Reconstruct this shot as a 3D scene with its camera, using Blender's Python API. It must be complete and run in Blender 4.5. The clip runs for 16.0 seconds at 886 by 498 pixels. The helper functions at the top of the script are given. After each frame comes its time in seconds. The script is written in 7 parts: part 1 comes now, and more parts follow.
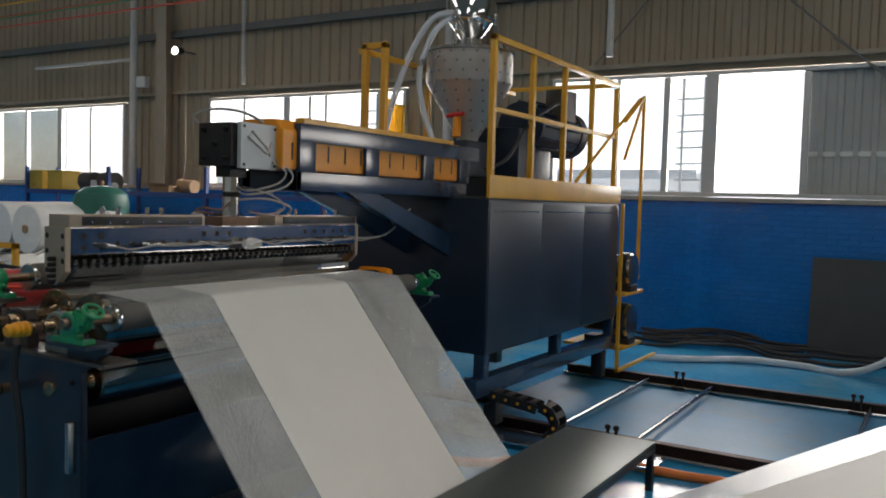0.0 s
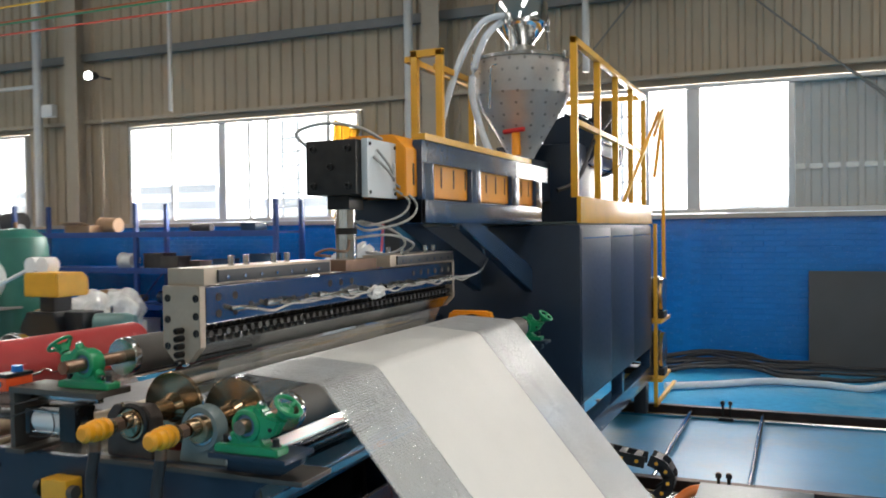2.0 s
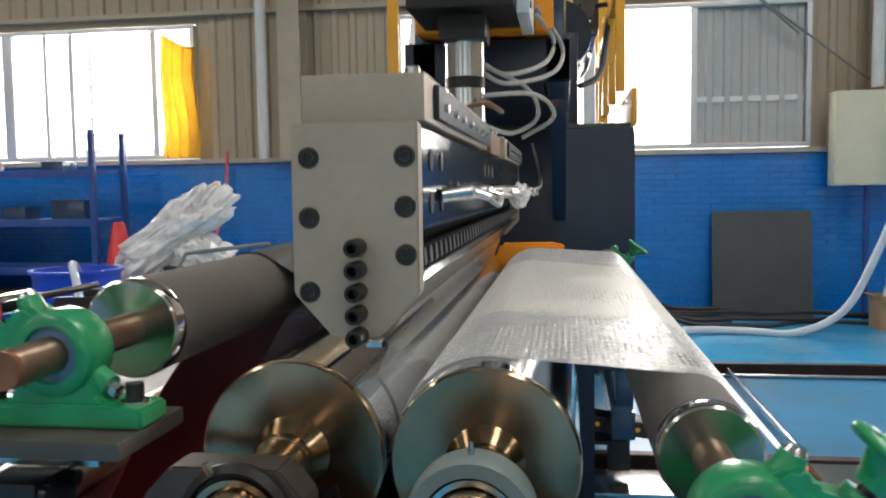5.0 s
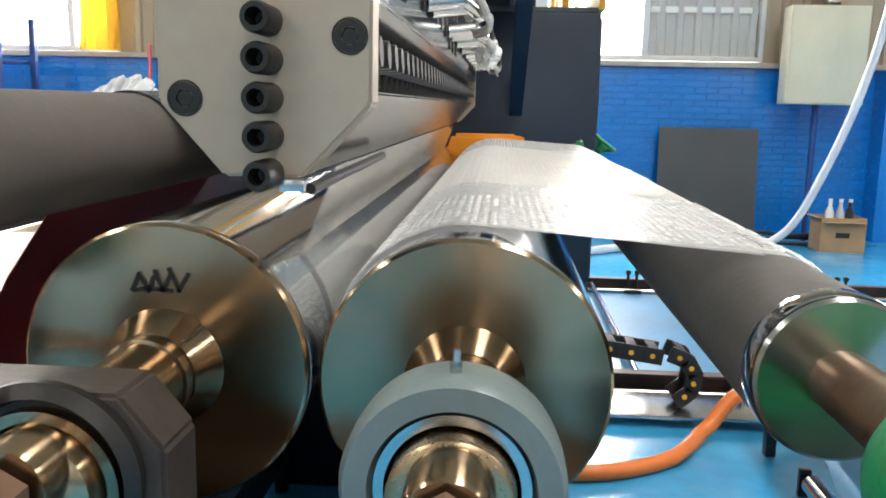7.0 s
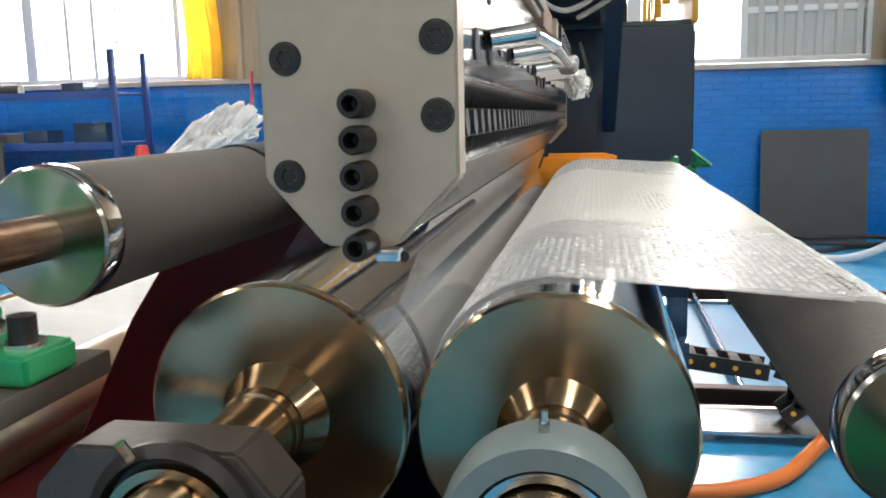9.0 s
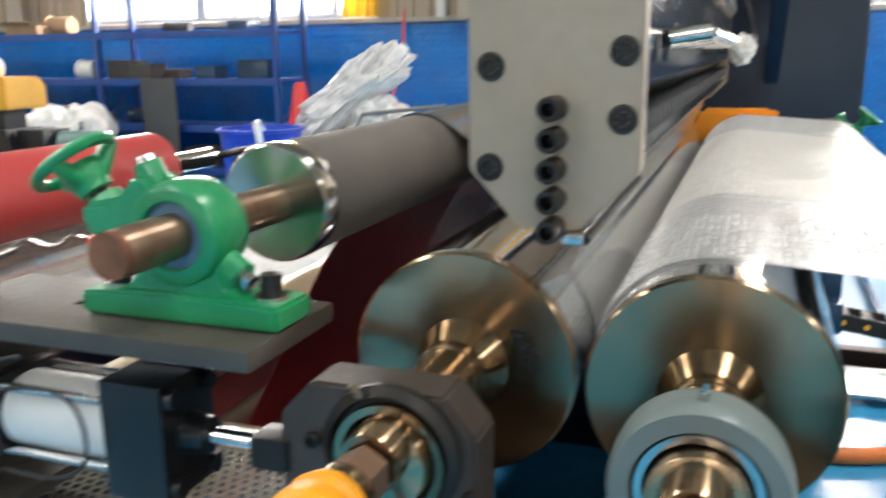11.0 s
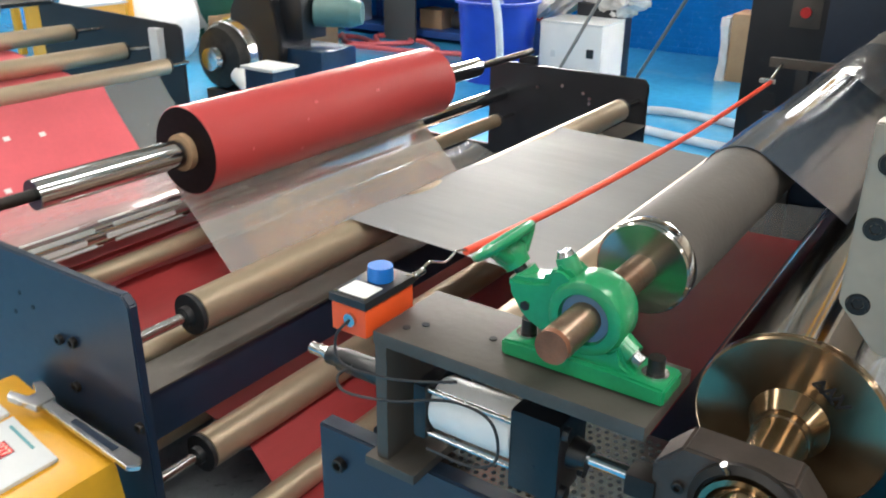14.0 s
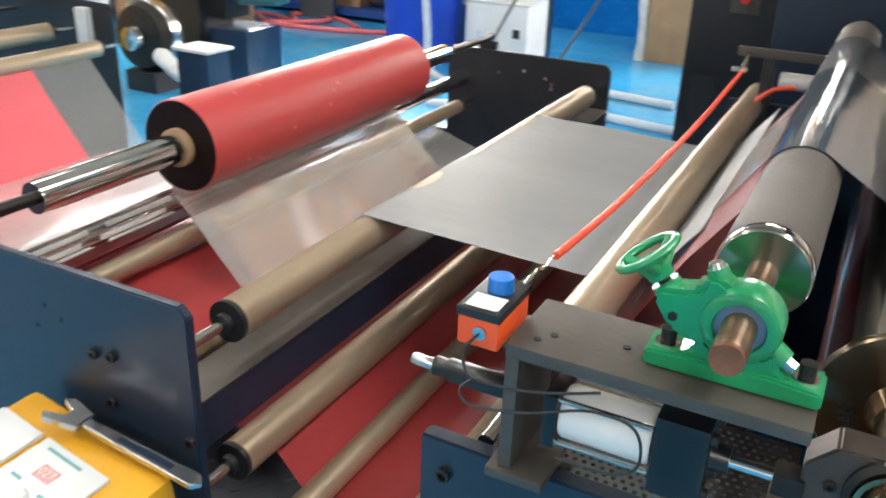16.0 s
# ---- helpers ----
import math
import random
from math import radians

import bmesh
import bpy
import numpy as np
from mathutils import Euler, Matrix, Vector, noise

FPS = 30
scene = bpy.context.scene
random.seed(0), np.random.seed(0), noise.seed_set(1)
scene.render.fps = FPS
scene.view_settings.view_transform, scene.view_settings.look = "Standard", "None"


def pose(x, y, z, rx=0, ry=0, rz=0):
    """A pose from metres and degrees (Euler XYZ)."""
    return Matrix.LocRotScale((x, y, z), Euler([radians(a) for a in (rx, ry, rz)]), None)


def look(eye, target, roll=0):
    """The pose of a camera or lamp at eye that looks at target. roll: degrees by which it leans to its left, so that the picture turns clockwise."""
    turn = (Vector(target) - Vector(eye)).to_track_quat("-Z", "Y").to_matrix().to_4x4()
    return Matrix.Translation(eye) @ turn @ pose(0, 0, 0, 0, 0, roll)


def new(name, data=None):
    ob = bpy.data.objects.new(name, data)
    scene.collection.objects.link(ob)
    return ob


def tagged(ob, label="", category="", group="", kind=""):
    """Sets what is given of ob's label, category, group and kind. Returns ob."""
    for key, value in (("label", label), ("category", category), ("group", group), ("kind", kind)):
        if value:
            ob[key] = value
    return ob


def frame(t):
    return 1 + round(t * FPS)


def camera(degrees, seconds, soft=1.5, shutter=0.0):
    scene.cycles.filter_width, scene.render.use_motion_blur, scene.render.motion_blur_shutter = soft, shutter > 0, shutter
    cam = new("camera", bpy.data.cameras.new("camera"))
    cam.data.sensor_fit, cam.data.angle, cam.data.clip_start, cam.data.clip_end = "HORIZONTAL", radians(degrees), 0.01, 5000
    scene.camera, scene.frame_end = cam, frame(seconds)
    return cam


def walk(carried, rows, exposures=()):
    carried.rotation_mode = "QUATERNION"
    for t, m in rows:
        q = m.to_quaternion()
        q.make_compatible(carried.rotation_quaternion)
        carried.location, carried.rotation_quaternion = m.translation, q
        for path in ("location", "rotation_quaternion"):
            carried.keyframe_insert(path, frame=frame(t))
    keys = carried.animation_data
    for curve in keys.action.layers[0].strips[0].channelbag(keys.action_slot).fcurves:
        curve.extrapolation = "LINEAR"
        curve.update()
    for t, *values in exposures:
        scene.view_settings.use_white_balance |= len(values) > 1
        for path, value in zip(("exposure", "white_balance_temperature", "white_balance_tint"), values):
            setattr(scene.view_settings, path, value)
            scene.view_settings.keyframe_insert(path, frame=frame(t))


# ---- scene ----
cam = camera(55.5, 16.0, 1.8, 0.5)
PATH = [
    (0, (0.286, 0.112, 1.646), (-0.744, 1.823, 1.537), 1.7),
    (0.5, (-0.062, 0.106, 1.658), (-1.042, 1.847, 1.573), 0.9),
    (1, (-0.45, 0.085, 1.661), (-1.425, 1.83, 1.612), 0.8),
    (1.5, (-0.842, 0.146, 1.649), (-1.737, 1.934, 1.599), 0.3),
    (2, (-1.202, 0.267, 1.656), (-1.979, 2.109, 1.612), -0.7),
    (2.5, (-1.557, 0.41, 1.666), (-2.144, 2.322, 1.651), -1.1),
    (3, (-1.859, 0.611, 1.668), (-2.29, 2.56, 1.793), -1.3),
    (3.5, (-2.154, 0.803, 1.621), (-2.565, 2.761, 1.633), -2.5),
    (4, (-2.422, 1.013, 1.528), (-2.806, 2.975, 1.471), -2.6),
    (4.2, (-2.497, 1.093, 1.51), (-2.873, 3.056, 1.435), -2.4),
    (6.3, (-2.752, 1.715, 1.325), (-2.887, 3.695, 1.076), 1.1),
    (6.5, (-2.756, 1.73, 1.324), (-2.892, 3.707, 1.053), 1.0),
    (7, (-2.746, 1.738, 1.318), (-2.877, 3.705, 0.981), 1.2),
    (7.5, (-2.742, 1.737, 1.326), (-2.929, 3.7, 0.991), 0.5),
    (8, (-2.739, 1.749, 1.329), (-3.019, 3.693, 1.026), -0.3),
    (10.3, (-2.735, 1.655, 1.395), (-3.154, 3.582, 1.066), -1.2),
    (10.5, (-2.734, 1.661, 1.393), (-3.211, 3.576, 1.068), -0.3),
    (11, (-2.749, 1.615, 1.41), (-3.421, 3.446, 0.956), -0.7),
    (11.5, (-2.796, 1.554, 1.442), (-3.687, 3.261, 0.898), -1.0),
    (12, (-2.847, 1.486, 1.498), (-3.803, 3.151, 0.938), -0.7),
    (12.5, (-2.89, 1.433, 1.549), (-3.872, 3.072, 0.958), -0.3),
    (13, (-2.902, 1.427, 1.605), (-3.92, 3.025, 0.963), -0.1),
    (13.5, (-2.905, 1.42, 1.669), (-3.912, 2.999, 0.967), 0.0),
    (14, (-2.868, 1.425, 1.691), (-3.903, 2.946, 0.906), 0.6),
    (14.5, (-2.85, 1.429, 1.705), (-3.963, 2.876, 0.888), 0.8),
    (15, (-2.889, 1.403, 1.718), (-4.028, 2.835, 0.91), 0.8),
    (15.5, (-2.975, 1.329, 1.723), (-4.032, 2.817, 0.907), 1.0),
    (16, (-3.124, 1.3, 1.722), (-3.945, 2.924, 0.891), 2.2),
]
EXPOSURES = [(0.0, -1.02), (0.5, -0.38), (1.0, -0.05), (1.6, 0.08), (2.5, 0.08), (2.8, -0.42), (3.0, -0.62), (3.2, -0.36), (3.5, 0.15), (4.0, 0.2), (6.3, 0.7), (6.6, 0.8), (7.0, 1.1), (7.5, 1.15), (8.0, 0.72), (10.4, 1.08), (11.0, 1.0), (11.5, 1.17), (12.0, 0.95), (13.0, 0.82), (13.6, 0.95), (14.5, 1.02), (15.0, 0.95), (15.6, 1.08), (16.0, 1.17)]
walk(cam, [(t, look(eye, target, roll)) for t, eye, target, roll in PATH], EXPOSURES)

# ---- world, sun, daylight ----
world = bpy.data.worlds.new("sky")
scene.world = world
world.use_nodes = True
wn = world.node_tree.nodes
sky = wn.new("ShaderNodeTexSky")
sky.sky_type, sky.sun_disc, sky.sun_elevation, sky.sun_rotation = "NISHITA", False, radians(48), radians(20)
world.node_tree.links.new(sky.outputs[0], wn["Background"].inputs[0])
wn["Background"].inputs[1].default_value = 0.12
sun = new("sun", bpy.data.lights.new("sun", "SUN"))
sun.data.energy, sun.data.angle, sun.data.color = 1.0, radians(10), (1.0, 0.96, 0.9)
sun.matrix_basis = look((0, 8, 20), (-3, 0, 0))

WALL_Y, HALL_L, HALL_R, HALL_F, HALL_H = 10.99, -27.0, 13.0, -14.0, 8.0


def area(name, at, target, sx, sy, power, colour=(1.0, 0.95, 0.88)):
    lamp = new(name, bpy.data.lights.new(name, "AREA"))
    lamp.data.shape, lamp.data.size, lamp.data.size_y = "RECTANGLE", sx, sy
    lamp.data.energy, lamp.data.color = power, colour
    lamp.matrix_basis = look(at, target)
    return lamp


# daylight that comes in at the window openings and at the rooflights
WINDOWS = [(-17.9, -13.55), (-11.25, -7.0), (-4.55, -0.05), (3.0, 7.4)]
for a, b in WINDOWS:
    area("window_light", ((a + b) / 2, WALL_Y + 0.3, 2.63), ((a + b) / 2, 0, 2.3), b - a, 1.45, 400)
ROOFLIGHTS = [(-20, -7), (-10, -7), (0, -7), (9, -7), (-20, 3), (-10, 3), (0, 3), (9, 3)]
for x, y in ROOFLIGHTS:
    area("rooflight", (x, y, HALL_H + 0.1), (x, y, 0), 1.6, 7.0, 270)
# windows behind the camera, never in view, added as weak fill light
UNSEEN_FRONT_WINDOWS = [(-22.0, -16.0), (-13.0, -7.0), (-4.0, 2.0), (5.0, 11.0)]
for a, b in UNSEEN_FRONT_WINDOWS:
    area("window_light", ((a + b) / 2, HALL_F - 0.1, 3.2), ((a + b) / 2, 0, 1.5), b - a, 2.6, 28)


# ---- materials ----
def mat(name, colour, rough=0.5, metal=0.0, vary=0.15, scale=6.0, bump=0.0, bump_scale=80.0, coat=0.0, alpha=1.0, trans=0.0, glow=0.0, stretch=(1, 1, 1), wear=None, wear_at=0.68, spec=0.5, each=0.0):
    """A surface with two scales of variation in colour and gloss, and a fine relief."""
    m = bpy.data.materials.new(name)
    m.use_nodes = True
    nt = m.node_tree
    n, link = nt.nodes, nt.links.new
    b = n["Principled BSDF"]
    b.inputs["Metallic"].default_value, b.inputs["Roughness"].default_value = metal, rough
    b.inputs["Coat Weight"].default_value, b.inputs["Alpha"].default_value = coat, alpha
    b.inputs["Coat Roughness"].default_value = 0.12
    b.inputs["Transmission Weight"].default_value = trans
    b.inputs["Specular IOR Level"].default_value = spec
    co = n.new("ShaderNodeTexCoord")
    mp = n.new("ShaderNodeMapping")
    mp.inputs["Scale"].default_value = stretch
    link(co.outputs["Object"], mp.inputs[0])
    big, fine = n.new("ShaderNodeTexNoise"), n.new("ShaderNodeTexNoise")
    big.inputs["Scale"].default_value, big.inputs["Detail"].default_value = scale, 4
    fine.inputs["Scale"].default_value, fine.inputs["Detail"].default_value = scale * 14, 3
    link(mp.outputs[0], big.inputs[0]), link(mp.outputs[0], fine.inputs[0])
    mix = n.new("ShaderNodeMath")
    mix.operation = "MULTIPLY_ADD"
    link(fine.outputs[0], mix.inputs[0])
    mix.inputs[1].default_value = 0.4
    link(big.outputs[0], mix.inputs[2])
    ramp = n.new("ShaderNodeValToRGB")
    ramp.color_ramp.elements[0].position, ramp.color_ramp.elements[1].position = 0.45, 0.95
    ramp.color_ramp.elements[0].color = (*[c * (1 - vary) for c in colour], 1)
    ramp.color_ramp.elements[1].color = (*[min(1, c * (1 + vary)) for c in colour], 1)
    link(mix.outputs[0], ramp.inputs[0])
    out = ramp.outputs[0]
    if wear:
        w = n.new("ShaderNodeTexNoise")
        w.inputs["Scale"].default_value, w.inputs["Detail"].default_value = scale * 0.45, 8
        w.inputs["Roughness"].default_value = 0.7
        link(mp.outputs[0], w.inputs[0])
        wr = n.new("ShaderNodeValToRGB")
        wr.color_ramp.elements[0].position, wr.color_ramp.elements[1].position = wear_at - 0.1, wear_at + 0.06
        link(w.outputs[0], wr.inputs[0])
        mx = n.new("ShaderNodeMixRGB")
        link(wr.outputs[0], mx.inputs[0]), link(out, mx.inputs[1])
        mx.inputs[2].default_value = (*wear, 1)
        out = mx.outputs[0]
    if each:
        info = n.new("ShaderNodeObjectInfo")
        hsv = n.new("ShaderNodeHueSaturation")
        ma = n.new("ShaderNodeMapRange")
        ma.inputs[3].default_value, ma.inputs[4].default_value = 1 - each, 1 + each
        link(info.outputs["Random"], ma.inputs[0]), link(ma.outputs[0], hsv.inputs["Value"]), link(out, hsv.inputs["Color"])
        out = hsv.outputs[0]
    link(out, b.inputs["Base Color"])
    rr = n.new("ShaderNodeMapRange")
    rr.inputs[3].default_value, rr.inputs[4].default_value = max(0.02, rough * 0.8), min(1, rough * 1.25)
    link(fine.outputs[0], rr.inputs[0]), link(rr.outputs[0], b.inputs["Roughness"])
    if bump:
        bt = n.new("ShaderNodeTexNoise")
        bt.inputs["Scale"].default_value, bt.inputs["Detail"].default_value = bump_scale, 3
        link(mp.outputs[0], bt.inputs[0])
        bp = n.new("ShaderNodeBump")
        bp.inputs["Strength"].default_value, bp.inputs["Distance"].default_value = bump, 0.004
        link(bt.outputs[0], bp.inputs["Height"]), link(bp.outputs[0], b.inputs["Normal"])
    if glow:
        b.inputs["Emission Color"].default_value = (*colour, 1)
        b.inputs["Emission Strength"].default_value = glow
    return m


def film_mat(name, colour, haze, rough=0.12, bump=0.3, bump_scale=7, stretch=(1, 1, 1), ior=1.5):
    """A thin clear film: it lets light through, is a little hazy and shines more at a glancing view."""
    m = bpy.data.materials.new(name)
    m.use_nodes = True
    n, link = m.node_tree.nodes, m.node_tree.links.new
    n.remove(n["Principled BSDF"])
    co, mp = n.new("ShaderNodeTexCoord"), n.new("ShaderNodeMapping")
    mp.inputs["Scale"].default_value = stretch
    link(co.outputs["Object"], mp.inputs[0])
    nz, hz = n.new("ShaderNodeTexNoise"), n.new("ShaderNodeTexNoise")
    nz.inputs["Scale"].default_value, nz.inputs["Detail"].default_value = bump_scale, 3
    hz.inputs["Scale"].default_value, hz.inputs["Detail"].default_value = 5, 5
    link(mp.outputs[0], nz.inputs[0]), link(mp.outputs[0], hz.inputs[0])
    bp = n.new("ShaderNodeBump")
    bp.inputs["Strength"].default_value, bp.inputs["Distance"].default_value = bump, 0.004
    link(nz.outputs[0], bp.inputs["Height"])
    tr, df, gl = n.new("ShaderNodeBsdfTransparent"), n.new("ShaderNodeBsdfDiffuse"), n.new("ShaderNodeBsdfGlossy")
    df.inputs[0].default_value, gl.inputs[0].default_value = (*colour, 1), (1, 1, 1, 1)
    gl.inputs["Roughness"].default_value = rough
    amount = n.new("ShaderNodeMapRange")
    amount.inputs[3].default_value, amount.inputs[4].default_value = haze * 0.6, min(1, haze * 1.4)
    link(hz.outputs[0], amount.inputs[0])
    edge, fifth, fr = n.new("ShaderNodeLayerWeight"), n.new("ShaderNodeMath"), n.new("ShaderNodeMath")
    edge.inputs[0].default_value = 0.5
    fifth.operation, fr.operation = "POWER", "MULTIPLY_ADD"
    fifth.inputs[1].default_value = 4.0
    base = ((ior - 1) / (ior + 1)) ** 2
    fr.inputs[1].default_value, fr.inputs[2].default_value = 0.95 - base, base
    link(edge.outputs["Facing"], fifth.inputs[0]), link(fifth.outputs[0], fr.inputs[0])
    body, skin = n.new("ShaderNodeMixShader"), n.new("ShaderNodeMixShader")
    link(amount.outputs[0], body.inputs[0]), link(tr.outputs[0], body.inputs[1]), link(df.outputs[0], body.inputs[2])
    link(fr.outputs[0], skin.inputs[0]), link(body.outputs[0], skin.inputs[1]), link(gl.outputs[0], skin.inputs[2])
    for node in (df, gl, edge):
        link(bp.outputs[0], node.inputs["Normal"])
    link(skin.outputs[0], n["Material Output"].inputs[0])
    return m


NAVY = mat("navy_paint", (0.01, 0.021, 0.042), 0.34, vary=0.2, scale=3, bump=0.05, bump_scale=220, coat=0.05)
NAVY_FRAME = mat("slate_blue_paint", (0.02, 0.046, 0.09), 0.19, vary=0.2, scale=4, bump=0.04, bump_scale=220, coat=0.3)
BLACK_PAINT = mat("black_paint", (0.012, 0.013, 0.016), 0.4, vary=0.25, scale=5, bump=0.06)
BLACK_OXIDE = mat("black_oxide_steel", (0.03, 0.027, 0.025), 0.42, 0.6, vary=0.3, scale=20, bump=0.1)
BROWN_STEEL = mat("browned_steel", (0.075, 0.06, 0.052), 0.5, 0.5, vary=0.3, scale=14, bump=0.12, wear=(0.16, 0.1, 0.07), wear_at=0.7)
GREY_PLATE = mat("grey_steel_plate", (0.098, 0.087, 0.076), 0.5, 0.5, vary=0.2, scale=10, bump=0.1)
CHROME = mat("chrome", (0.62, 0.63, 0.64), 0.09, 1.0, vary=0.05, scale=3)
TURNED = mat("turned_steel", (0.39, 0.285, 0.18), 0.2, 1.0, vary=0.04, scale=4)
for node in [nd for nd in TURNED.node_tree.nodes if nd.type == "BSDF_PRINCIPLED"]:
    node.inputs["Anisotropic"].default_value, node.inputs["Anisotropic Rotation"].default_value = 0.85, 0.25
    tan = TURNED.node_tree.nodes.new("ShaderNodeTangent")
    tan.direction_type, tan.axis = "RADIAL", "Y"
    TURNED.node_tree.links.new(tan.outputs[0], node.inputs["Tangent"])
BRIGHT_TURNED = mat("bright_turned_steel", (0.52, 0.5, 0.45), 0.2, 1.0, vary=0.04, scale=4)
for node in [nd for nd in BRIGHT_TURNED.node_tree.nodes if nd.type == "BSDF_PRINCIPLED"]:
    node.inputs["Anisotropic"].default_value, node.inputs["Anisotropic Rotation"].default_value = 0.85, 0.25
    tan = BRIGHT_TURNED.node_tree.nodes.new("ShaderNodeTangent")
    tan.direction_type, tan.axis = "RADIAL", "Y"
    BRIGHT_TURNED.node_tree.links.new(tan.outputs[0], node.inputs["Tangent"])
CAST_BLACK = mat("black_anodised_block", (0.005, 0.0055, 0.007), 0.3, vary=0.25, scale=12, bump=0.08, bump_scale=120)
OLD_SHAFT = mat("browned_shaft_steel", (0.3, 0.22, 0.16), 0.32, 0.9, vary=0.2, scale=9, wear=(0.17, 0.085, 0.05), wear_at=0.62)
PLATED = mat("plated_steel", (0.55, 0.55, 0.54), 0.19, 1.0, vary=0.1, scale=20)
DIE_STEEL = mat("ground_die_steel", (0.4, 0.318, 0.24), 0.4, 0.3, vary=0.1, scale=5, bump=0.03, bump_scale=300, stretch=(1, 0.2, 1))
POLISHED = mat("polished_die_steel", (0.27, 0.275, 0.28), 0.13, 0.95, vary=0.08, scale=4, stretch=(1, 0.2, 1))
STAINLESS = mat("stainless_steel", (0.55, 0.54, 0.52), 0.2, 1.0, vary=0.12, scale=4)
RUBBER = mat("grey_rubber", (0.105, 0.096, 0.086), 0.66, vary=0.2, scale=6, bump=0.14, bump_scale=150, wear=(0.145, 0.13, 0.115), wear_at=0.62)
GOLD = mat("champagne_anodised_aluminium", (0.46, 0.37, 0.26), 0.38, 0.65, vary=0.08, scale=3)
BLACK_RUBBER = mat("black_plastic", (0.012, 0.012, 0.013), 0.5, vary=0.2, scale=30)
YELLOW = mat("yellow_paint", (0.72, 0.36, 0.02), 0.4, vary=0.1, scale=5, bump=0.05, coat=0.2)
ORANGE = mat("orange_yellow_paint", (0.85, 0.31, 0.006), 0.5, vary=0.1, scale=4, bump=0.05, coat=0.05)
SAFETY = mat("safety_orange_plastic", (0.85, 0.1, 0.02), 0.4, vary=0.06, scale=20)
GREEN = mat("green_casting_paint", (0.008, 0.26, 0.095), 0.34, vary=0.18, scale=12, bump=0.25, bump_scale=90, coat=0.5)
RED_FILM = mat("red_film_roll", (0.5, 0.055, 0.055), 0.42, vary=0.06, scale=3, stretch=(1, 0.2, 1), coat=0.3)
GREY_PINK = mat("grey_pink_clear_film", (0.5, 0.36, 0.36), 0.2, vary=0.1, scale=3, alpha=0.8, bump=0.3, bump_scale=7)
RED_SHEET = mat("red_film", (0.34, 0.042, 0.044), 0.36, vary=0.15, scale=4, bump=0.2, bump_scale=9, stretch=(1, 0.3, 1))
PINK_SHEET = mat("pink_film", (0.66, 0.12, 0.14), 0.38, vary=0.08, scale=3, bump=0.15, bump_scale=8)
CLEAR_FILM = film_mat("translucent_film", (0.62, 0.62, 0.6), 0.16, 0.14, 0.6, 7, (1, 0.35, 1), 1.9)
GREY_FILM = mat("grey_silver_film", (0.225, 0.23, 0.235), 0.5, vary=0.08, scale=3, alpha=0.95, bump=0.5, bump_scale=12, stretch=(0.25, 1.2, 1))
WHITE_WEB = mat("white_film_web", (0.72, 0.7, 0.66), 0.5, vary=0.03, scale=4, bump=0.06, bump_scale=30)
WHITE_PLASTIC = mat("white_plastic", (0.74, 0.74, 0.72), 0.45, vary=0.05, scale=6)
FOAM = mat("white_foam_roll", (0.78, 0.78, 0.77), 0.75, vary=0.06, scale=12, bump=0.3, bump_scale=40)
WRAP = mat("crumpled_clear_wrap", (0.82, 0.81, 0.79), 0.2, vary=0.2, scale=9, alpha=0.78, bump=1.0, bump_scale=16)
CARDBOARD = mat("cardboard", (0.36, 0.23, 0.13), 0.8, vary=0.14, scale=5, bump=0.1)
BLUE_PLASTIC = mat("blue_plastic", (0.012, 0.06, 0.5), 0.35, vary=0.1, scale=6)
BLUE_SHELF = mat("blue_shelf_paint", (0.015, 0.06, 0.24), 0.45, vary=0.15, scale=6)
BLUE_KNOB = mat("blue_knob_plastic", (0.01, 0.16, 0.55), 0.35, vary=0.05)
SHEET_GREY = mat("dark_grey_board", (0.062, 0.066, 0.07), 0.65, vary=0.12, scale=2)
CREAM = mat("cream_cabinet_paint", (0.6, 0.57, 0.43), 0.5, vary=0.05, scale=3)
BROWN_BEAM = mat("dark_brown_primer", (0.035, 0.02, 0.017), 0.55, vary=0.35, scale=8, bump=0.2, wear=(0.09, 0.045, 0.03), wear_at=0.66)
HOSE = mat("clear_pvc_hose", (0.66, 0.72, 0.78), 0.16, vary=0.08, scale=9, alpha=0.75)
JOINT_ORANGE = mat("orange_joint_paint", (0.82, 0.34, 0.008), 0.4, vary=0.1, scale=20, bump=0.05, coat=0.2)
ORANGE_HOSE = mat("orange_hose", (0.75, 0.19, 0.035), 0.4, vary=0.08, scale=9)
CORD = mat("orange_red_cord", (0.95, 0.1, 0.05), 0.5, vary=0.05, scale=30)
WIRE = mat("grey_braided_wire", (0.4, 0.38, 0.35), 0.45, 0.3, vary=0.2, scale=60)
WIRE_DARK = mat("dark_cable", (0.02, 0.02, 0.022), 0.5, vary=0.2, scale=20)
COPPER = mat("copper_brown_flange", (0.2, 0.12, 0.08), 0.5, 0.6, vary=0.2, scale=15)
RUSTY = mat("rusty_shaft_end", (0.24, 0.1, 0.055), 0.6, 0.5, vary=0.35, scale=25, bump=0.2)
BEARING_GREY = mat("grey_green_casting_paint", (0.15, 0.19, 0.19), 0.4, vary=0.1, scale=12, bump=0.15, bump_scale=120, coat=0.2)
GREEN_TANK = mat("green_tank_paint", (0.02, 0.13, 0.1), 0.4, vary=0.1, scale=4)
MOTOR_GREEN = mat("teal_motor_paint", (0.1, 0.2, 0.19), 0.4, vary=0.1, scale=9)
STEP_PAINT = mat("dark_green_grey_plate", (0.05, 0.06, 0.055), 0.32, vary=0.12, scale=3, bump=0.06)
DARK_RED = mat("dark_red_film", (0.24, 0.022, 0.024), 0.35, vary=0.15, scale=3, bump=0.1, bump_scale=8)
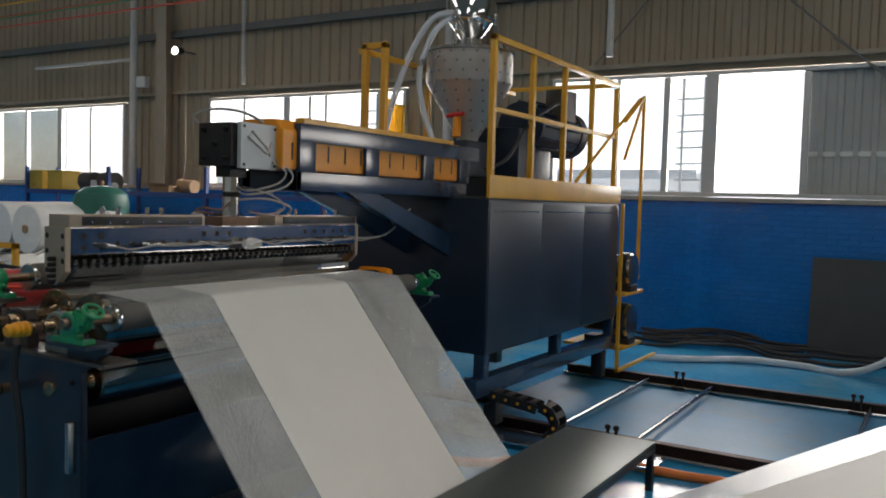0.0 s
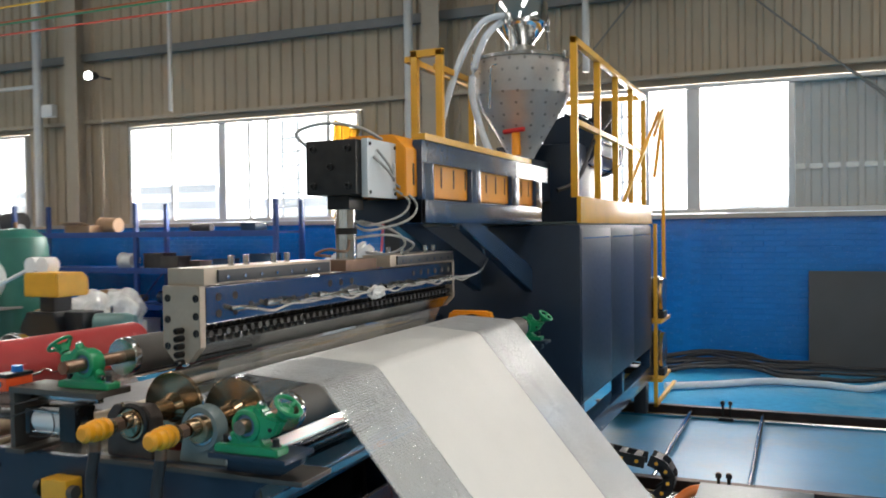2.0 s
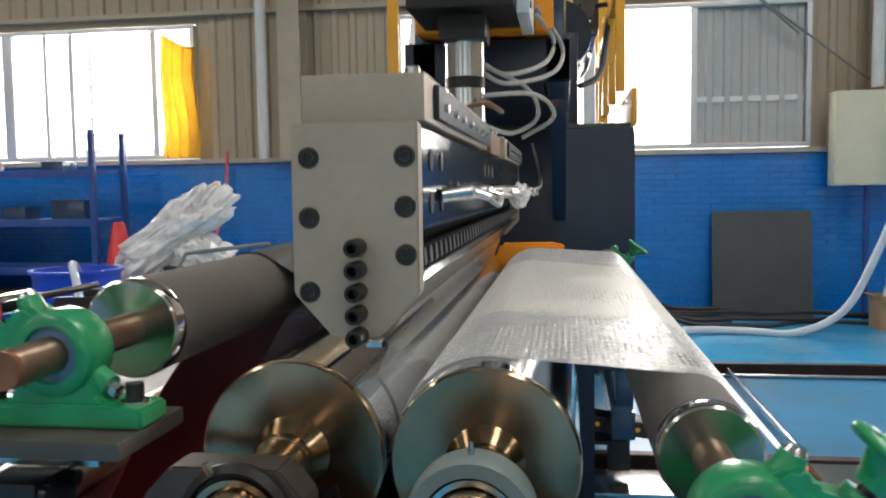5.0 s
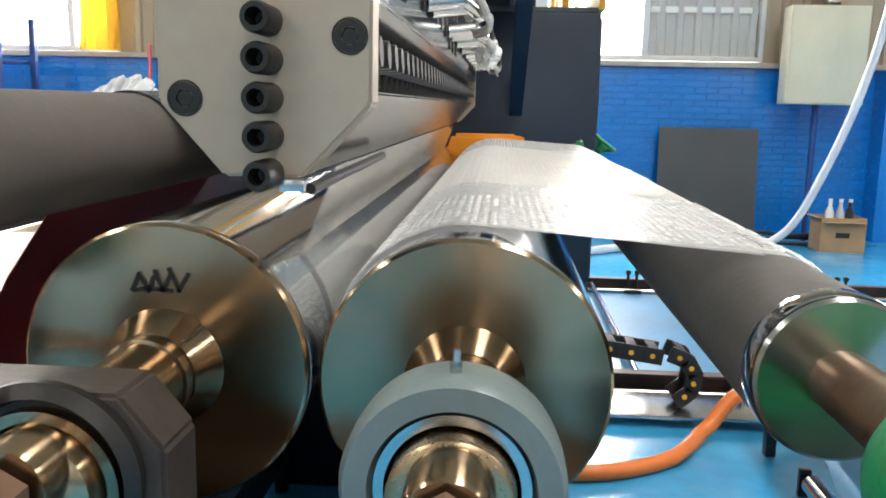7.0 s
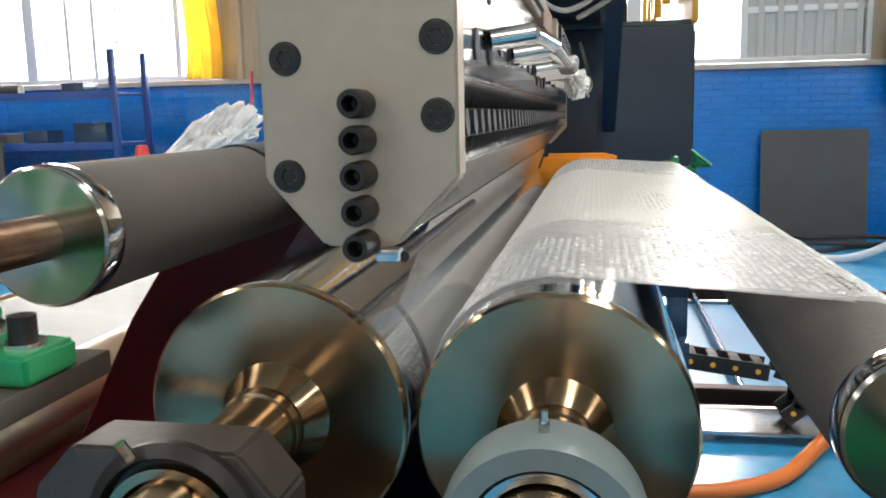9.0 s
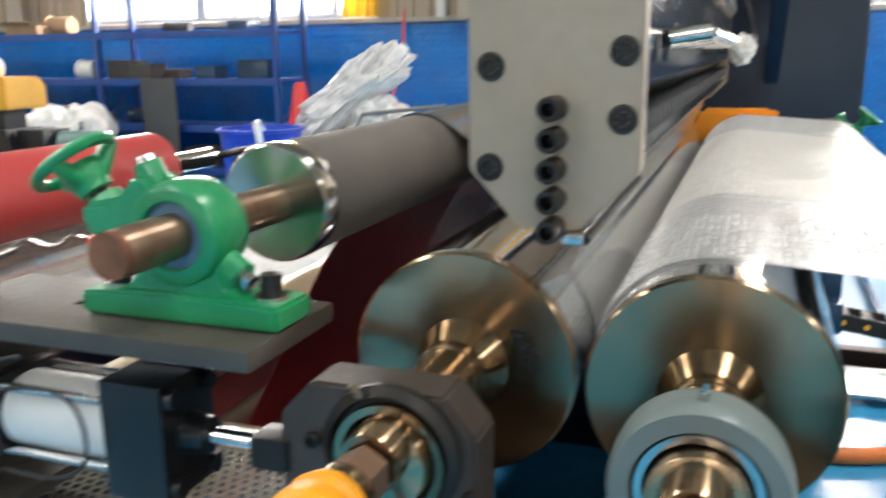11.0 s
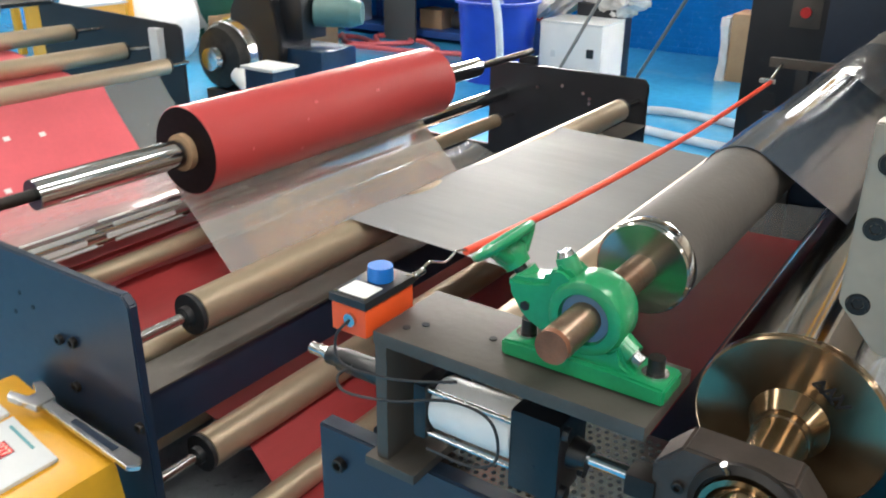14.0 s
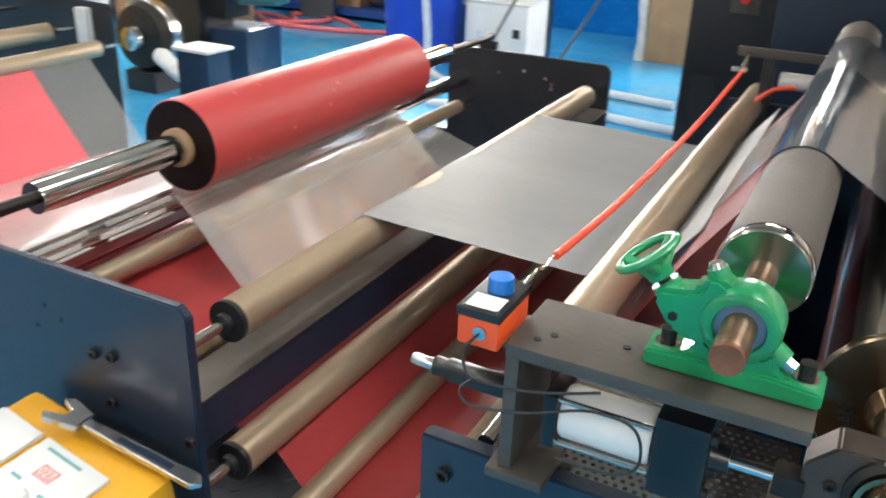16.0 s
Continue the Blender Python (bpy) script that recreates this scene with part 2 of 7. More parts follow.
PANEL_GREY = mat("pale_grey_panel", (0.6, 0.62, 0.62), 0.4, vary=0.04, scale=9)
DIGIT_RED = mat("red_led_digits", (1.0, 0.1, 0.08), 0.4, glow=2.5)
LED_WINDOW = mat("dark_red_display", (0.3, 0.02, 0.025), 0.2)
INK = mat("black_marker_ink", (0.01, 0.01, 0.012), 0.6)
TEAL_INK = mat("teal_print", (0.1, 0.3, 0.32), 0.5)
RED_MARK = mat("red_plastic", (0.6, 0.03, 0.03), 0.4, vary=0.1)
LAMP_GLOW = mat("lit_flood_lamp", (1.0, 0.97, 0.9), 0.3, glow=12)
LACE_YELLOW = mat("yellow_curtain", (0.55, 0.37, 0.06), 0.7, vary=0.15, scale=4, bump=0.2, bump_scale=9)
BAY_BLUE = mat("scuffed_floor_paint", (0.05, 0.225, 0.41), 0.36, vary=0.16, scale=1.2, wear=(0.12, 0.2, 0.25), wear_at=0.62)

# ---- mesh helpers ----
ORIGIN = {}


def thing(name, at, label, category, group="", kind=""):
    ob = new(name)
    ob.empty_display_size = 0.05
    ob.location = at
    ORIGIN[ob] = Vector(at)
    return tagged(ob, label, category, group, kind)


def mesh_of(name, bm, material, shift=None, smooth=38):
    if shift is not None:
        bmesh.ops.translate(bm, verts=bm.verts, vec=-shift)
    me = bpy.data.meshes.new(name)
    bm.to_mesh(me)
    bm.free()
    me.materials.append(material)
    if smooth:
        me.polygons.foreach_set("use_smooth", [True] * len(me.polygons))
        me.set_sharp_from_angle(angle=radians(smooth))
    return me


def part(name, bm, material, parent, label="", smooth=38):
    """One mesh under a thing or a part; bm is in world coordinates."""
    ob = new(name, mesh_of(name, bm, material, ORIGIN[parent], smooth))
    ob.parent = parent
    ORIGIN[ob] = ORIGIN[parent]
    return tagged(ob, label)


def whole(name, bm, material, label, category, group="", kind="", smooth=38):
    """A thing or a piece of the setting that is one mesh."""
    ob = new(name, mesh_of(name, bm, material, None, smooth))
    ORIGIN[ob] = Vector((0, 0, 0))
    return tagged(ob, label, category, group, kind)


def box(bm, x0, x1, y0, y1, z0, z1, bevel=0.0, m=None):
    r = bmesh.ops.create_cube(bm, size=1.0)
    vs = r["verts"]
    bmesh.ops.scale(bm, verts=vs, vec=(x1 - x0, y1 - y0, z1 - z0))
    bmesh.ops.translate(bm, verts=vs, vec=((x0 + x1) / 2, (y0 + y1) / 2, (z0 + z1) / 2))
    if bevel:
        es = list({e for v in vs for e in v.link_edges})
        g = bmesh.ops.bevel(bm, geom=es, offset=bevel, segments=2, affect="EDGES", profile=0.7)
        vs = list({v for f in g["faces"] for v in f.verts} | {v for v in vs if v.is_valid})
    if m is not None:
        bmesh.ops.transform(bm, matrix=m, verts=vs)
    return bm


def cube(x0, x1, y0, y1, z0, z1, bevel=0.003, m=None):
    return box(bmesh.new(), x0, x1, y0, y1, z0, z1, bevel, m)


def rod(bm, a, b, r, r2=None, seg=20, caps=True):
    a, b = Vector(a), Vector(b)
    d = b - a
    m = Matrix.Translation((a + b) / 2) @ d.to_track_quat("Z", "Y").to_matrix().to_4x4()
    bmesh.ops.create_cone(bm, cap_ends=caps, segments=seg, radius1=r, radius2=r if r2 is None else r2, depth=d.length, matrix=m)
    return bm


def bar(a, b, r, r2=None, seg=20):
    return rod(bmesh.new(), a, b, r, r2, seg)


def lathe(bm, at, profile, axis="Y", seg=64, cap=True):
    """Turn a profile of (radius, along) about an axis through at."""
    at = Vector(at)
    rings = []
    for r, s in profile:
        ring = []
        for i in range(seg):
            t = 2 * math.pi * i / seg
            c, q = math.cos(t) * r, math.sin(t) * r
            p = {"Y": (c, s, q), "Z": (c, q, s), "X": (s, c, q)}[axis]
            ring.append(bm.verts.new(at + Vector(p)))
        rings.append(ring)
    for u, v in zip(rings, rings[1:]):
        for i in range(seg):
            bm.faces.new((u[i], u[(i + 1) % seg], v[(i + 1) % seg], v[i]))
    if cap and profile[0][0] > 0:
        bm.faces.new(rings[0][::-1])
    if cap and profile[-1][0] > 0:
        bm.faces.new(rings[-1])
    bmesh.ops.recalc_face_normals(bm, faces=bm.faces)
    return bm


def tube(bm, pts, r, seg=8, smooth=6):
    """A hose or wire along a smooth line through the points."""
    p = [Vector(q) for q in pts]
    line = []
    for i in range(len(p) - 1):
        p0, p1, p2, p3 = p[max(i - 1, 0)], p[i], p[i + 1], p[min(i + 2, len(p) - 1)]
        for k in range(smooth):
            t = k / smooth
            line.append(0.5 * (2 * p1 + (p2 - p0) * t + (2 * p0 - 5 * p1 + 4 * p2 - p3) * t * t + (3 * p1 - p0 - 3 * p2 + p3) * t ** 3))
    line.append(p[-1])
    rings, up = [], Vector((0.13, 0.21, 0.97))
    for i, c in enumerate(line):
        d = (line[min(i + 1, len(line) - 1)] - line[max(i - 1, 0)]).normalized()
        s = d.cross(up)
        s = s.normalized() if s.length > 1e-4 else Vector((1, 0, 0))
        u = s.cross(d)
        rings.append([bm.verts.new(c + r * (math.cos(a) * s + math.sin(a) * u)) for a in [2 * math.pi * k / seg for k in range(seg)]])
    for u, v in zip(rings, rings[1:]):
        for i in range(seg):
            bm.faces.new((u[i], u[(i + 1) % seg], v[(i + 1) % seg], v[i]))
    bm.faces.new(rings[0][::-1]), bm.faces.new(rings[-1])
    bmesh.ops.recalc_face_normals(bm, faces=bm.faces)
    return bm


def hose(pts, r, seg=8, smooth=6):
    return tube(bmesh.new(), pts, r, seg, smooth)


def plate(bm, outline, axis, lo, hi, bevel=0.0):
    """A flat plate: an outline in the two other axes, between lo and hi along its axis."""
    def put(a, b, c):
        return {"X": (c, a, b), "Y": (a, c, b), "Z": (a, b, c)}[axis]
    low = [bm.verts.new(put(a, b, lo)) for a, b in outline]
    top = [bm.verts.new(put(a, b, hi)) for a, b in outline]
    fs = [bm.faces.new(low), bm.faces.new(top)]
    n = len(outline)
    for i in range(n):
        fs.append(bm.faces.new((low[i], low[(i + 1) % n], top[(i + 1) % n], top[i])))
    bmesh.ops.recalc_face_normals(bm, faces=fs)
    if bevel:
        bmesh.ops.bevel(bm, geom=list({e for f in fs for e in f.edges}), offset=bevel, segments=2, affect="EDGES")
    return bm


def slab(outline, axis, lo, hi, bevel=0.002):
    return plate(bmesh.new(), outline, axis, lo, hi, bevel)


def sheet(path, y0, y1, thick=0.0012, across=10, wave=0.0, seed=0, fold=8):
    """A film over a path of (x, z), between y0 and y1 (either numbers or one pair for each end), slightly wavy."""
    bm = bmesh.new()
    fine = []
    for (xa, za), (xb, zb) in zip(path, path[1:]):
        for k in range(fold):
            fine.append((xa + (xb - xa) * k / fold, za + (zb - za) * k / fold))
    fine.append(path[-1])
    grid = []
    for i, (x, z) in enumerate(fine):
        row = []
        for j in range(across + 1):
            y = y0 + (y1 - y0) * j / across
            dz = wave * noise.noise(Vector((x * 3 + seed, y * 5, seed))) if 0 < i < len(fine) - 1 else 0
            row.append(bm.verts.new((x, y, z + dz)))
        grid.append(row)
    for u, v in zip(grid, grid[1:]):
        for j in range(across):
            bm.faces.new((u[j], u[j + 1], v[j + 1], v[j]))
    bmesh.ops.recalc_face_normals(bm, faces=bm.faces)
    bmesh.ops.solidify(bm, geom=bm.faces[:], thickness=thick)
    return bm


def socket_bolt(parent, at, r, length, axis=(0, -1, 0), name="bolt", material=None):
    """A socket-head bolt that stands out of a face along its axis, with a hex socket."""
    a, d = Vector(at), Vector(axis).normalized()
    bm = bmesh.new()
    q = d.to_track_quat("Z", "Y").to_matrix().to_4x4()
    prof = [(r * 0.55, 0.0), (r, 0.0), (r, length * 0.86), (r * 0.88, length), (r * 0.56, length)]
    hexa = lathe(bmesh.new(), (0, 0, 0), prof, "Z", 24, False)
    hexa.faces.ensure_lookup_table()
    me = bpy.data.meshes.new("tmp")
    hexa.to_mesh(me)
    hexa.free()
    bm.from_mesh(me)
    bpy.data.meshes.remove(me)
    lathe(bm, (0, 0, 0), [(r * 0.56, length), (r * 0.5, length * 0.35), (0.0001, length * 0.3)], "Z", 6, False)
    bmesh.ops.transform(bm, matrix=Matrix.Translation(a) @ q, verts=bm.verts)
    return part(name, bm, material or BLACK_OXIDE, parent)


def hex_bolt(bm, at, r, h, axis=(0, 0, 1)):
    a, d = Vector(at), Vector(axis).normalized()
    rod(bm, a, a + d * h * 0.18, r * 1.35, seg=20)
    rod(bm, a + d * h * 0.18, a + d * h, r, seg=6)
    return bm

# ---- the hall ----
FLOOR = mat("blue_floor_paint", (0.04, 0.32, 0.6), 0.22, vary=0.22, scale=0.9, bump=0.05, bump_scale=40, coat=0.25, wear=(0.16, 0.38, 0.52), wear_at=0.62)
BRICK_PAINT = mat("blue_wall_paint", (0.003, 0.17, 0.54), 0.25, vary=0.1, scale=3, bump=0.12, bump_scale=60, coat=0.3, each=0.06)
CLADDING = mat("beige_steel_cladding", (0.37, 0.3, 0.215), 0.5, vary=0.1, scale=1.2, stretch=(1, 1, 0.25), wear=(0.28, 0.22, 0.155), wear_at=0.66)
TRIM_BEIGE = mat("beige_trim_steel", (0.38, 0.32, 0.245), 0.5, vary=0.1, scale=2)
PURLIN = mat("grey_purlin_paint", (0.16, 0.16, 0.155), 0.5, vary=0.15, scale=2)
ALU = mat("window_aluminium", (0.6, 0.6, 0.6), 0.4, 0.3, vary=0.05)
PIPE_WHITE = mat("pale_pipe_paint", (0.55, 0.55, 0.53), 0.45, vary=0.08)
CONCRETE = mat("concrete_sill", (0.4, 0.37, 0.33), 0.8, vary=0.15, scale=5, bump=0.2)
OUTSIDE = mat("bright_overcast_distance", (1.0, 1.0, 1.0), 0.9, vary=0.0, glow=2.6)
# bright haze over the far buildings is put into a pale, glowing colour
OUT_BUILDING = mat("far_building_haze_glow", (0.86, 0.9, 0.93), 0.9, vary=0.02, glow=0.95)
GLASS = mat("window_glass", (0.95, 0.97, 0.97), 0.05, vary=0.0, alpha=0.12)

tagged(whole("floor", cube(HALL_L, HALL_R, HALL_F, WALL_Y, -0.3, 0.0, 0), FLOOR, "glossy worn blue painted concrete factory floor", "floor", kind="structure"))
ceiling = bmesh.new()
xs = sorted({HALL_L, HALL_R, *[x - 0.8 for x, y in ROOFLIGHTS], *[x + 0.8 for x, y in ROOFLIGHTS]})
ys = sorted({HALL_F, WALL_Y, *[y - 3.5 for x, y in ROOFLIGHTS], *[y + 3.5 for x, y in ROOFLIGHTS]})
for xa, xb in zip(xs, xs[1:]):
    for ya, yb in zip(ys, ys[1:]):
        if not any(abs((xa + xb) / 2 - x) < 0.8 and abs((ya + yb) / 2 - y) < 3.5 for x, y in ROOFLIGHTS):
            box(ceiling, xa, xb, ya, yb, HALL_H, HALL_H + 0.15)
whole("ceiling", ceiling, TRIM_BEIGE, "plain beige steel roof with long rooflights", "ceiling", kind="structure", smooth=0)


def wall_with_openings(name, axis, at, thick, a0, a1, z0, z1, openings, material, label):
    """A wall across one axis, with openings (a0, a1, z0, z1) that go through it."""
    bm = bmesh.new()
    cuts = sorted({a0, a1, *[o[0] for o in openings], *[o[1] for o in openings]})
    for a, b in zip(cuts, cuts[1:]):
        spans = [(z0, z1)]
        for oa, ob_, oz0, oz1 in openings:
            if oa <= (a + b) / 2 <= ob_:
                spans = [(z0, oz0), (oz1, z1)]
        for lo, hi in spans:
            if hi - lo > 0.01:
                if axis == "Y":
                    box(bm, a, b, at, at + thick, lo, hi)
                else:
                    box(bm, at, at + thick, a, b, lo, hi)
    return whole(name, bm, material, label, "wall", kind="structure", smooth=0)


SILL, HEAD = 1.88, 3.40
wall_with_openings("wall_north", "Y", WALL_Y + 0.06, 0.14, HALL_L, HALL_R, 1.76, HALL_H, [(a, b, SILL - 0.06, HEAD + 0.02) for a, b in WINDOWS], TRIM_BEIGE, "beige steel-clad upper factory wall with sliding windows")
# south wall is out of view; dark grey so the roll ends mirror darkness
wall_with_openings("wall_south", "Y", HALL_F - 0.2, 0.2, HALL_L, HALL_R, 0, HALL_H, [(a, b, 1.9, 4.5) for a, b in UNSEEN_FRONT_WINDOWS], PURLIN, "unseen dark grey front wall with added window openings")
wall_with_openings("wall_west", "X", HALL_L - 0.2, 0.2, HALL_F, WALL_Y, 0, HALL_H, [], CLADDING, "beige steel-clad factory end wall")
wall_with_openings("wall_east", "X", HALL_R, 0.2, HALL_F, WALL_Y, 0, HALL_H, [], CLADDING, "beige steel-clad factory end wall")

# ribbed cladding: one sheet of trapezoid ribs above the windows, cut round them
clad = bmesh.new()


def ribs(bm, x0, x1, z0, z1, y, pitch=0.205):
    n = max(1, round((x1 - x0) / pitch))
    p = (x1 - x0) / n
    line = []
    for i in range(n):
        x = x0 + i * p
        line += [(x, 0), (x + p * 0.52, 0), (x + p * 0.62, -0.032), (x + p * 0.9, -0.032)]
    line.append((x1, 0))
    low = [bm.verts.new((x, y + d, z0)) for x, d in line]
    top = [bm.verts.new((x, y + d, z1)) for x, d in line]
    for i in range(len(line) - 1):
        bm.faces.new((low[i], low[i + 1], top[i + 1], top[i]))


edges = [HALL_L] + [v for w in WINDOWS for v in w] + [HALL_R]
for i in range(0, len(edges), 2):
    ribs(clad, edges[i] + (0.06 if i else 0), edges[i + 1] - (0.06 if i + 2 < len(edges) else 0), SILL - 0.1, HEAD + 0.12, WALL_Y + 0.052)
ribs(clad, HALL_L, HALL_R, HEAD + 0.125, HALL_H, WALL_Y + 0.052)
bmesh.ops.recalc_face_normals(clad, faces=clad.faces)
bmesh.ops.solidify(clad, geom=clad.faces[:], thickness=-0.004)
whole("cladding", clad, CLADDING, "ribbed beige steel wall cladding", "cladding", kind="structure", smooth=0)

# purlins, flashings, sill
girts = whole("girt", cube(HALL_L, HALL_R, WALL_Y - 0.07, WALL_Y + 0.015, 4.53, 4.66, 0.006), PURLIN, "grey steel girt along the cladding", "girt", kind="structure")
whole("window_flashing", cube(HALL_L, HALL_R, WALL_Y - 0.05, WALL_Y + 0.015, HEAD + 0.1, HEAD + 0.155, 0.004), TRIM_BEIGE, "beige steel flashing over the windows", "trim", kind="structure")
whole("window_ledge", cube(HALL_L, HALL_R, WALL_Y - 0.07, WALL_Y + 0.05, 1.765, 1.82, 0.006), CONCRETE, "pale concrete ledge on the blue wall", "trim", kind="structure")

# columns and the pipes that run beside them
for x in (-12.2, -5.75, 0.72, 8.0):
    col = bmesh.new()
    box(col, x - 0.13, x + 0.13, WALL_Y - 0.3, WALL_Y - 0.285, 1.78, HALL_H)
    box(col, x - 0.13, x + 0.13, WALL_Y - 0.015, WALL_Y, 1.78, HALL_H)
    box(col, x - 0.006, x + 0.006, WALL_Y - 0.285, WALL_Y - 0.015, 1.78, HALL_H)
    whole("column", col, TRIM_BEIGE, "beige steel I-section hall column", "column", kind="structure", group="hall columns")


def sliding_window(x0, x1, lights, name):
    """An aluminium sliding window with its frame, mullions, sash stiles and panes."""
    w = tagged(thing(name, ((x0 + x1) / 2, WALL_Y, SILL), "wide aluminium sliding window, bright overcast outside", "window", group="hall windows", kind="structure"))
    y0, y1 = WALL_Y - 0.02, WALL_Y + 0.1
    part("window_frame", cube(x0, x1, y0, y1, SILL - 0.05, SILL, 0.004), ALU, w)
    part("window_frame", cube(x0, x1, y0, y1, HEAD - 0.05, HEAD, 0.004), ALU, w)
    for x in (x0, x1 - 0.05):
        part("window_frame", cube(x, x + 0.05, y0, y1, SILL, HEAD - 0.05, 0.004), ALU, w)
    for x, wide in lights:
        part("mullion", cube(x - wide / 2, x + wide / 2, y0 + 0.02, y1 - 0.02, SILL, HEAD - 0.05, 0.004), ALU, w)
    stops = [x0 + 0.05] + [x for x, wide in lights] + [x1 - 0.05]
    for a, b in zip(stops, stops[1:]):
        pane = part("pane", cube(a + 0.02, b - 0.02, WALL_Y + 0.04, WALL_Y + 0.046, SILL, HEAD - 0.05, 0), GLASS, w)
        pane.visible_shadow = False
    return w


sliding_window(-17.9, -13.55, [(-16.75, 0.06), (-15.6, 0.14), (-14.6, 0.06)], "window_1")
sliding_window(-11.25, -7.0, [(-10.4, 0.05), (-9.42, 0.14), (-8.92, 0.05), (-8.58, 0.05), (-7.52, 0.07)], "window_2")
sliding_window(-4.55, -0.05, [(-3.6, 0.05), (-2.95, 0.08), (-2.38, 0.16), (-1.27, 0.07)], "window_3")
sliding_window(3.0, 7.4, [(5.2, 0.14)], "window_4")

# the shuttered last light of the third window: ribbed sheet behind the pane
blind = bmesh.new()
ribs(blind, -1.24, -0.1, SILL, HEAD - 0.05, WALL_Y + 0.09, 0.19)
bmesh.ops.recalc_face_normals(blind, faces=blind.faces)
bmesh.ops.solidify(blind, geom=blind.faces[:], thickness=0.004)
whole("shutter_sheet", blind, mat("grey_shutter_sheet", (0.3, 0.3, 0.29), 0.5, vary=0.08, scale=2), "grey ribbed sheet closing one window light", "shutter", kind="structure", smooth=0)
whole("shutter_rail", cube(-1.24, -0.1, WALL_Y + 0.055, WALL_Y + 0.078, 2.33, 2.39, 0.003), ALU, "aluminium rail across the closed light", "rail", kind="structure")

# distance outside
whole("backdrop", cube(-60, 45, 42.0, 42.2, -6, 30, 0), OUTSIDE, "bright overcast sky outside the windows", "backdrop", kind="structure")
# walls and window bands glow faintly to imitate haze
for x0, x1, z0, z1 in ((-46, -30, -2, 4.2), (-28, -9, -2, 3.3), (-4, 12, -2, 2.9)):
    far = thing("far_building", ((x0 + x1) / 2, 39, z0), "factory building outside the windows, haze painted as pale glow", "building")
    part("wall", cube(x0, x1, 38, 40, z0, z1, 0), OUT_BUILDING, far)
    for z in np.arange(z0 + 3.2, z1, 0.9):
        part("window_band", cube(x0 + 0.5, x1 - 0.5, 37.9, 37.98, z, z + 0.45, 0), mat("band_haze_glow", (0.7, 0.76, 0.8), 0.9, glow=0.7), far)

# the masts' haze is painted too: washed-out grey with a little emission
HAZE = mat("steel_haze_glow", (0.55, 0.6, 0.63), 0.9, glow=0.35)
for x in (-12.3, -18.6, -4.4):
    mast = thing("lattice_mast", (x, 17, 0), "lattice ladder outside the window, haze painted as pale glow", "mast", group="outside masts")
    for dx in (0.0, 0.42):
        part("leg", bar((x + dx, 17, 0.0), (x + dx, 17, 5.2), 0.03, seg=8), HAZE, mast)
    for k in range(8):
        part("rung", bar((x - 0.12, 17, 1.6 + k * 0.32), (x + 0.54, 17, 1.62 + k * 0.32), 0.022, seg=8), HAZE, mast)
# braces and pipes on the wall
for a, b in (((-3.9, 3.55), (-2.2, 5.5)), ((-1.9, 4.55), (-0.2, 3.0)), ((0.5, 2.5), (-1.0, 3.7))):
    whole("brace_rod", bar((a[0], WALL_Y - 0.12, a[1]), (b[0], WALL_Y - 0.12, b[1]), 0.012, seg=8), PURLIN, "thin grey steel bracing rod", "brace", kind="structure", group="wall braces")
for x, z0, r in ((-12.88, 1.8, 0.07), (-6.05, 1.8, 0.06), (-3.62, 3.6, 0.045), (0.5, 2.4, 0.06), (-10.1, 3.55, 0.03)):
    whole("wall_pipe", bar((x, WALL_Y - 0.35, z0), (x, WALL_Y - 0.35, HALL_H), r, seg=16), PIPE_WHITE, "pale grey vertical pipe on the wall", "pipe", kind="structure", group="wall pipes")
for z, y, c in ((5.25, 9.9, (0.75, 0.42, 0.02)), (5.0, 9.95, (0.02, 0.25, 0.12)), (4.85, 10.0, (0.55, 0.06, 0.03)), (5.12, 10.2, (0.5, 0.1, 0.03))):
    whole("busbar", cube(-22, 2, y, y + 0.035, z, z + 0.022, 0.003), mat("conductor_paint", c, 0.4), "long coloured crane conductor rail", "rail", kind="structure", group="conductor rails")
whole("trunking", cube(-15.9, -12.88, WALL_Y - 0.36, WALL_Y - 0.28, 4.12, 4.17, 0.004), PIPE_WHITE, "pale horizontal cable trunking", "trunking", kind="structure")
whole("switch_box", cube(-12.8, -12.56, WALL_Y - 0.36, WALL_Y - 0.25, 3.62, 3.82, 0.008), WHITE_PLASTIC, "small white switch box on the pipe", "switch box")
lamp = thing("flood_lamp", (-11.65, WALL_Y - 0.4, 4.2), "small lit flood lamp on a bracket", "lamp")
part("housing", bar((-11.65, WALL_Y - 0.3, 4.22), (-11.65, WALL_Y - 0.45, 4.2), 0.06, 0.08), BLACK_PAINT, lamp)
part("lens", bar((-11.65, WALL_Y - 0.451, 4.2), (-11.65, WALL_Y - 0.47, 4.2), 0.07), LAMP_GLOW, lamp)
part("bracket", cube(-11.67, -11.63, WALL_Y - 0.35, WALL_Y, 4.2, 4.23), PURLIN, lamp)
whole("conduit", hose([(-11.58, WALL_Y - 0.28, 4.2), (-11.56, WALL_Y - 0.28, 3.2), (-11.56, WALL_Y - 0.28, 2.1), (-11.76, WALL_Y - 0.28, 1.86)], 0.01), TRIM_BEIGE, "thin pale conduit down the wall", "conduit", kind="structure")

# the blue-painted brick dado: bricks near the camera's way are pieces, the rest is joined
dado = whole("wall_dado", cube(HALL_L, HALL_R, WALL_Y, WALL_Y + 0.2, 0, 1.762, 0), BRICK_PAINT, "glossy blue painted brick lower wall", "wall", kind="structure", smooth=0)
pier = whole("wall_pier", cube(1.12, 1.6, WALL_Y - 0.32, WALL_Y - 0.002, 0, 1.76, 0.01), BRICK_PAINT, "blue painted brick pier", "wall", kind="structure")

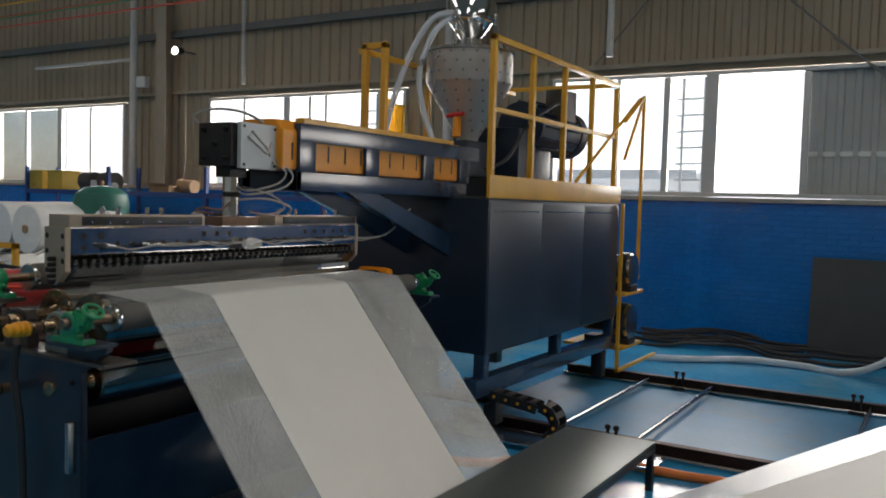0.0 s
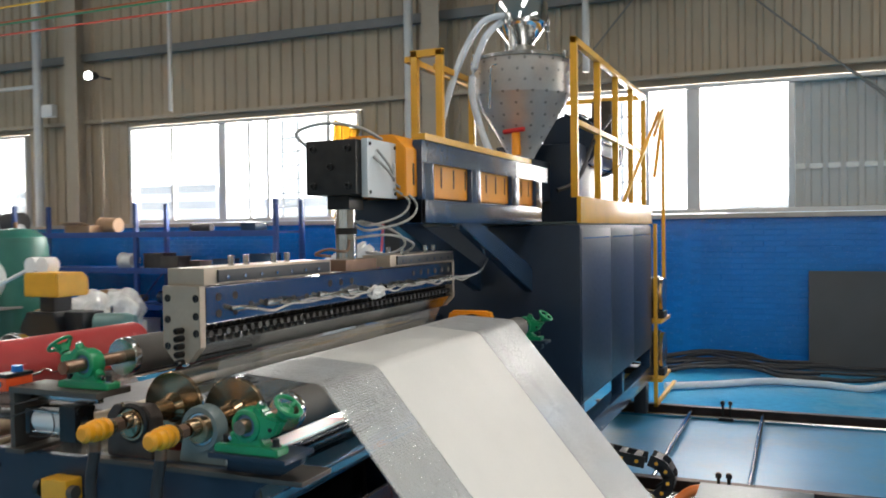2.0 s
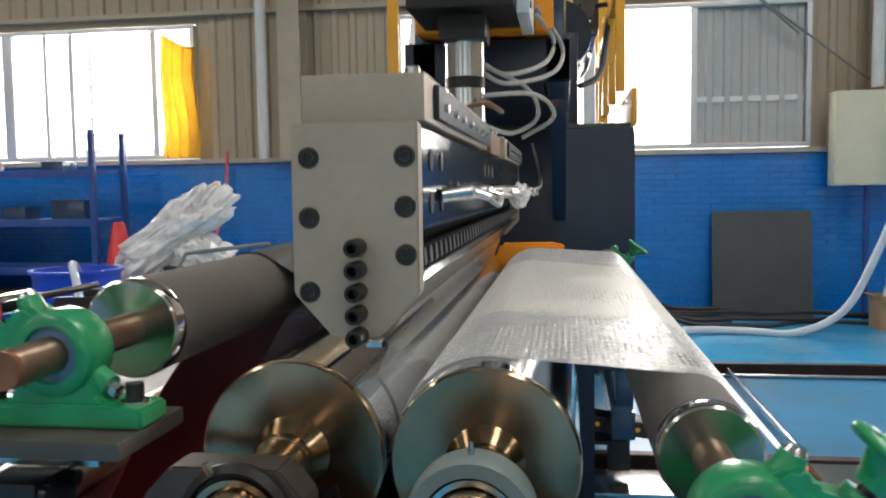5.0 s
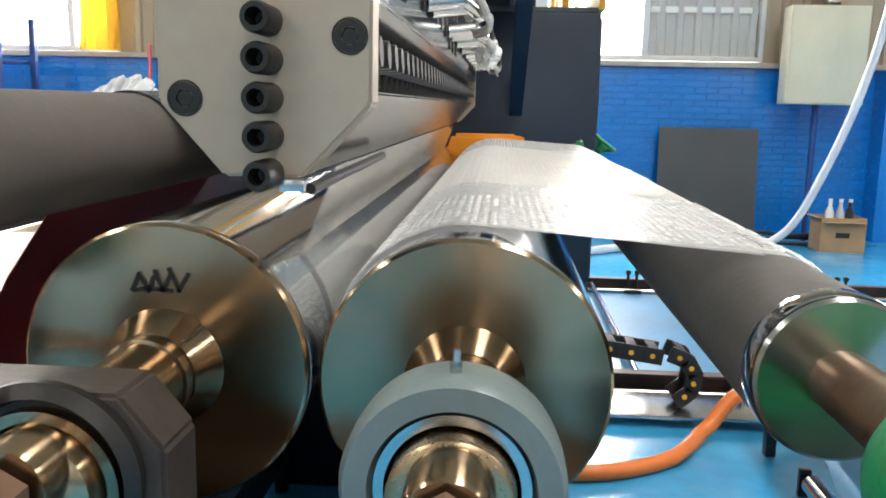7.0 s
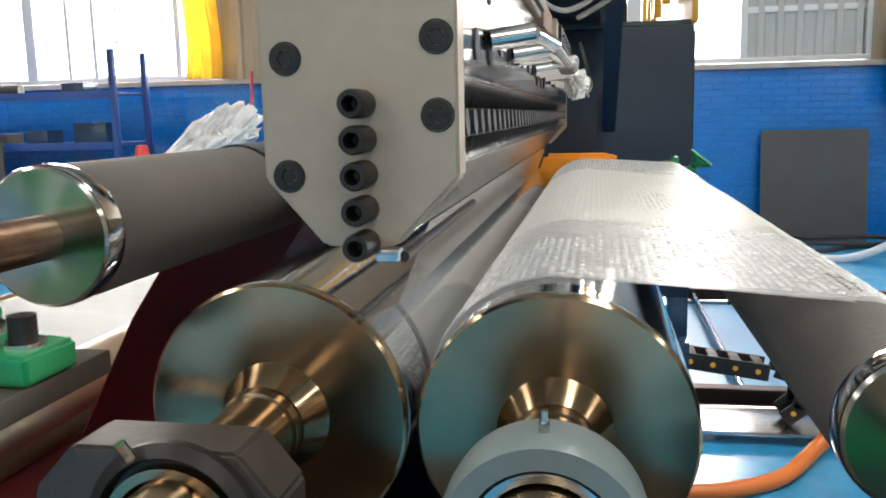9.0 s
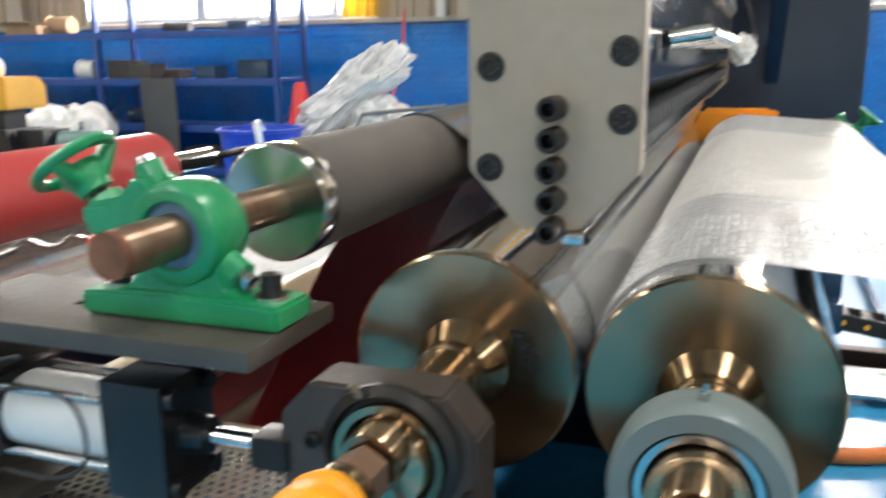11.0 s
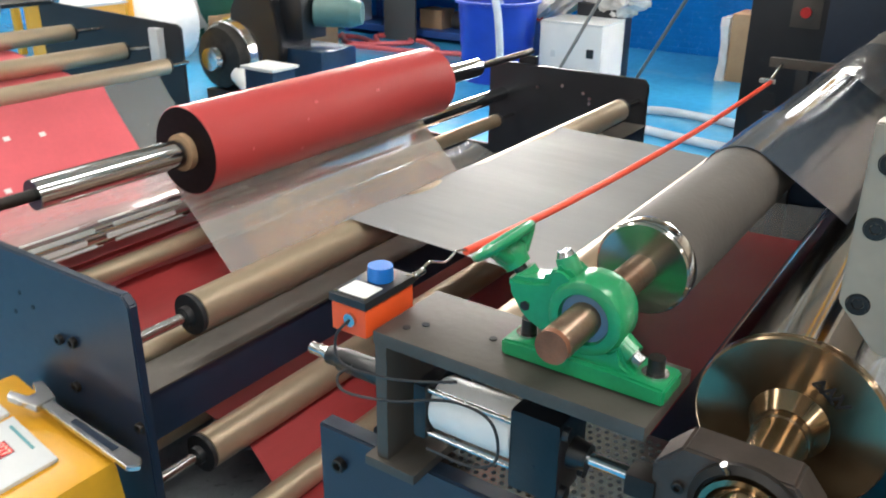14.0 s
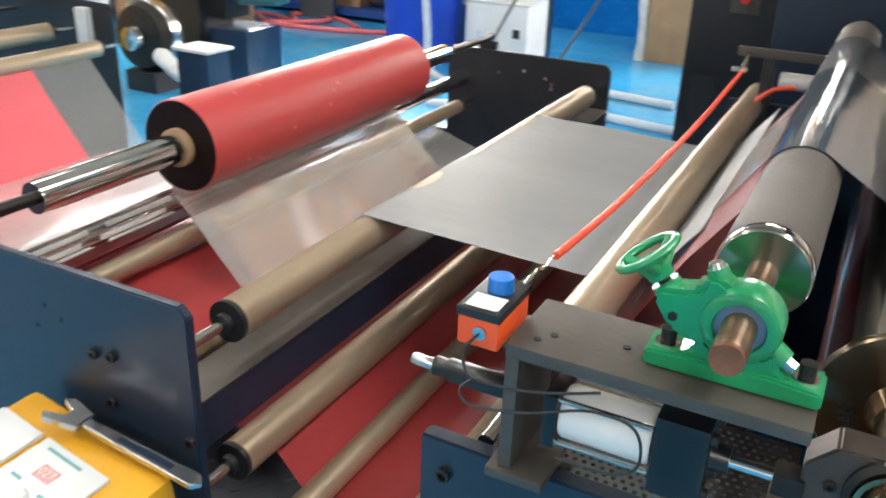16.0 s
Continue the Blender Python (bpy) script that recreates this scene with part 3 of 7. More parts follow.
# ---- the forming machine ----
TURNING = []
SPEED = 108.0


def roll(name, x, z, y0, y1, r, shaft_r, s0, s1, face, ends, label, rate, rim=0.012, step=0.0, collar=True, category="roller", group="", phase=0.0):
    """A roll on its shaft: face, bright end discs, collars and journals. It turns about its axis."""
    t = thing(name, (x, y0, z), label, category, group)
    part("shell", lathe(bmesh.new(), (x, 0, z), [(r * 0.97, y0 + rim), (r, y0 + rim), (r, y1 - rim), (r * 0.97, y1 - rim)], "Y", 96), face, t)
    for ya, s in ((y0, 1), (y1, -1)):
        prof = [(shaft_r, ya), (r - 0.003, ya), (r - 0.0005, ya + s * 0.0025), (r - 0.0005, ya + s * rim)]
        part("end_disc", lathe(bmesh.new(), (x, 0, z), prof, "Y", 96), ends, t)
    if face is RUBBER:
        for ya, s in ((y0, 1), (y1, -1)):
            part("rim_band", lathe(bmesh.new(), (x, 0, z), [(r, ya + s * 0.004), (r + 0.0008, ya + s * 0.006), (r + 0.0008, ya + s * 0.024), (r, ya + s * 0.026)], "Y", 96, False), CHROME, t, "bright metal rim")
    if collar:
        for ya, s in ((y0, -1), (y1, 1)):
            part("collar", lathe(bmesh.new(), (x, 0, z), [(r * 0.415, ya + s * 0.0006), (r * 0.4, ya + s * 0.003), (shaft_r * 1.12, ya + s * 0.026), (shaft_r * 1.04, ya + s * 0.0262), (shaft_r * 1.04, ya + s * 0.029), (shaft_r * 1.1, ya + s * 0.0292), (shaft_r * 1.1, ya + s * 0.04), (shaft_r, ya + s * 0.041)], "Y", 64), ends, t)
    if step:
        part("shaft", lathe(bmesh.new(), (x, 0, z), [(step * 0.93, s0), (step, s0 + 0.003), (step, 2.196), (shaft_r, 2.2), (shaft_r, s1)], "Y", 40), TURNED, t)
    else:
        part("shaft", lathe(bmesh.new(), (x, 0, z), [(shaft_r * 0.93, s0), (shaft_r, s0 + 0.003), (shaft_r, s1 - 0.003), (shaft_r * 0.93, s1)], "Y", 40), OLD_SHAFT if face is RUBBER else TURNED, t)
    if rate:
        TURNING.append((t, Matrix.Translation((x, y0, z)) @ pose(0, 0, 0, 0, phase, 0), rate))
    return t


LX, LZ, RX, RZ, RR = -2.999, 1.115, -2.768, 1.11, 0.112
left_roll = roll("cooling_roll", LX, LZ, 2.345, 4.36, RR, 0.03, 2.13, 4.5, CHROME, TURNED, "large polished chrome cooling roll with a marker scribble on its end", SPEED, step=0.025, phase=-36.0)
for dx, dz, ang, ln in [(-0.02, 0.066, 25, 0.007), (-0.014, 0.067, -30, 0.008), (-0.008, 0.065, 20, 0.007), (-0.002, 0.068, -20, 0.009), (0.004, 0.066, 25, 0.008), (0.01, 0.069, -25, 0.01), (0.017, 0.067, 30, 0.009), (-0.016, 0.061, 80, 0.007), (0.0, 0.061, 95, 0.009)]:
    part("ink_stroke", box(bmesh.new(), -0.0016, 0.0016, 2.3438, 2.3446, -ln, ln, 0, Matrix.Translation((LX + dx, 0, LZ + dz)) @ pose(0, 0, 0, 0, ang, 0)), INK, left_roll, "black marker stroke", 0)
right_roll = roll("forming_roll", RX, RZ, 2.345, 4.36, RR, 0.03, 2.13, 4.5, CHROME, TURNED, "large polished chrome forming roll under the bubble film", SPEED, step=0.025)
guide_roll = roll("guide_roll", -2.53, 1.153, 2.258, 4.42, 0.054, 0.02, 2.05, 4.55, RUBBER, BRIGHT_TURNED, "grey rubber guide roll with a bright steel end", SPEED * 2.0, collar=False)
nip_roll = roll("nip_roll", -3.197, 1.264, 2.342, 4.3, 0.0605, 0.0195, 2.113, 4.5, RUBBER, BRIGHT_TURNED, "grey rubber nip roll on a steel shaft with a rusty end", SPEED * 1.85, collar=False)
part("rusty_cap", bar((-3.197, 2.105, 1.264), (-3.197, 2.1128, 1.264), 0.0188, seg=32), RUSTY, nip_roll)
low_roll = roll("lower_roll", -2.76, 0.86, 2.34, 4.36, 0.085, 0.03, 2.15, 4.5, CHROME, TURNED, "polished chrome lower roll", -SPEED * 1.3)

# bearings
BRONZE = mat("bronze_bush", (0.42, 0.29, 0.17), 0.28, 1.0, vary=0.1, scale=30)


def flange_bearing(x, z, y, r, label):
    t = thing("flange_bearing", (x, y, z - r), label, "bearing", group="roll bearings")
    hs = part("housing", lathe(bmesh.new(), (x, 0, z), [(r * 0.98, y + 0.045), (r, y + 0.03), (r, y + 0.008), (r * 0.95, y), (r * 0.74, y), (r * 0.7, y + 0.012)], "Y", 64), BEARING_GREY, t)
    part("outer_ring", lathe(bmesh.new(), (x, 0, z), [(r * 0.7, y + 0.012), (r * 0.69, y + 0.004), (r * 0.6, y + 0.004), (r * 0.58, y + 0.014)], "Y", 64), PLATED, t)
    part("inner_ring", lathe(bmesh.new(), (x, 0, z), [(r * 0.56, y + 0.02), (r * 0.56, y - 0.012), (r * 0.52, y - 0.014), (0.0255, y - 0.014)], "Y", 48), BRONZE, t)
    nip = bmesh.new()
    rod(nip, (x, y + 0.02, z + r - 0.002), (x, y + 0.02, z + r + 0.006), 0.004, seg=6)
    rod(nip, (x, y + 0.02, z + r + 0.006), (x, y + 0.02, z + r + 0.013), 0.0025, seg=10)
    part("grease_nipple", nip, PLATED, hs)
    foot = bmesh.new()
    plate(foot, [(x - r * 1.25, 1.0), (x + r * 1.25, 1.0), (x + r * 0.98, z - 0.01), (x - r * 0.98, z - 0.01)], "Y", y + 0.01, y + 0.04, 0.003)
    part("foot", foot, BEARING_GREY, t)
    return t


flange_bearing(RX, 1.1, 2.185, 0.0665, "round grey-green cast bearing housing with a grease nipple")
blk = thing("bearing_block", (LX, 2.18, 1.0), "dark browned steel bearing block with chamfered corners", "bearing", group="roll bearings")
bl_ = part("block", slab([(-3.1, 1.0), (-2.93, 1.0), (-2.93, 1.122), (-2.956, 1.154), (-3.07, 1.154), (-3.1, 1.122)], "Y", 2.175, 2.225, 0.003), BROWN_STEEL, blk)
part("bearing_seat", lathe(bmesh.new(), (LX, 0, 1.104), [(0.058, 2.1745), (0.058, 2.168), (0.05, 2.163), (0.047, 2.172)], "Y", 64), BLACK_OXIDE, blk)
part("bearing_ring", lathe(bmesh.new(), (LX, 0, 1.1), [(0.047, 2.172), (0.0465, 2.164), (0.04, 2.164), (0.039, 2.17), (0.034, 2.155), (0.0255, 2.15)], "Y", 64), TURNED, blk)
for dx, dz in ((-0.07, 0.0), (0.065, -0.03)):
    socket_bolt(blk, (LX + dx, 2.175, 1.104 + dz), 0.007, 0.006)
nip = bmesh.new()
rod(nip, (LX - 0.02, 2.16, 1.154), (LX - 0.024, 2.156, 1.165), 0.004, seg=8)
part("grease_nipple", nip, PLATED, bl_)


def rotary_joint(x, z, y, label="yellow rotary water joint on the roll end"):
    t = thing("rotary_joint", (x, y, z), label, "rotary joint", group="rotary joints")
    part("nut", bar((x, y + 0.085, z), (x, y + 0.05, z), 0.021, seg=6), COPPER, t)
    part("journal", bar((x, y + 0.05, z), (x, y + 0.03, z), 0.024, seg=24), TURNED, t)
    bd = part("body", lathe(bmesh.new(), (x, 0, z), [(0.02, y + 0.036), (0.028, y + 0.032), (0.031, y + 0.022), (0.027, y + 0.018), (0.031, y + 0.012), (0.032, y - 0.004), (0.028, y - 0.009), (0.031, y - 0.015), (0.029, y - 0.026), (0.025, y - 0.03), (0.026, y - 0.05), (0.018, y - 0.06)], "Y", 24), JOINT_ORANGE, t)
    part("elbow", bar((x, y - 0.012, z - 0.025), (x, y - 0.012, z - 0.055), 0.016, seg=20), COPPER, bd)
    return t


rj = rotary_joint(LX, 1.112, 2.04)
rj = rotary_joint(RX, 1.11, 2.04)
rotary_joint(-3.0, 0.835, 2.05)
for x, z in ((LX, 1.055), (RX, 1.055), (-3.0, 0.78)):
    h = whole("water_hose", hose([(x, 2.028, z), (x - 0.01, 2.02, z - 0.12), (x + 0.02, 2.03, z - 0.35), (x, 2.06, 0.2), (x + 0.05, 2.06, 0.02)], 0.016, 10), WIRE_DARK, "black rubber cooling-water hose", "hose", group="water hoses")


SEAL = mat("blue_grey_seal", (0.1, 0.17, 0.26), 0.4)


def pillow_block(x, y, z0, shaft_z, wheel_dx, label, group):
    """A green cast pillow block: foot, arch, slanted arm and handwheel."""
    t = thing("pillow_block", (x, y, z0), label, "bearing", group)
    s = 1 if wheel_dx > 0 else -1
    ft = part("foot", slab([(x - 0.1, z0), (x + 0.099, z0), (x + 0.099, z0 + 0.02), (x + 0.04, z0 + 0.024), (x - 0.04, z0 + 0.024), (x - 0.1, z0 + 0.02)], "Y", y - 0.028, y + 0.028, 0.003), GREEN, t)
    zc = shaft_z
    body = bmesh.new()
    lathe(body, (x, 0, zc), [(0.028, y - 0.02), (0.03, y - 0.027), (0.038, y - 0.027), (0.043, y - 0.024), (0.046, y - 0.016), (0.046, y + 0.016), (0.043, y + 0.024), (0.038, y + 0.027), (0.03, y + 0.027), (0.028, y + 0.02)], "Y", 48, False)
    plate(body, [(x - 0.066, z0 + 0.02), (x + 0.066, z0 + 0.02), (x + 0.047, z0 + 0.032), (x + 0.042, zc - 0.02), (x + 0.03, zc - 0.031), (x - 0.03, zc - 0.031), (x - 0.042, zc - 0.02), (x - 0.047, z0 + 0.032)], "Y", y - 0.021, y + 0.021, 0.004)
    ar = part("arch", body, GREEN, t)
    part("insert", lathe(bmesh.new(), (x, 0, zc), [(0.0292, y - 0.014), (0.0292, y - 0.021), (0.02, y - 0.022)], "Y", 40), SEAL, ar, "blue-grey seal ring")
    c = Vector((x, y, zc))
    e = c + Vector((s * 0.086, 0.004, 0.014))
    d = Vector((s * 0.6, -0.06, 0.78)).normalized()
    lug = [(0.012, 0.04), (0.03, 0.052), (0.044, 0.05), (0.05, 0.032), (0.072, 0.026), (0.098, 0.024), (0.1, 0.008), (0.078, -0.024), (0.05, -0.036), (0.02, -0.036)]
    arm = plate(bmesh.new(), [(x + s * a, zc + b) for a, b in lug], "Y", y - 0.021, y + 0.021, 0.006)
    rod(arm, e - d * 0.03, e + d * 0.012, 0.019, 0.0175, seg=20)
    rod(arm, c + Vector((0.03 * s, 0, 0.04)), c + Vector((0.038 * s, 0, 0.057)), 0.014, 0.012, seg=14)
    rod(arm, c + Vector((-s * 0.03, 0, -0.024)), c + Vector((-s * 0.054, -0.004, -0.036)), 0.016, 0.013, seg=16)
    part("arm", arm, GREEN, t)
    part("grease_cap", bar(c + Vector((0.038 * s, 0, 0.057)), c + Vector((0.0405 * s, 0, 0.063)), 0.0105, 0.008, 14), PLATED, t)
    part("lock_screw", bar(c + Vector((0.074 * s, -0.0205, -0.006)), c + Vector((0.074 * s, -0.0235, -0.006)), 0.006, seg=6), BLACK_OXIDE, t)
    part("spindle", bar(e + d * 0.01, e + d * 0.022, 0.008, seg=12), BLACK_OXIDE, t)
    q = d.to_track_quat("Z", "Y").to_matrix().to_4x4()
    m = Matrix.Translation(e + d * 0.04) @ q
    w = lathe(bmesh.new(), (0, 0, 0), [(0.036 + 0.0062 * math.cos(a), 0.012 + 0.0055 * math.sin(a)) for a in [i * math.pi / 5 for i in range(11)]], "Z", 44, False)
    for a in (10, 130, 250):
        arm_dir = Vector((math.cos(radians(a)), math.sin(radians(a)), 0))
        rod(w, arm_dir * 0.012 + Vector((0, 0, -0.006)), arm_dir * 0.035 + Vector((0, 0, 0.011)), 0.01, 0.007, seg=10)
    lathe(w, (0, 0, 0), [(0.008, -0.022), (0.0155, -0.021), (0.017, -0.012), (0.021, -0.004), (0.019, 0.006), (0.01, 0.008), (0.007, 0.004)], "Z", 28)
    bmesh.ops.transform(w, matrix=m, verts=w.verts)
    part("handwheel", w, GREEN, t)
    for dx in (-0.078, 0.078):
        bm = bmesh.new()
        rod(bm, (x + dx, y, z0 + 0.02), (x + dx, y, z0 + 0.024), 0.015, seg=20)
        part("washer", bm, PLATED, ft)
        part("bolt", bar((x + dx, y, z0 + 0.024), (x + dx, y, z0 + 0.042), 0.0095, seg=20), BLACK_OXIDE, ft)
    part("set_screw", bar(c + Vector((-s * 0.053, -0.004, -0.0355)), c + Vector((-s * 0.064, -0.006, -0.041)), 0.0085, seg=6), PLATED, t)
    return t


pillow_block(-3.197, 2.205, 1.19, 1.264, -1, "glossy green cast pillow block with handwheel on a steel plate", "pillow blocks")
pillow_block(-2.53, 2.1, 1.078, 1.153, 1, "glossy green cast pillow block with handwheel on the frame", "pillow blocks")
pillow_block(-2.53, 4.5, 1.078, 1.153, 1, "glossy green cast pillow block with handwheel on the frame", "pillow blocks")

# slide plate under the nip roll, with its legs and the air cylinder
slide = thing("slide_bracket", (-3.27, 2.2, 1.0), "grey steel slide plate on a welded bracket", "bracket")
part("top_plate", cube(-3.455, -3.1, 2.135, 2.275, 1.171, 1.189, 0.002), GREY_PLATE, slide)
part("leg", cube(-3.455, -3.437, 2.138, 2.272, 1.0, 1.1705, 0.002), GREY_PLATE, slide)
part("leg_foot", cube(-3.47, -3.39, 2.13, 2.28, 0.985, 0.9995, 0.002), GREY_PLATE, slide)
part("guide_bar", cube(-3.436, -3.16, 2.2, 2.225, 1.142, 1.17, 0.002), PLATED, slide)
part("end_block", cube(-3.265, -3.2, 2.15, 2.225, 1.03, 1.14, 0.006), CAST_BLACK, slide)
for dy, dz in ((0.012, 0.014), (0.063, 0.014), (0.012, 0.096), (0.063, 0.096)):
    part("lug", bar((-3.2, 2.15 + dy, 1.03 + dz), (-3.192, 2.15 + dy, 1.03 + dz), 0.009, seg=16), CAST_BLACK, slide)
part("boss", bar((-3.2, 2.188, 1.085), (-3.178, 2.188, 1.085), 0.02, 0.016, 20), CAST_BLACK, slide)
for x, y in ((-3.425, 2.165), (-3.41, 2.185), (-3.322, 2.203)):
    part("bolt_hole", bar((x, y, 1.1888), (x, y, 1.1905), 0.005, seg=12), INK, slide)
cyl = thing("air_cylinder", (-3.35, 2.19, 1.04), "white-sleeved pneumatic cylinder with chrome piston rod", "air cylinder")
part("sleeve", lathe(bmesh.new(), (0, 2.188, 1.085), [(0.033, -3.385), (0.036, -3.38), (0.036, -3.272), (0.033, -3.268)], "X", 40), WHITE_PLASTIC, cyl)
part("end_cap", cube(-3.405, -3.386, 2.15, 2.226, 1.046, 1.124, 0.005), CAST_BLACK, cyl)
part("piston_rod", bar((-3.199, 2.188, 1.085), (-3.11, 2.188, 1.085), 0.009, seg=20), CHROME, cyl)
part("clevis", cube(-3.128, -3.093, 2.17, 2.204, 1.07, 1.098, 0.003), BLACK_OXIDE, cyl)
for dy, dz in ((-0.03, -0.032), (0.03, 0.032), (-0.03, 0.032)):
    part("tie_rod", bar((-3.386, 2.188 + dy, 1.085 + dz), (-3.266, 2.188 + dy, 1.085 + dz), 0.004, seg=10), PLATED, cyl)
part("port_body", lathe(bmesh.new(), (0, 2.19, 1.088), [(0.01, -3.58), (0.014, -3.578), (0.014, -3.56), (0.017, -3.556), (0.017, -3.47), (0.015, -3.456)], "X", 24), CAST_BLACK, cyl)
part("fitting", lathe(bmesh.new(), (0, 2.19, 1.088), [(0.007, -3.615), (0.009, -3.612), (0.009, -3.582), (0.0125, -3.58), (0.0125, -3.568)], "X", 16), PLATED, cyl)
whole("air_line", hose([(-3.5, 2.145, 1.118), (-3.512, 2.13, 1.105), (-3.49, 2.12, 1.095), (-3.42, 2.125, 1.105), (-3.34, 2.138, 1.128), (-3.285, 2.14, 1.12), (-3.275, 2.14, 1.07), (-3.31, 2.14, 1.045), (-3.38, 2.145, 1.04)], 0.002), WIRE_DARK, "thin black air line curling round the cylinder", "air line")

# rope-pull emergency switch
sw = thing("rope_switch", (-3.485, 2.2, 1.19), "orange rope-pull emergency switch with a blue knob", "switch")
part("body", cube(-3.522, -3.466, 2.135, 2.235, 1.172, 1.212, 0.004), SAFETY, sw)
lid = part("lid", cube(-3.524, -3.464, 2.133, 2.237, 1.2125, 1.224, 0.002), BLACK_PAINT, sw)
part("name_plate", cube(-3.516, -3.472, 2.142, 2.178, 1.2242, 1.2252, 0), WHITE_PLASTIC, lid, "white plate")
part("knob", bar((-3.493, 2.2, 1.2245), (-3.493, 2.2, 1.244), 0.0175, 0.0165, 24), BLUE_KNOB, lid, "blue push knob")
part("cable_gland", bar((-3.49, 2.14, 1.194), (-3.49, 2.131, 1.194), 0.009, seg=20), PLATED, sw)
part("eye_bolt", bar((-3.484, 2.232, 1.204), (-3.482, 2.28, 1.21), 0.005, seg=10), PLATED, sw)
for x, y in ((-3.517, 2.14), (-3.471, 2.14), (-3.471, 2.23)):
    part("screw", bar((x, y, 1.224), (x, y, 1.2255), 0.003, seg=8), PLATED, lid)
part("mount", cube(-3.5, -3.455, 2.17, 2.24, 1.16, 1.176, 0.001), GREY_PLATE, sw)
cord = whole("pull_cord", hose([(-3.49, 2.4, 1.194), (-3.487, 2.7, 1.176), (-3.492, 3.1, 1.158), (-3.503, 3.6, 1.142), (-3.523, 4.25, 1.133)], 0.0065, 10), CORD, "taut orange-red emergency pull cord", "cord")
whole("cord_hook", hose([(-3.482, 2.275, 1.21), (-3.478, 2.29, 1.22), (-3.486, 2.34, 1.2), (-3.484, 2.365, 1.208), (-3.49, 2.405, 1.194)], 0.002), PLATED, "thin steel hook at the cord's end", "hook")
whole("switch_cable", hose([(-3.49, 2.131, 1.194), (-3.505, 2.122, 1.17), (-3.49, 2.115, 1.14), (-3.43, 2.118, 1.14), (-3.38, 2.125, 1.148), (-3.33, 2.135, 1.16)], 0.002), WIRE_DARK, "thin black switch cable", "cable")
post = thing("cord_post", (-3.49, 4.36, 0.0), "grey steel bracket with cord spring and pulley", "bracket")
part("arm", cube(-3.57, -3.2, 4.39, 4.42, 1.155, 1.185, 0.002), GREY_PLATE, post)
part("upright", cube(-3.48, -3.44, 4.39, 4.43, 0.0, 1.1545, 0.002), BLACK_PAINT, post)
part("upright", cube(-3.24, -3.2, 4.39, 4.43, 0.985, 1.1545, 0.002), BLACK_PAINT, post)
part("spring", bar((-3.523, 4.245, 1.133), (-3.53, 4.395, 1.168), 0.007, seg=12), PLATED, post, "bright steel spring")
part("cable_clamp", cube(-3.56, -3.51, 4.25, 4.265, 1.126, 1.142, 0.002), PLATED, post)
part("air_cylinder", lathe(bmesh.new(), (0, 4.43, 1.08), [(0.028, -3.42), (0.03, -3.415), (0.03, -3.3), (0.028, -3.295)], "X", 32), WHITE_PLASTIC, post, "white cylinder sleeve")
whole("red_air_line", hose([(-3.6, 4.3, 0.75), (-3.52, 4.33, 0.95), (-3.44, 4.36, 1.05), (-3.36, 4.38, 1.07)], 0.008, 10), CORD, "bright red air line by the far bracket", "air line")

# side frames
fr = thing("roll_stand", (-3.05, 2.2, 0), "dark navy welded machine side frame", "machine frame")
part("side_plate", slab([(-3.585, 0.0), (-3.585, 0.985), (-3.2, 0.985), (-3.14, 1.0), (-2.66, 1.0), (-2.66, 1.063), (-2.42, 1.063), (-2.42, 1.04), (-2.57, 0.95), (-2.57, 0.0)], "Y", 2.165, 2.195, 0.003), NAVY, fr)
part("side_plate", slab([(-3.585, 0.0), (-3.585, 0.985), (-3.2, 0.985), (-3.14, 1.0), (-2.66, 1.0), (-2.66, 1.063), (-2.42, 1.063), (-2.42, 1.04), (-2.57, 0.95), (-2.57, 0.0)], "Y", 4.46, 4.49, 0.003), NAVY, fr)
part("bearing_rail", cube(-3.13, -2.4, 2.14, 2.29, 0.985, 0.9995, 0.002), GREY_PLATE, fr)
part("guide_shelf", cube(-2.64, -2.4, 2.06, 2.2, 1.064, 1.078, 0.002), NAVY, fr)
part("guide_shelf", cube(-2.64, -2.4, 4.45, 4.55, 1.064, 1.078, 0.002), NAVY, fr)
part("cross_tube", cube(-3.55, -3.45, 2.195, 4.46, 0.1, 0.2), NAVY, fr)
part("cross_tube", cube(-2.68, -2.58, 2.195, 4.46, 0.1, 0.2), NAVY, fr)
part("cross_tube", cube(-3.3, -3.2, 2.195, 4.46, 0.62, 0.72), NAVY, fr)
for x, z in ((-3.545, 0.93), (-2.62, 0.62), (-2.62, 0.9), (-3.3, 0.8)):
    socket_bolt(fr, (x, 2.165, z), 0.011, 0.01)
# added panels that block floor light, so the stand's inside stays dark
part("shade_panel", cube(-3.53, -3.51, 2.197, 4.458, 0.03, 0.6, 0.002), BLACK_PAINT, fr)
part("shade_panel", cube(-2.8, -2.78, 2.197, 4.458, 0.03, 0.6, 0.002), NAVY_FRAME, fr)
part("guide_bar", cube(-2.62, -2.595, 2.13, 2.165, 0.55, 0.75, 0.002), PLATED, fr)
vb = thing("valve_box", (-3.23, 2.13, 0.85), "yellow valve box with black coupling on the frame", "valve box")
part("body", cube(-3.29, -3.19, 2.1, 2.164, 0.86, 0.93, 0.006), YELLOW, vb)
part("coupling", bar((-3.3, 2.12, 0.895), (-3.32, 2.12, 0.895), 0.025), BLACK_PAINT, vb)
part("plug", bar((-3.19, 2.12, 0.895), (-3.17, 2.12, 0.895), 0.02), GREY_PLATE, vb)
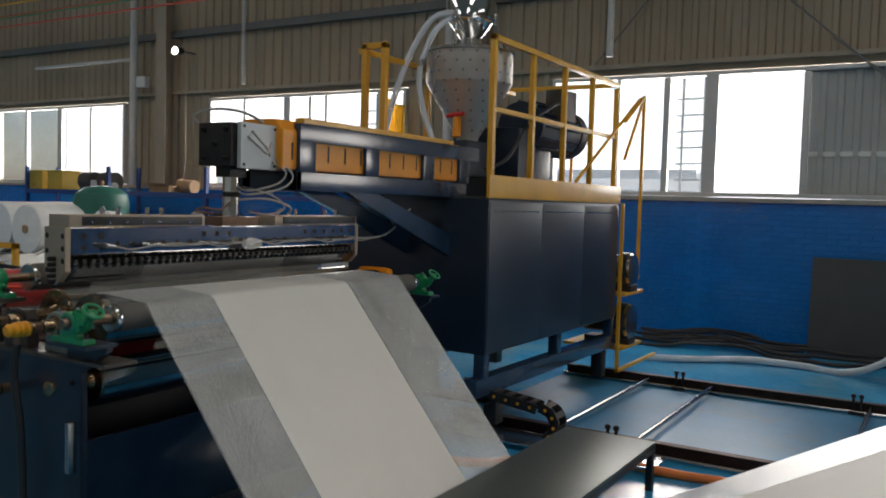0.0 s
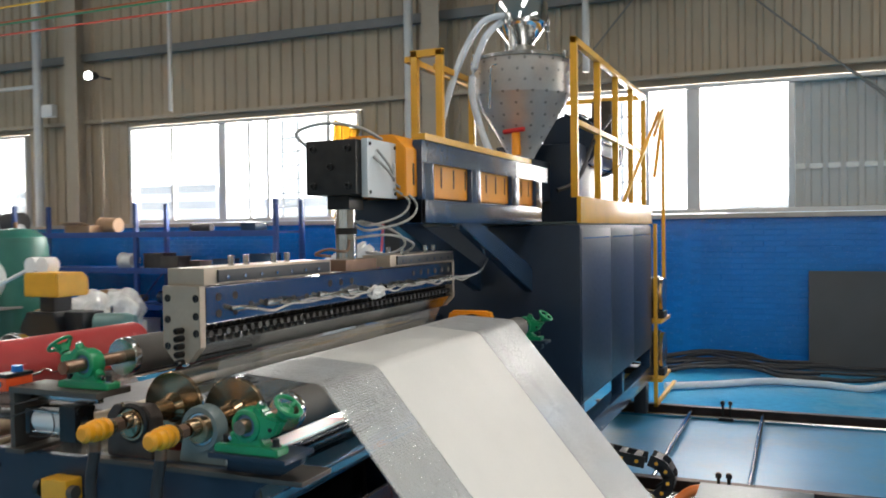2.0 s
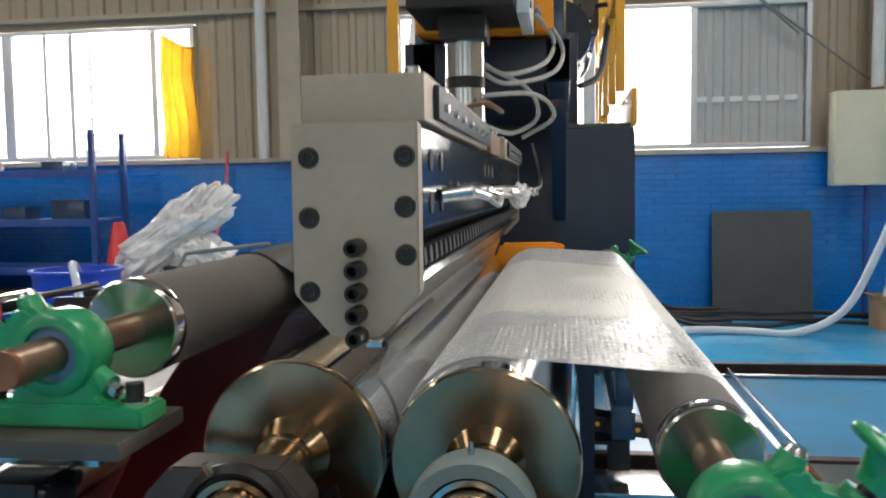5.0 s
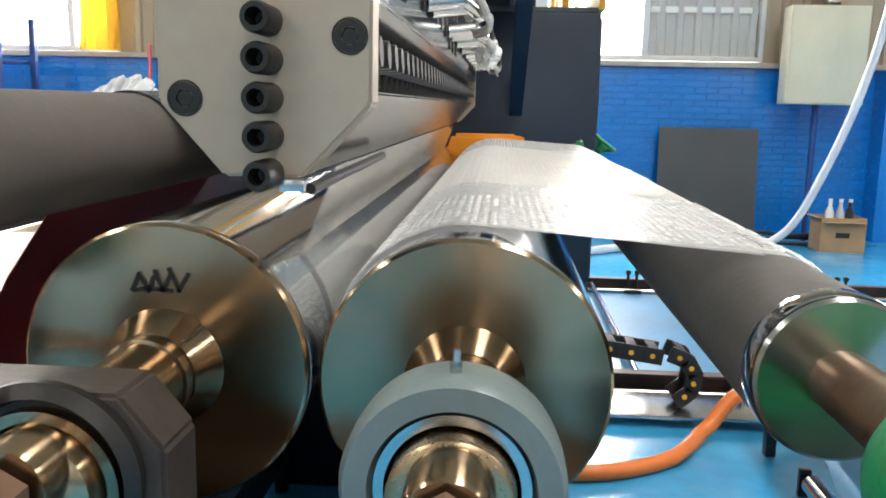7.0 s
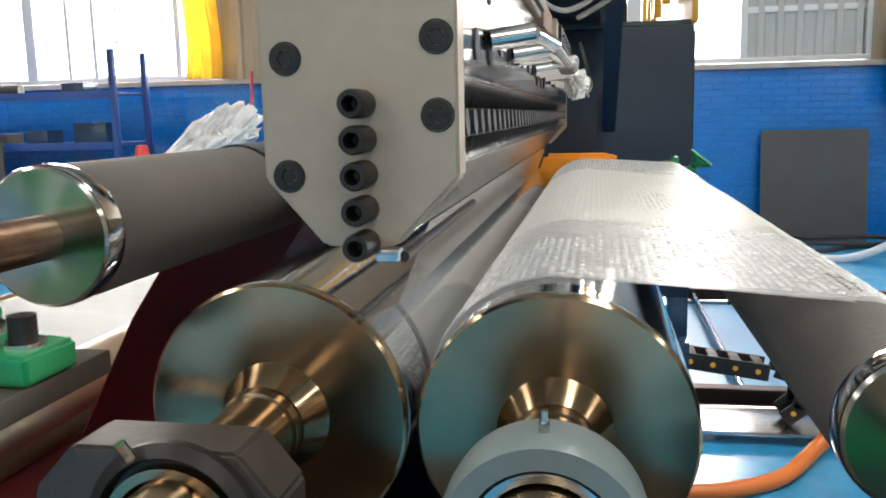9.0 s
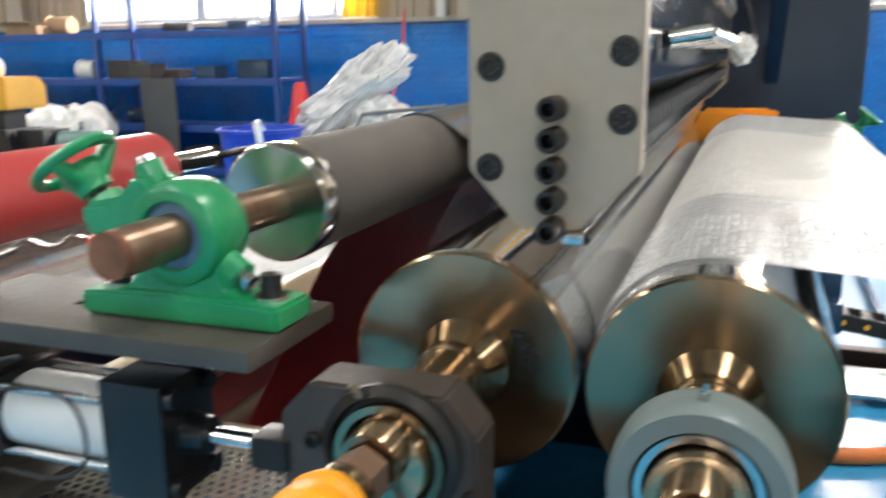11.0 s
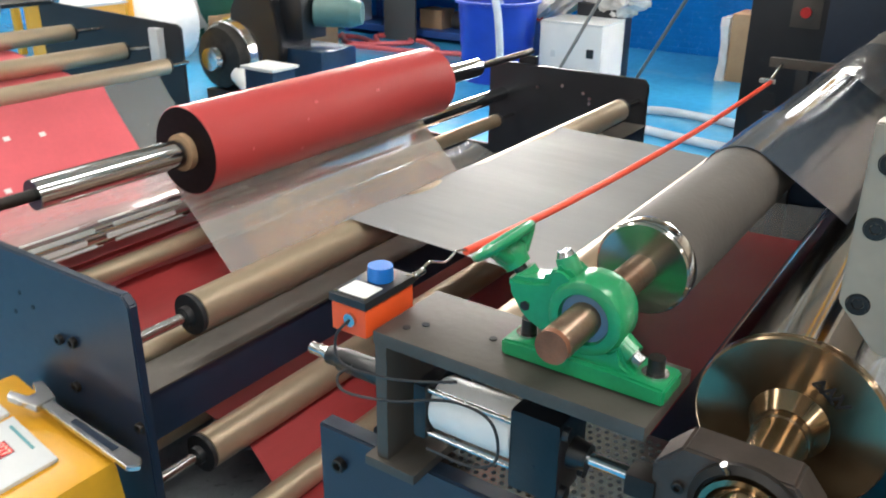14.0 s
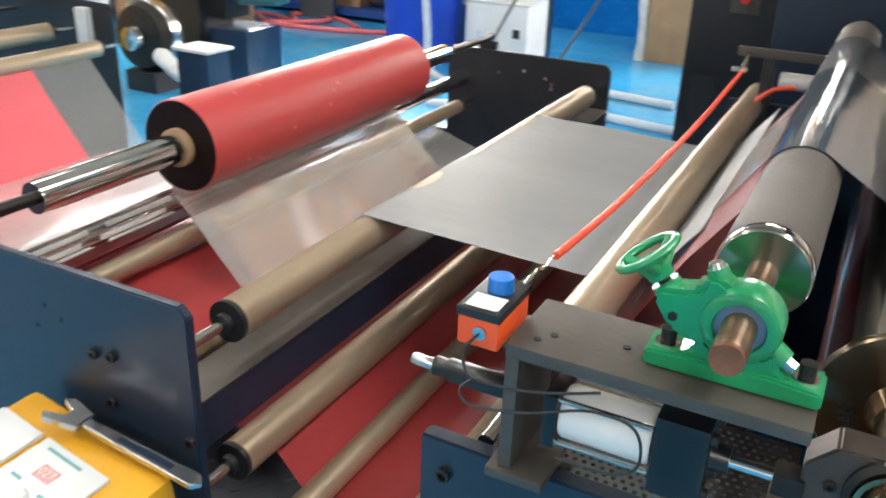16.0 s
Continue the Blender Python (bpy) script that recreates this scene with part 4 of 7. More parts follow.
# perforated tray between the frame and the bearing rail
tray = thing("perforated_tray", (-3.3, 2.2, 0.96), "perforated bright steel tray under the slide", "tray")
part("sheet", cube(-3.5, -3.1, 2.196, 2.45, 0.955, 0.958, 0), PLATED, tray)
dots = bmesh.new()
for i in range(29):
    for j in range(18):
        px, py = -3.492 + i * 0.0135 + (j % 2) * 0.0065, 2.203 + j * 0.0135
        rod(dots, (px, py, 0.9582), (px, py, 0.9586), 0.0038, seg=6)
tagged(part("perforation", dots, INK, tray), kind="stuff")

# ---- the flat die ----
die = thing("flat_die", (-2.9, 3.28, 1.26), "long ground-steel flat film die with bolted end plates", "extrusion die")
end = [(-2.924, 1.27), (-2.873, 1.27), (-2.828, 1.317), (-2.828, 1.5), (-2.966, 1.5), (-2.966, 1.317)]
part("end_plate", slab(end, "Y", 2.27, 2.298, 0.002), DIE_STEEL, die)
part("end_plate", slab(end, "Y", 4.24, 4.268, 0.002), DIE_STEEL, die)
part("body", slab([(-2.96, 1.33), (-2.893, 1.268), (-2.893, 1.49), (-2.96, 1.49)], "Y", 2.3, 4.238, 0.002), DIE_STEEL, die)
part("front_block", slab([(-2.891, 1.375), (-2.86, 1.36), (-2.8285, 1.385), (-2.8285, 1.495), (-2.891, 1.495)], "Y", 2.3, 4.238, 0.002), POLISHED, die)
part("lip", slab([(-2.891, 1.268), (-2.882, 1.268), (-2.834, 1.325), (-2.852, 1.345), (-2.862, 1.358), (-2.891, 1.37)], "Y", 2.3, 4.238, 0.0015), POLISHED, die)
for i in range(46):
    y = 2.325 + i * 0.0418
    bm = bmesh.new()
    d = Vector((0.78, 0, 0.05)).normalized()
    a = Vector((-2.852, y, 1.352))
    rod(bm, a - d * 0.01, a + d * 0.022, 0.0105, seg=12)
    part("lip_bolt", bm, BLACK_OXIDE, die)
for i in range(23):
    y = 2.36 + i * 0.083
    for z in ((1.462, 1.412) if i in (0, 1, 8, 9, 10, 17, 18, 19, 20, 21, 22) else (1.425,)):
        part("bolt_hole", bar((-2.8295, y, z), (-2.827, y, z), 0.0125, seg=20), INK, die)
for x, z in ((-2.948, 1.319), (-2.842, 1.359), (-2.842, 1.41), (-2.947, 1.399), (-2.946, 1.463), (-2.842, 1.463)):
    socket_bolt(die, (x, 2.2699, z), 0.0101, 0.0012)
    ring = lathe(bmesh.new(), (x, 0, z), [(0.0116, 2.2697), (0.0116, 2.2692), (0.0104, 2.2692), (0.0104, 2.2697)], "Y", 28, False)
    part("counterbore", ring, BLACK_OXIDE, die)
for i in range(5):
    socket_bolt(die, (-2.894, 2.27, 1.3675 - i * 0.0237), 0.0098, 0.03)
part("nozzle_stub", cube(-2.884, -2.868, 2.255, 2.27, 1.262, 1.27, 0.001), PLATED, die)
part("nozzle_rod", bar((-2.868, 2.27, 1.263), (-2.868, 2.6, 1.266), 0.004, seg=10), BLACK_OXIDE, die)
for y0, y1 in ((2.285, 3.02), (3.52, 4.24)):
    tb_ = part("top_bar", cube(-2.957, -2.822, y0, y1, 1.5005, 1.552, 0.002), DIE_STEEL, die)
    part("terminal_strip", cube(-2.8215, -2.815, y0 + 0.06, y1 - 0.02, 1.507, 1.545, 0.001), BLACK_PAINT, tb_)
    for k in range(7):
        y = y0 + 0.1 + k * 0.088
        part("terminal", bar((-2.815, y, 1.522), (-2.809, y, 1.522), 0.005, seg=10), PLATED, tb_)
for y in (2.48, 2.56, 2.72, 2.8, 3.6, 3.74, 4.0, 4.1):
    part("plug_connector", bar((-2.87, y, 1.552), (-2.87, y, 1.585), 0.011, seg=16), PLATED, die)
part("neck_flange", cube(-2.95, -2.825, 3.14, 3.4, 1.5, 1.545, 0.004), COPPER, die)
# sensor plugs and their braided leads along the front
for k, y in enumerate((2.43, 2.62, 2.68, 2.95, 3.02, 3.16, 3.33, 3.5, 3.62, 3.78, 3.9, 4.02, 4.1)):
    s = thing("heater_lead", (-2.8, y, 1.4), "silver heater plug with braided lead on the die", "heater lead", group="die heater leads")
    part("plug", bar((-2.826, y, 1.42), (-2.79, y + 0.01, 1.425), 0.009, seg=12), PLATED, s)
    part("crimp", bar((-2.79, y + 0.01, 1.425), (-2.775, y + 0.05, 1.418), 0.0065, seg=10), PLATED, s)
    part("lead", hose([(-2.775, y + 0.05, 1.418), (-2.765, y + 0.12, 1.405 + 0.01 * (k % 3)), (-2.77, y + 0.22, 1.415), (-2.79, y + 0.34, 1.42)], 0.004), WIRE, s)
whole("lead_bundle", hose([(-2.8, 4.1, 1.43), (-2.78, 4.3, 1.42), (-2.76, 4.5, 1.45), (-2.8, 4.8, 1.6)], 0.006), WIRE, "braided lead bundle leaving the die's end", "wire")
foil = bmesh.new()
bmesh.ops.create_icosphere(foil, subdivisions=4, radius=0.5)
for v in foil.verts:
    n1 = noise.noise(v.co * 4.1) * 0.25 + noise.noise(v.co * 11) * 0.14
    v.co = Vector((v.co.x * 0.045, v.co.y * 0.13, v.co.z * 0.055)) * (1 + n1) + Vector((-2.775, 3.3, 1.41))
whole("crumpled_wrap", foil, WRAP, "crumpled clear wrap round the die leads", "wrap", smooth=0)

# ---- film on the machine ----
def arc(cx, cz, r, a0, a1, n=10):
    return [(cx + r * math.cos(radians(a0 + (a1 - a0) * i / n)), cz + r * math.sin(radians(a0 + (a1 - a0) * i / n))) for i in range(n + 1)]


BUBBLE = film_mat("clear_bubble_film", (0.8, 0.81, 0.8), 0.12, 0.4, 0.4, 60, (1, 1, 1), 1.7)
BUBBLE_TOP = film_mat("clear_bubble_caps", (0.88, 0.89, 0.88), 0.36, 0.36, 0.1, 60, (1, 1, 1), 1.8)
WHITE_CAPS = mat("white_bubble_caps", (0.76, 0.75, 0.72), 0.3, vary=0.05, scale=30)


def bubbles(path, y0, y1, pitch, r, h):
    """Rows of small air bubbles standing on a film along a path of (x, z)."""
    line, verts, faces = [], [], []
    left = pitch
    for (xa, za), (xb, zb) in zip(path, path[1:]):
        ln = math.hypot(xb - xa, zb - za)
        ux, uz = (xb - xa) / ln, (zb - za) / ln
        while left <= ln:
            line.append((xa + ux * left, za + uz * left, ux, uz))
            left += pitch * 0.87
        left -= ln
    n = int((y1 - y0) / pitch)
    rnd = random.Random(7)
    full = h
    for i, (x, z, ux, uz) in enumerate(line):
        nx, nz = -uz, ux
        for j in range(n):
            y = y0 + (j + 0.5 + 0.5 * (i % 2)) * pitch + rnd.uniform(-0.0016, 0.0016)
            h = full * rnd.uniform(0.35, 1.3)
            k = len(verts)
            for rr, hh in ((r, 0.0006), (r * 0.72, h * 0.75)):
                for a in range(6):
                    c, q = math.cos(a * math.pi / 3) * rr, math.sin(a * math.pi / 3) * rr
                    verts.append((x + ux * c + nx * hh, y + q, z + uz * c + nz * hh))
            verts.append((x + nx * h, y, z + nz * h))
            for a in range(6):
                b = (a + 1) % 6
                faces.append((k + a, k + 6 + a, k + 6 + b, k + b))
                faces.append((k + 6 + a, k + 12, k + 6 + b))
    me = bpy.data.meshes.new("bubble_rows")
    me.from_pydata([Vector(v) - ORIGIN[web] for v in verts], [], faces)
    me.polygons.foreach_set("use_smooth", [True] * len(me.polygons))
    return me


top_r = arc(RX, RZ, RR + 0.003, 185, 82, 16)
over = arc(-2.53, 1.153, 0.0565, 82, 40, 6)
down = [(-1.72, 0.26), (-1.66, 0.12)]
flat = [(-1.05, 0.105)]
rise = [(0.3, 0.85)]
web = thing("bubble_film_web", (-2.3, 3.35, 0.1), "wide bubble film web, clear edges and a white middle band", "film web")
PATH_WEB = top_r + over + down + flat + rise
part("edge_band", sheet(PATH_WEB, 2.405, 2.77, 0.0015, 6, 0.004, 1, 4), BUBBLE, web, "clear bubble film edge")
part("middle_band", sheet(PATH_WEB, 2.77, 3.74, 0.0015, 10, 0.003, 2, 4), WHITE_WEB, web, "white film band")
part("edge_band", sheet(PATH_WEB, 3.74, 4.24, 0.0015, 6, 0.004, 3, 4), BUBBLE, web, "clear bubble film edge")
for y0, y1, line, mt in ((2.41, 2.77, top_r + over + down[:1], BUBBLE_TOP), (3.745, 4.23, top_r + over + down[:1], BUBBLE_TOP), (2.775, 3.735, top_r + over[:2], WHITE_CAPS)):
    high = 0.0012 if mt is WHITE_CAPS else 0.0018
    me = bubbles(line, y0, y1, 0.0095, 0.0041, high)
    me.materials.append(mt)
    ob = tagged(new("bubble_relief", me), "rows of small air bubbles", kind="stuff")
    ob.parent = web
whole("melt_film", sheet([(-2.884, 1.266)] + arc(LX, LZ, RR + 0.002, 42, 4, 8), 2.44, 4.2, 0.0008, 10, 0.0, 4, 3), film_mat("melt_film_clear", (0.62, 0.62, 0.6), 0.14, 0.12, 0.2, 9), "thin clear film falling from the die lip onto the roll", "film")
red_in = thing("red_film_web", (-3.1, 3.3, 0.5), "dark red film running up behind the nip roll", "film web")
part("film", sheet([(-3.5, 0.82), (-3.352, 1.096), (-3.255, 1.236)], 2.72, 3.3, 0.001, 8, 0.002, 5, 4), DARK_RED, red_in)
part("film_foot", sheet([(-3.55, 0.7), (-3.53, 0.75), (-3.5, 0.82)], 2.72, 3.3, 0.001, 8, 0.002, 6, 4), DARK_RED, red_in)
part("pale_edge", sheet([(-3.5, 0.82), (-3.352, 1.096), (-3.255, 1.236)], 3.3, 3.75, 0.001, 6, 0.002, 5, 4), GREY_PINK, red_in, "pale clear film edge")
guard = whole("drip_guard", slab([(-2.94, 1.12), (-2.69, 1.16), (-2.665, 1.215), (-2.7, 1.232), (-2.9, 1.232)], "Y", 4.37, 4.44, 0.012), ORANGE, "orange-yellow painted guard plate at the rolls' end", "guard")

# ---- the extruder ----
ext = thing("extruder", (-2.9, 6.0, 0.0), "navy extruder stand with orange barrel cover", "extruder")
CX0, CX1, CY0, CY1 = -3.55, -2.378, 5.118, 7.69
cab_body = part("cabinet", cube(CX0, CX1, CY0, CY1, 0.62, 1.68, 0.006), NAVY, ext, "dark navy sheet steel cabinet")
for k in range(3):
    y = 5.13 + k * 0.853
    part("door_panel", cube(CX1 + 0.001, CX1 + 0.006, y, y + 0.849, 0.64, 1.66, 0.002), NAVY, cab_body)
    part("panel_edge", cube(CX1 + 0.006, CX1 + 0.009, y + 0.05, y + 0.78, 1.598, 1.603, 0), PLATED, cab_body)
for y in (CY0, (CY0 + CY1) / 2 - 0.04, CY1 - 0.08):
    part("base_post", cube(CX1 - 0.08, CX1, y, y + 0.08, 0.46, 0.62, 0.004), NAVY_FRAME, ext)
    part("base_post", cube(CX0, CX0 + 0.08, y, y + 0.08, 0.46, 0.62, 0.004), NAVY_FRAME, ext)
for x in (CX1 - 0.1, CX0):
    part("base_beam", cube(x, x + 0.1, CY0 - 0.1, CY1 + 0.05, 0.34, 0.46, 0.004), NAVY_FRAME, ext)
for x in (CX1 - 0.1, CX0):
    for y in (CY0 + 0.2, CY1 - 0.3):
        part("wheel_leg", cube(x, x + 0.1, y, y + 0.12, 0.1, 0.34, 0.004), BLACK_PAINT, ext)
part("platform_edge", cube(CX1 - 0.012, CX1 + 0.012, CY0 - 0.02, CY1 + 0.01, 1.69, 1.845, 0.003), YELLOW, ext, "yellow toe board")
part("platform_edge", cube(CX0, CX1 - 0.014, CY1 - 0.01, CY1 + 0.01, 1.69, 1.845, 0.003), YELLOW, ext, "yellow toe board")
part("deck", cube(CX0, CX1 - 0.014, CY0, CY1 - 0.014, 1.681, 1.7, 0.002), STEP_PAINT, ext)
# ladder-shaped barrel carrier with brackets
for x in (-2.72, -3.05):
    part("carrier_rail", cube(x, x + 0.045, 3.54, 5.5, 1.95, 2.045, 0.003), NAVY_FRAME, ext)
    part("carrier_beam", cube(x, x + 0.06, 3.5, 5.3, 1.69, 1.79, 0.003), NAVY_FRAME, ext)
    part("edge_strip", cube(x - 0.01, x + 0.052, 3.56, 5.12, 2.0455, 2.074, 0.002), YELLOW, ext, "yellow edge strip")
    for y in (3.54, 4.13, 4.76, 5.23):
        part("carrier_post", cube(x, x + 0.045, y, y + 0.13, 1.79, 1.95, 0.003), NAVY_FRAME, ext)
    part("knee_brace", slab([(3.95, 1.69), (4.25, 1.69), (5.118, 1.43), (5.118, 1.28)], "X", x, x + 0.05, 0.003), NAVY_FRAME, ext)
part("carrier_front", cube(-3.07, -2.66, 3.5, 3.54, 1.69, 1.79, 0.003), NAVY, ext)
part("carrier_pan", cube(-2.985, -2.73, 3.54, 5.2, 1.7, 1.715, 0.001), NAVY, ext)
cover = bmesh.new()
plate(cover, [(-3.03, 1.8), (-2.7, 1.8), (-2.7, 2.0), (-2.76, 2.06), (-2.98, 2.06), (-3.03, 2.0)], "Y", 3.43, 5.35, 0.004)
bc = part("barrel_cover", cover, ORANGE, ext, "orange painted barrel cover with vent slots")
for k in range(12):
    y = 3.5 + k * 0.15
    part("vent_slot", cube(-2.701, -2.698, y, y + 0.012, 1.85, 1.94, 0), INK, bc)
part("barrel", bar((-2.9, 3.2, 1.9), (-2.9, 3.5, 1.9), 0.07, seg=32), BLACK_OXIDE, ext)
part("gearbox", cube(-3.2, -2.6, 6.0, 6.6, 1.7, 2.25, 0.02), NAVY, ext)
part("feed_throat", cube(-3.05, -2.8, 5.55, 6.0, 1.85, 2.12, 0.01), NAVY, ext)
mot = part("drive_motor", bar((-2.72, 6.25, 2.28), (-2.72, 7.05, 2.28), 0.2, seg=32), NAVY, ext)
for k in range(14):
    a = 2 * math.pi * k / 14
    part("cooling_fin", cube(0.19, 0.225, -0.35, 0.35, -0.006, 0.006, 0, Matrix.Translation((-2.72, 6.65, 2.28)) @ pose(0, 0, 0, 0, math.degrees(a), 0)), NAVY_FRAME, mot)
part("terminal_box", cube(-2.62, -2.47, 6.5, 6.8, 2.35, 2.6, 0.01), GREY_PLATE, ext)
part("motor_blower", lathe(bmesh.new(), (-2.72, 0, 2.28), [(0.05, 7.05), (0.21, 7.06), (0.21, 7.2), (0.05, 7.22)], "Y", 32), BLACK_PAINT, ext)
head = thing("die_head_adapter", (-2.88, 3.25, 1.55), "black steel melt adapter block with bolts over the die", "adapter")
part("block", cube(-3.0, -2.775, 3.14, 3.4, 1.8, 2.015, 0.006), BLACK_OXIDE, head)
for dx, dz in ((0.035, 0.035), (0.19, 0.035), (0.035, 0.18), (0.19, 0.18), (0.112, 0.11)):
    socket_bolt(head, (-3.0 + dx, 3.14, 1.8 + dz), 0.014, 0.012)
part("spout", cube(-2.94, -2.84, 3.2, 3.32, 1.745, 1.8, 0.004), BLACK_OXIDE, head)
part("neck", bar((-2.89, 3.26, 1.545), (-2.89, 3.26, 1.745), 0.043, seg=36), STAINLESS, head, "bright heater band neck")
part("band", bar((-2.89, 3.26, 1.645), (-2.89, 3.26, 1.67), 0.0445, seg=36), BLACK_OXIDE, head)
ebox = thing("terminal_box", (-2.76, 3.33, 1.8), "white steel terminal box with coiled wires", "terminal box")
ebb = part("box", cube(-2.773, -2.745, 3.18, 3.44, 1.79, 2.02, 0.004), PANEL_GREY, ebox)
for y, z in ((3.2, 1.81), (3.42, 1.81), (3.2, 2.0), (3.42, 2.0)):
    part("screw", bar((-2.745, y, z), (-2.742, y, z), 0.008, seg=12), BLACK_OXIDE, ebb)
for k, pts in enumerate(([(-2.74, 3.25, 1.98), (-2.71, 3.28, 1.93), (-2.715, 3.33, 1.9), (-2.72, 3.36, 1.86)], [(-2.74, 3.22, 1.95), (-2.7, 3.26, 1.9), (-2.7, 3.32, 1.87), (-2.73, 3.38, 1.93)], [(-2.74, 3.4, 1.83), (-2.7, 3.46, 1.78), (-2.72, 3.42, 1.72), (-2.8, 3.3, 1.68), (-2.85, 3.26, 1.7)], [(-2.74, 3.42, 1.85), (-2.68, 3.49, 1.77), (-2.7, 3.44, 1.7), (-2.8, 3.3, 1.66), (-2.85, 3.26, 1.68)], [(-2.85, 3.22, 1.62), (-2.8, 3.1, 1.58), (-2.83, 3.02, 1.59), (-2.9, 3.04, 1.57), (-2.9, 3.15, 1.56)], [(-2.85, 3.3, 1.7), (-2.76, 3.42, 1.66), (-2.74, 3.5, 1.6), (-2.8, 3.46, 1.56), (-2.85, 3.35, 1.57)], [(-2.85, 3.25, 1.63), (-2.74, 3.36, 1.64), (-2.7, 3.5, 1.6), (-2.78, 3.56, 1.555)])):
    whole("heater_wire", hose(pts, 0.0055), WIRE if k != 4 else COPPER, "pale braided heater wire", "wire", group="heater wires")
whole("heater_wire", hose([(-3.0, 3.2, 1.98), (-3.05, 3.15, 2.05), (-2.95, 3.2, 2.09), (-2.85, 3.3, 2.08), (-2.77, 3.36, 2.03)], 0.007), WIRE, "pale braided heater wire", "wire", group="heater wires")

# hopper
hop = thing("material_hopper", (-2.93, 5.77, 2.1), "stainless steel cone hopper with a dotted film and chrome loader", "hopper")
HX, HY = -2.93, 5.77
HOP_FILM = mat("film_covered_stainless", (0.5, 0.48, 0.45), 0.42, 0.55, vary=0.12, scale=5)
hcy = part("cylinder", lathe(bmesh.new(), (HX, HY, 0), [(0.325, 2.55), (0.33, 2.56), (0.33, 2.78)], "Z", 64), HOP_FILM, hop)
part("rim", lathe(bmesh.new(), (HX, HY, 0), [(0.33, 2.775), (0.345, 2.78), (0.345, 2.8), (0.33, 2.805), (0.12, 2.825), (0.1, 2.825)], "Z", 64), STAINLESS, hop)
hco = part("cone", lathe(bmesh.new(), (HX, HY, 0), [(0.325, 2.55), (0.085, 2.15), (0.08, 2.12)], "Z", 64), HOP_FILM, hop)
part("slide_gate", cube(HX - 0.09, HX + 0.09, HY - 0.12, HY + 0.1, 2.1, 2.125, 0.003), PLATED, hop)
part("lid_neck", bar((HX, HY, 2.82), (HX, HY, 2.89), 0.1, seg=32), STAINLESS, hop)
part("loader_cone", lathe(bmesh.new(), (HX, HY, 0), [(0.07, 2.89), (0.17, 3.02), (0.175, 3.03)], "Z", 40), CHROME, hop)
part("loader_drum", lathe(bmesh.new(), (HX, HY, 0), [(0.175, 3.03), (0.185, 3.04), (0.185, 3.17), (0.17, 3.19), (0.1, 3.21), (0.06, 3.225)], "Z", 40), CHROME, hop)
for k in range(3):
    a = 2 * math.pi * k / 3 + 0.4
    part("latch", cube(0.178, 0.196, -0.012, 0.012, 3.0, 3.09, 0.002, Matrix.Translation((HX, HY, 0)) @ pose(0, 0, 0, 0, 0, math.degrees(a))), PLATED, hop)
    part("rim_clamp", cube(0.335, 0.36, -0.015, 0.015, 2.77, 2.82, 0.003, Matrix.Translation((HX, HY, 0)) @ pose(0, 0, 0, 0, 0, math.degrees(a) + 200)), PLATED, hop)
    part("loader_leg", bar((HX + 0.19 * math.cos(a), HY + 0.19 * math.sin(a), 2.82), (HX + 0.175 * math.cos(a), HY + 0.175 * math.sin(a), 3.04), 0.008, seg=10), PLATED, hop)
DOT = mat("grey_film_dots", (0.27, 0.26, 0.25), 0.4, 0.6)
for row, z in enumerate(np.arange(2.2, 2.77, 0.07)):
    rad = 0.3305 if z > 2.555 else 0.085 + (z - 2.15) * 0.6 + 0.001
    n = max(8, int(rad * 2 * math.pi / 0.095))
    for k in range(n):
        a = 2 * math.pi * (k + 0.5 * (row % 2)) / n
        if math.sin(a) < 0.45:
            p = Vector((HX + rad * math.cos(a), HY + rad * math.sin(a), z))
            nrm = Vector((math.cos(a), math.sin(a), 0.0 if z > 2.555 else -0.6)).normalized()
            part("film_dot", bar(p - nrm * 0.002, p + nrm * 0.0012, 0.0105, seg=8), DOT, hcy if z > 2.555 else hco)
part("sight_glass", hose([(HX - 0.05, HY - 0.36, 2.72), (HX - 0.09, HY - 0.36, 2.7), (HX - 0.1, HY - 0.345, 2.6), (HX - 0.12, HY - 0.31, 2.45)], 0.008), PLATED, hop)
part("drain_spout", bar((HX + 0.02, HY - 0.2, 2.3), (HX + 0.03, HY - 0.22, 2.14), 0.028, 0.032, 16), ORANGE, hop, "orange drain spout")
part("clamp_ring", bar((HX - 0.06, HY - 0.21, 2.3), (HX + 0.09, HY - 0.23, 2.31), 0.016, seg=12), RED_MARK, hop)
for pts in ([(-2.98, 5.62, 3.08), (-3.12, 5.52, 3.02), (-3.24, 5.42, 2.76), (-3.32, 5.32, 2.4), (-3.36, 5.26, 2.08)], [(-3.02, 5.62, 3.04), (-3.1, 5.5, 2.9), (-3.16, 5.42, 2.6), (-3.08, 5.38, 2.3), (-2.98, 5.36, 2.08)]):
    whole("feed_hose", hose(pts, 0.023, 12), HOSE, "clear ribbed plastic feed hose to the loader", "hose", group="feed hoses")

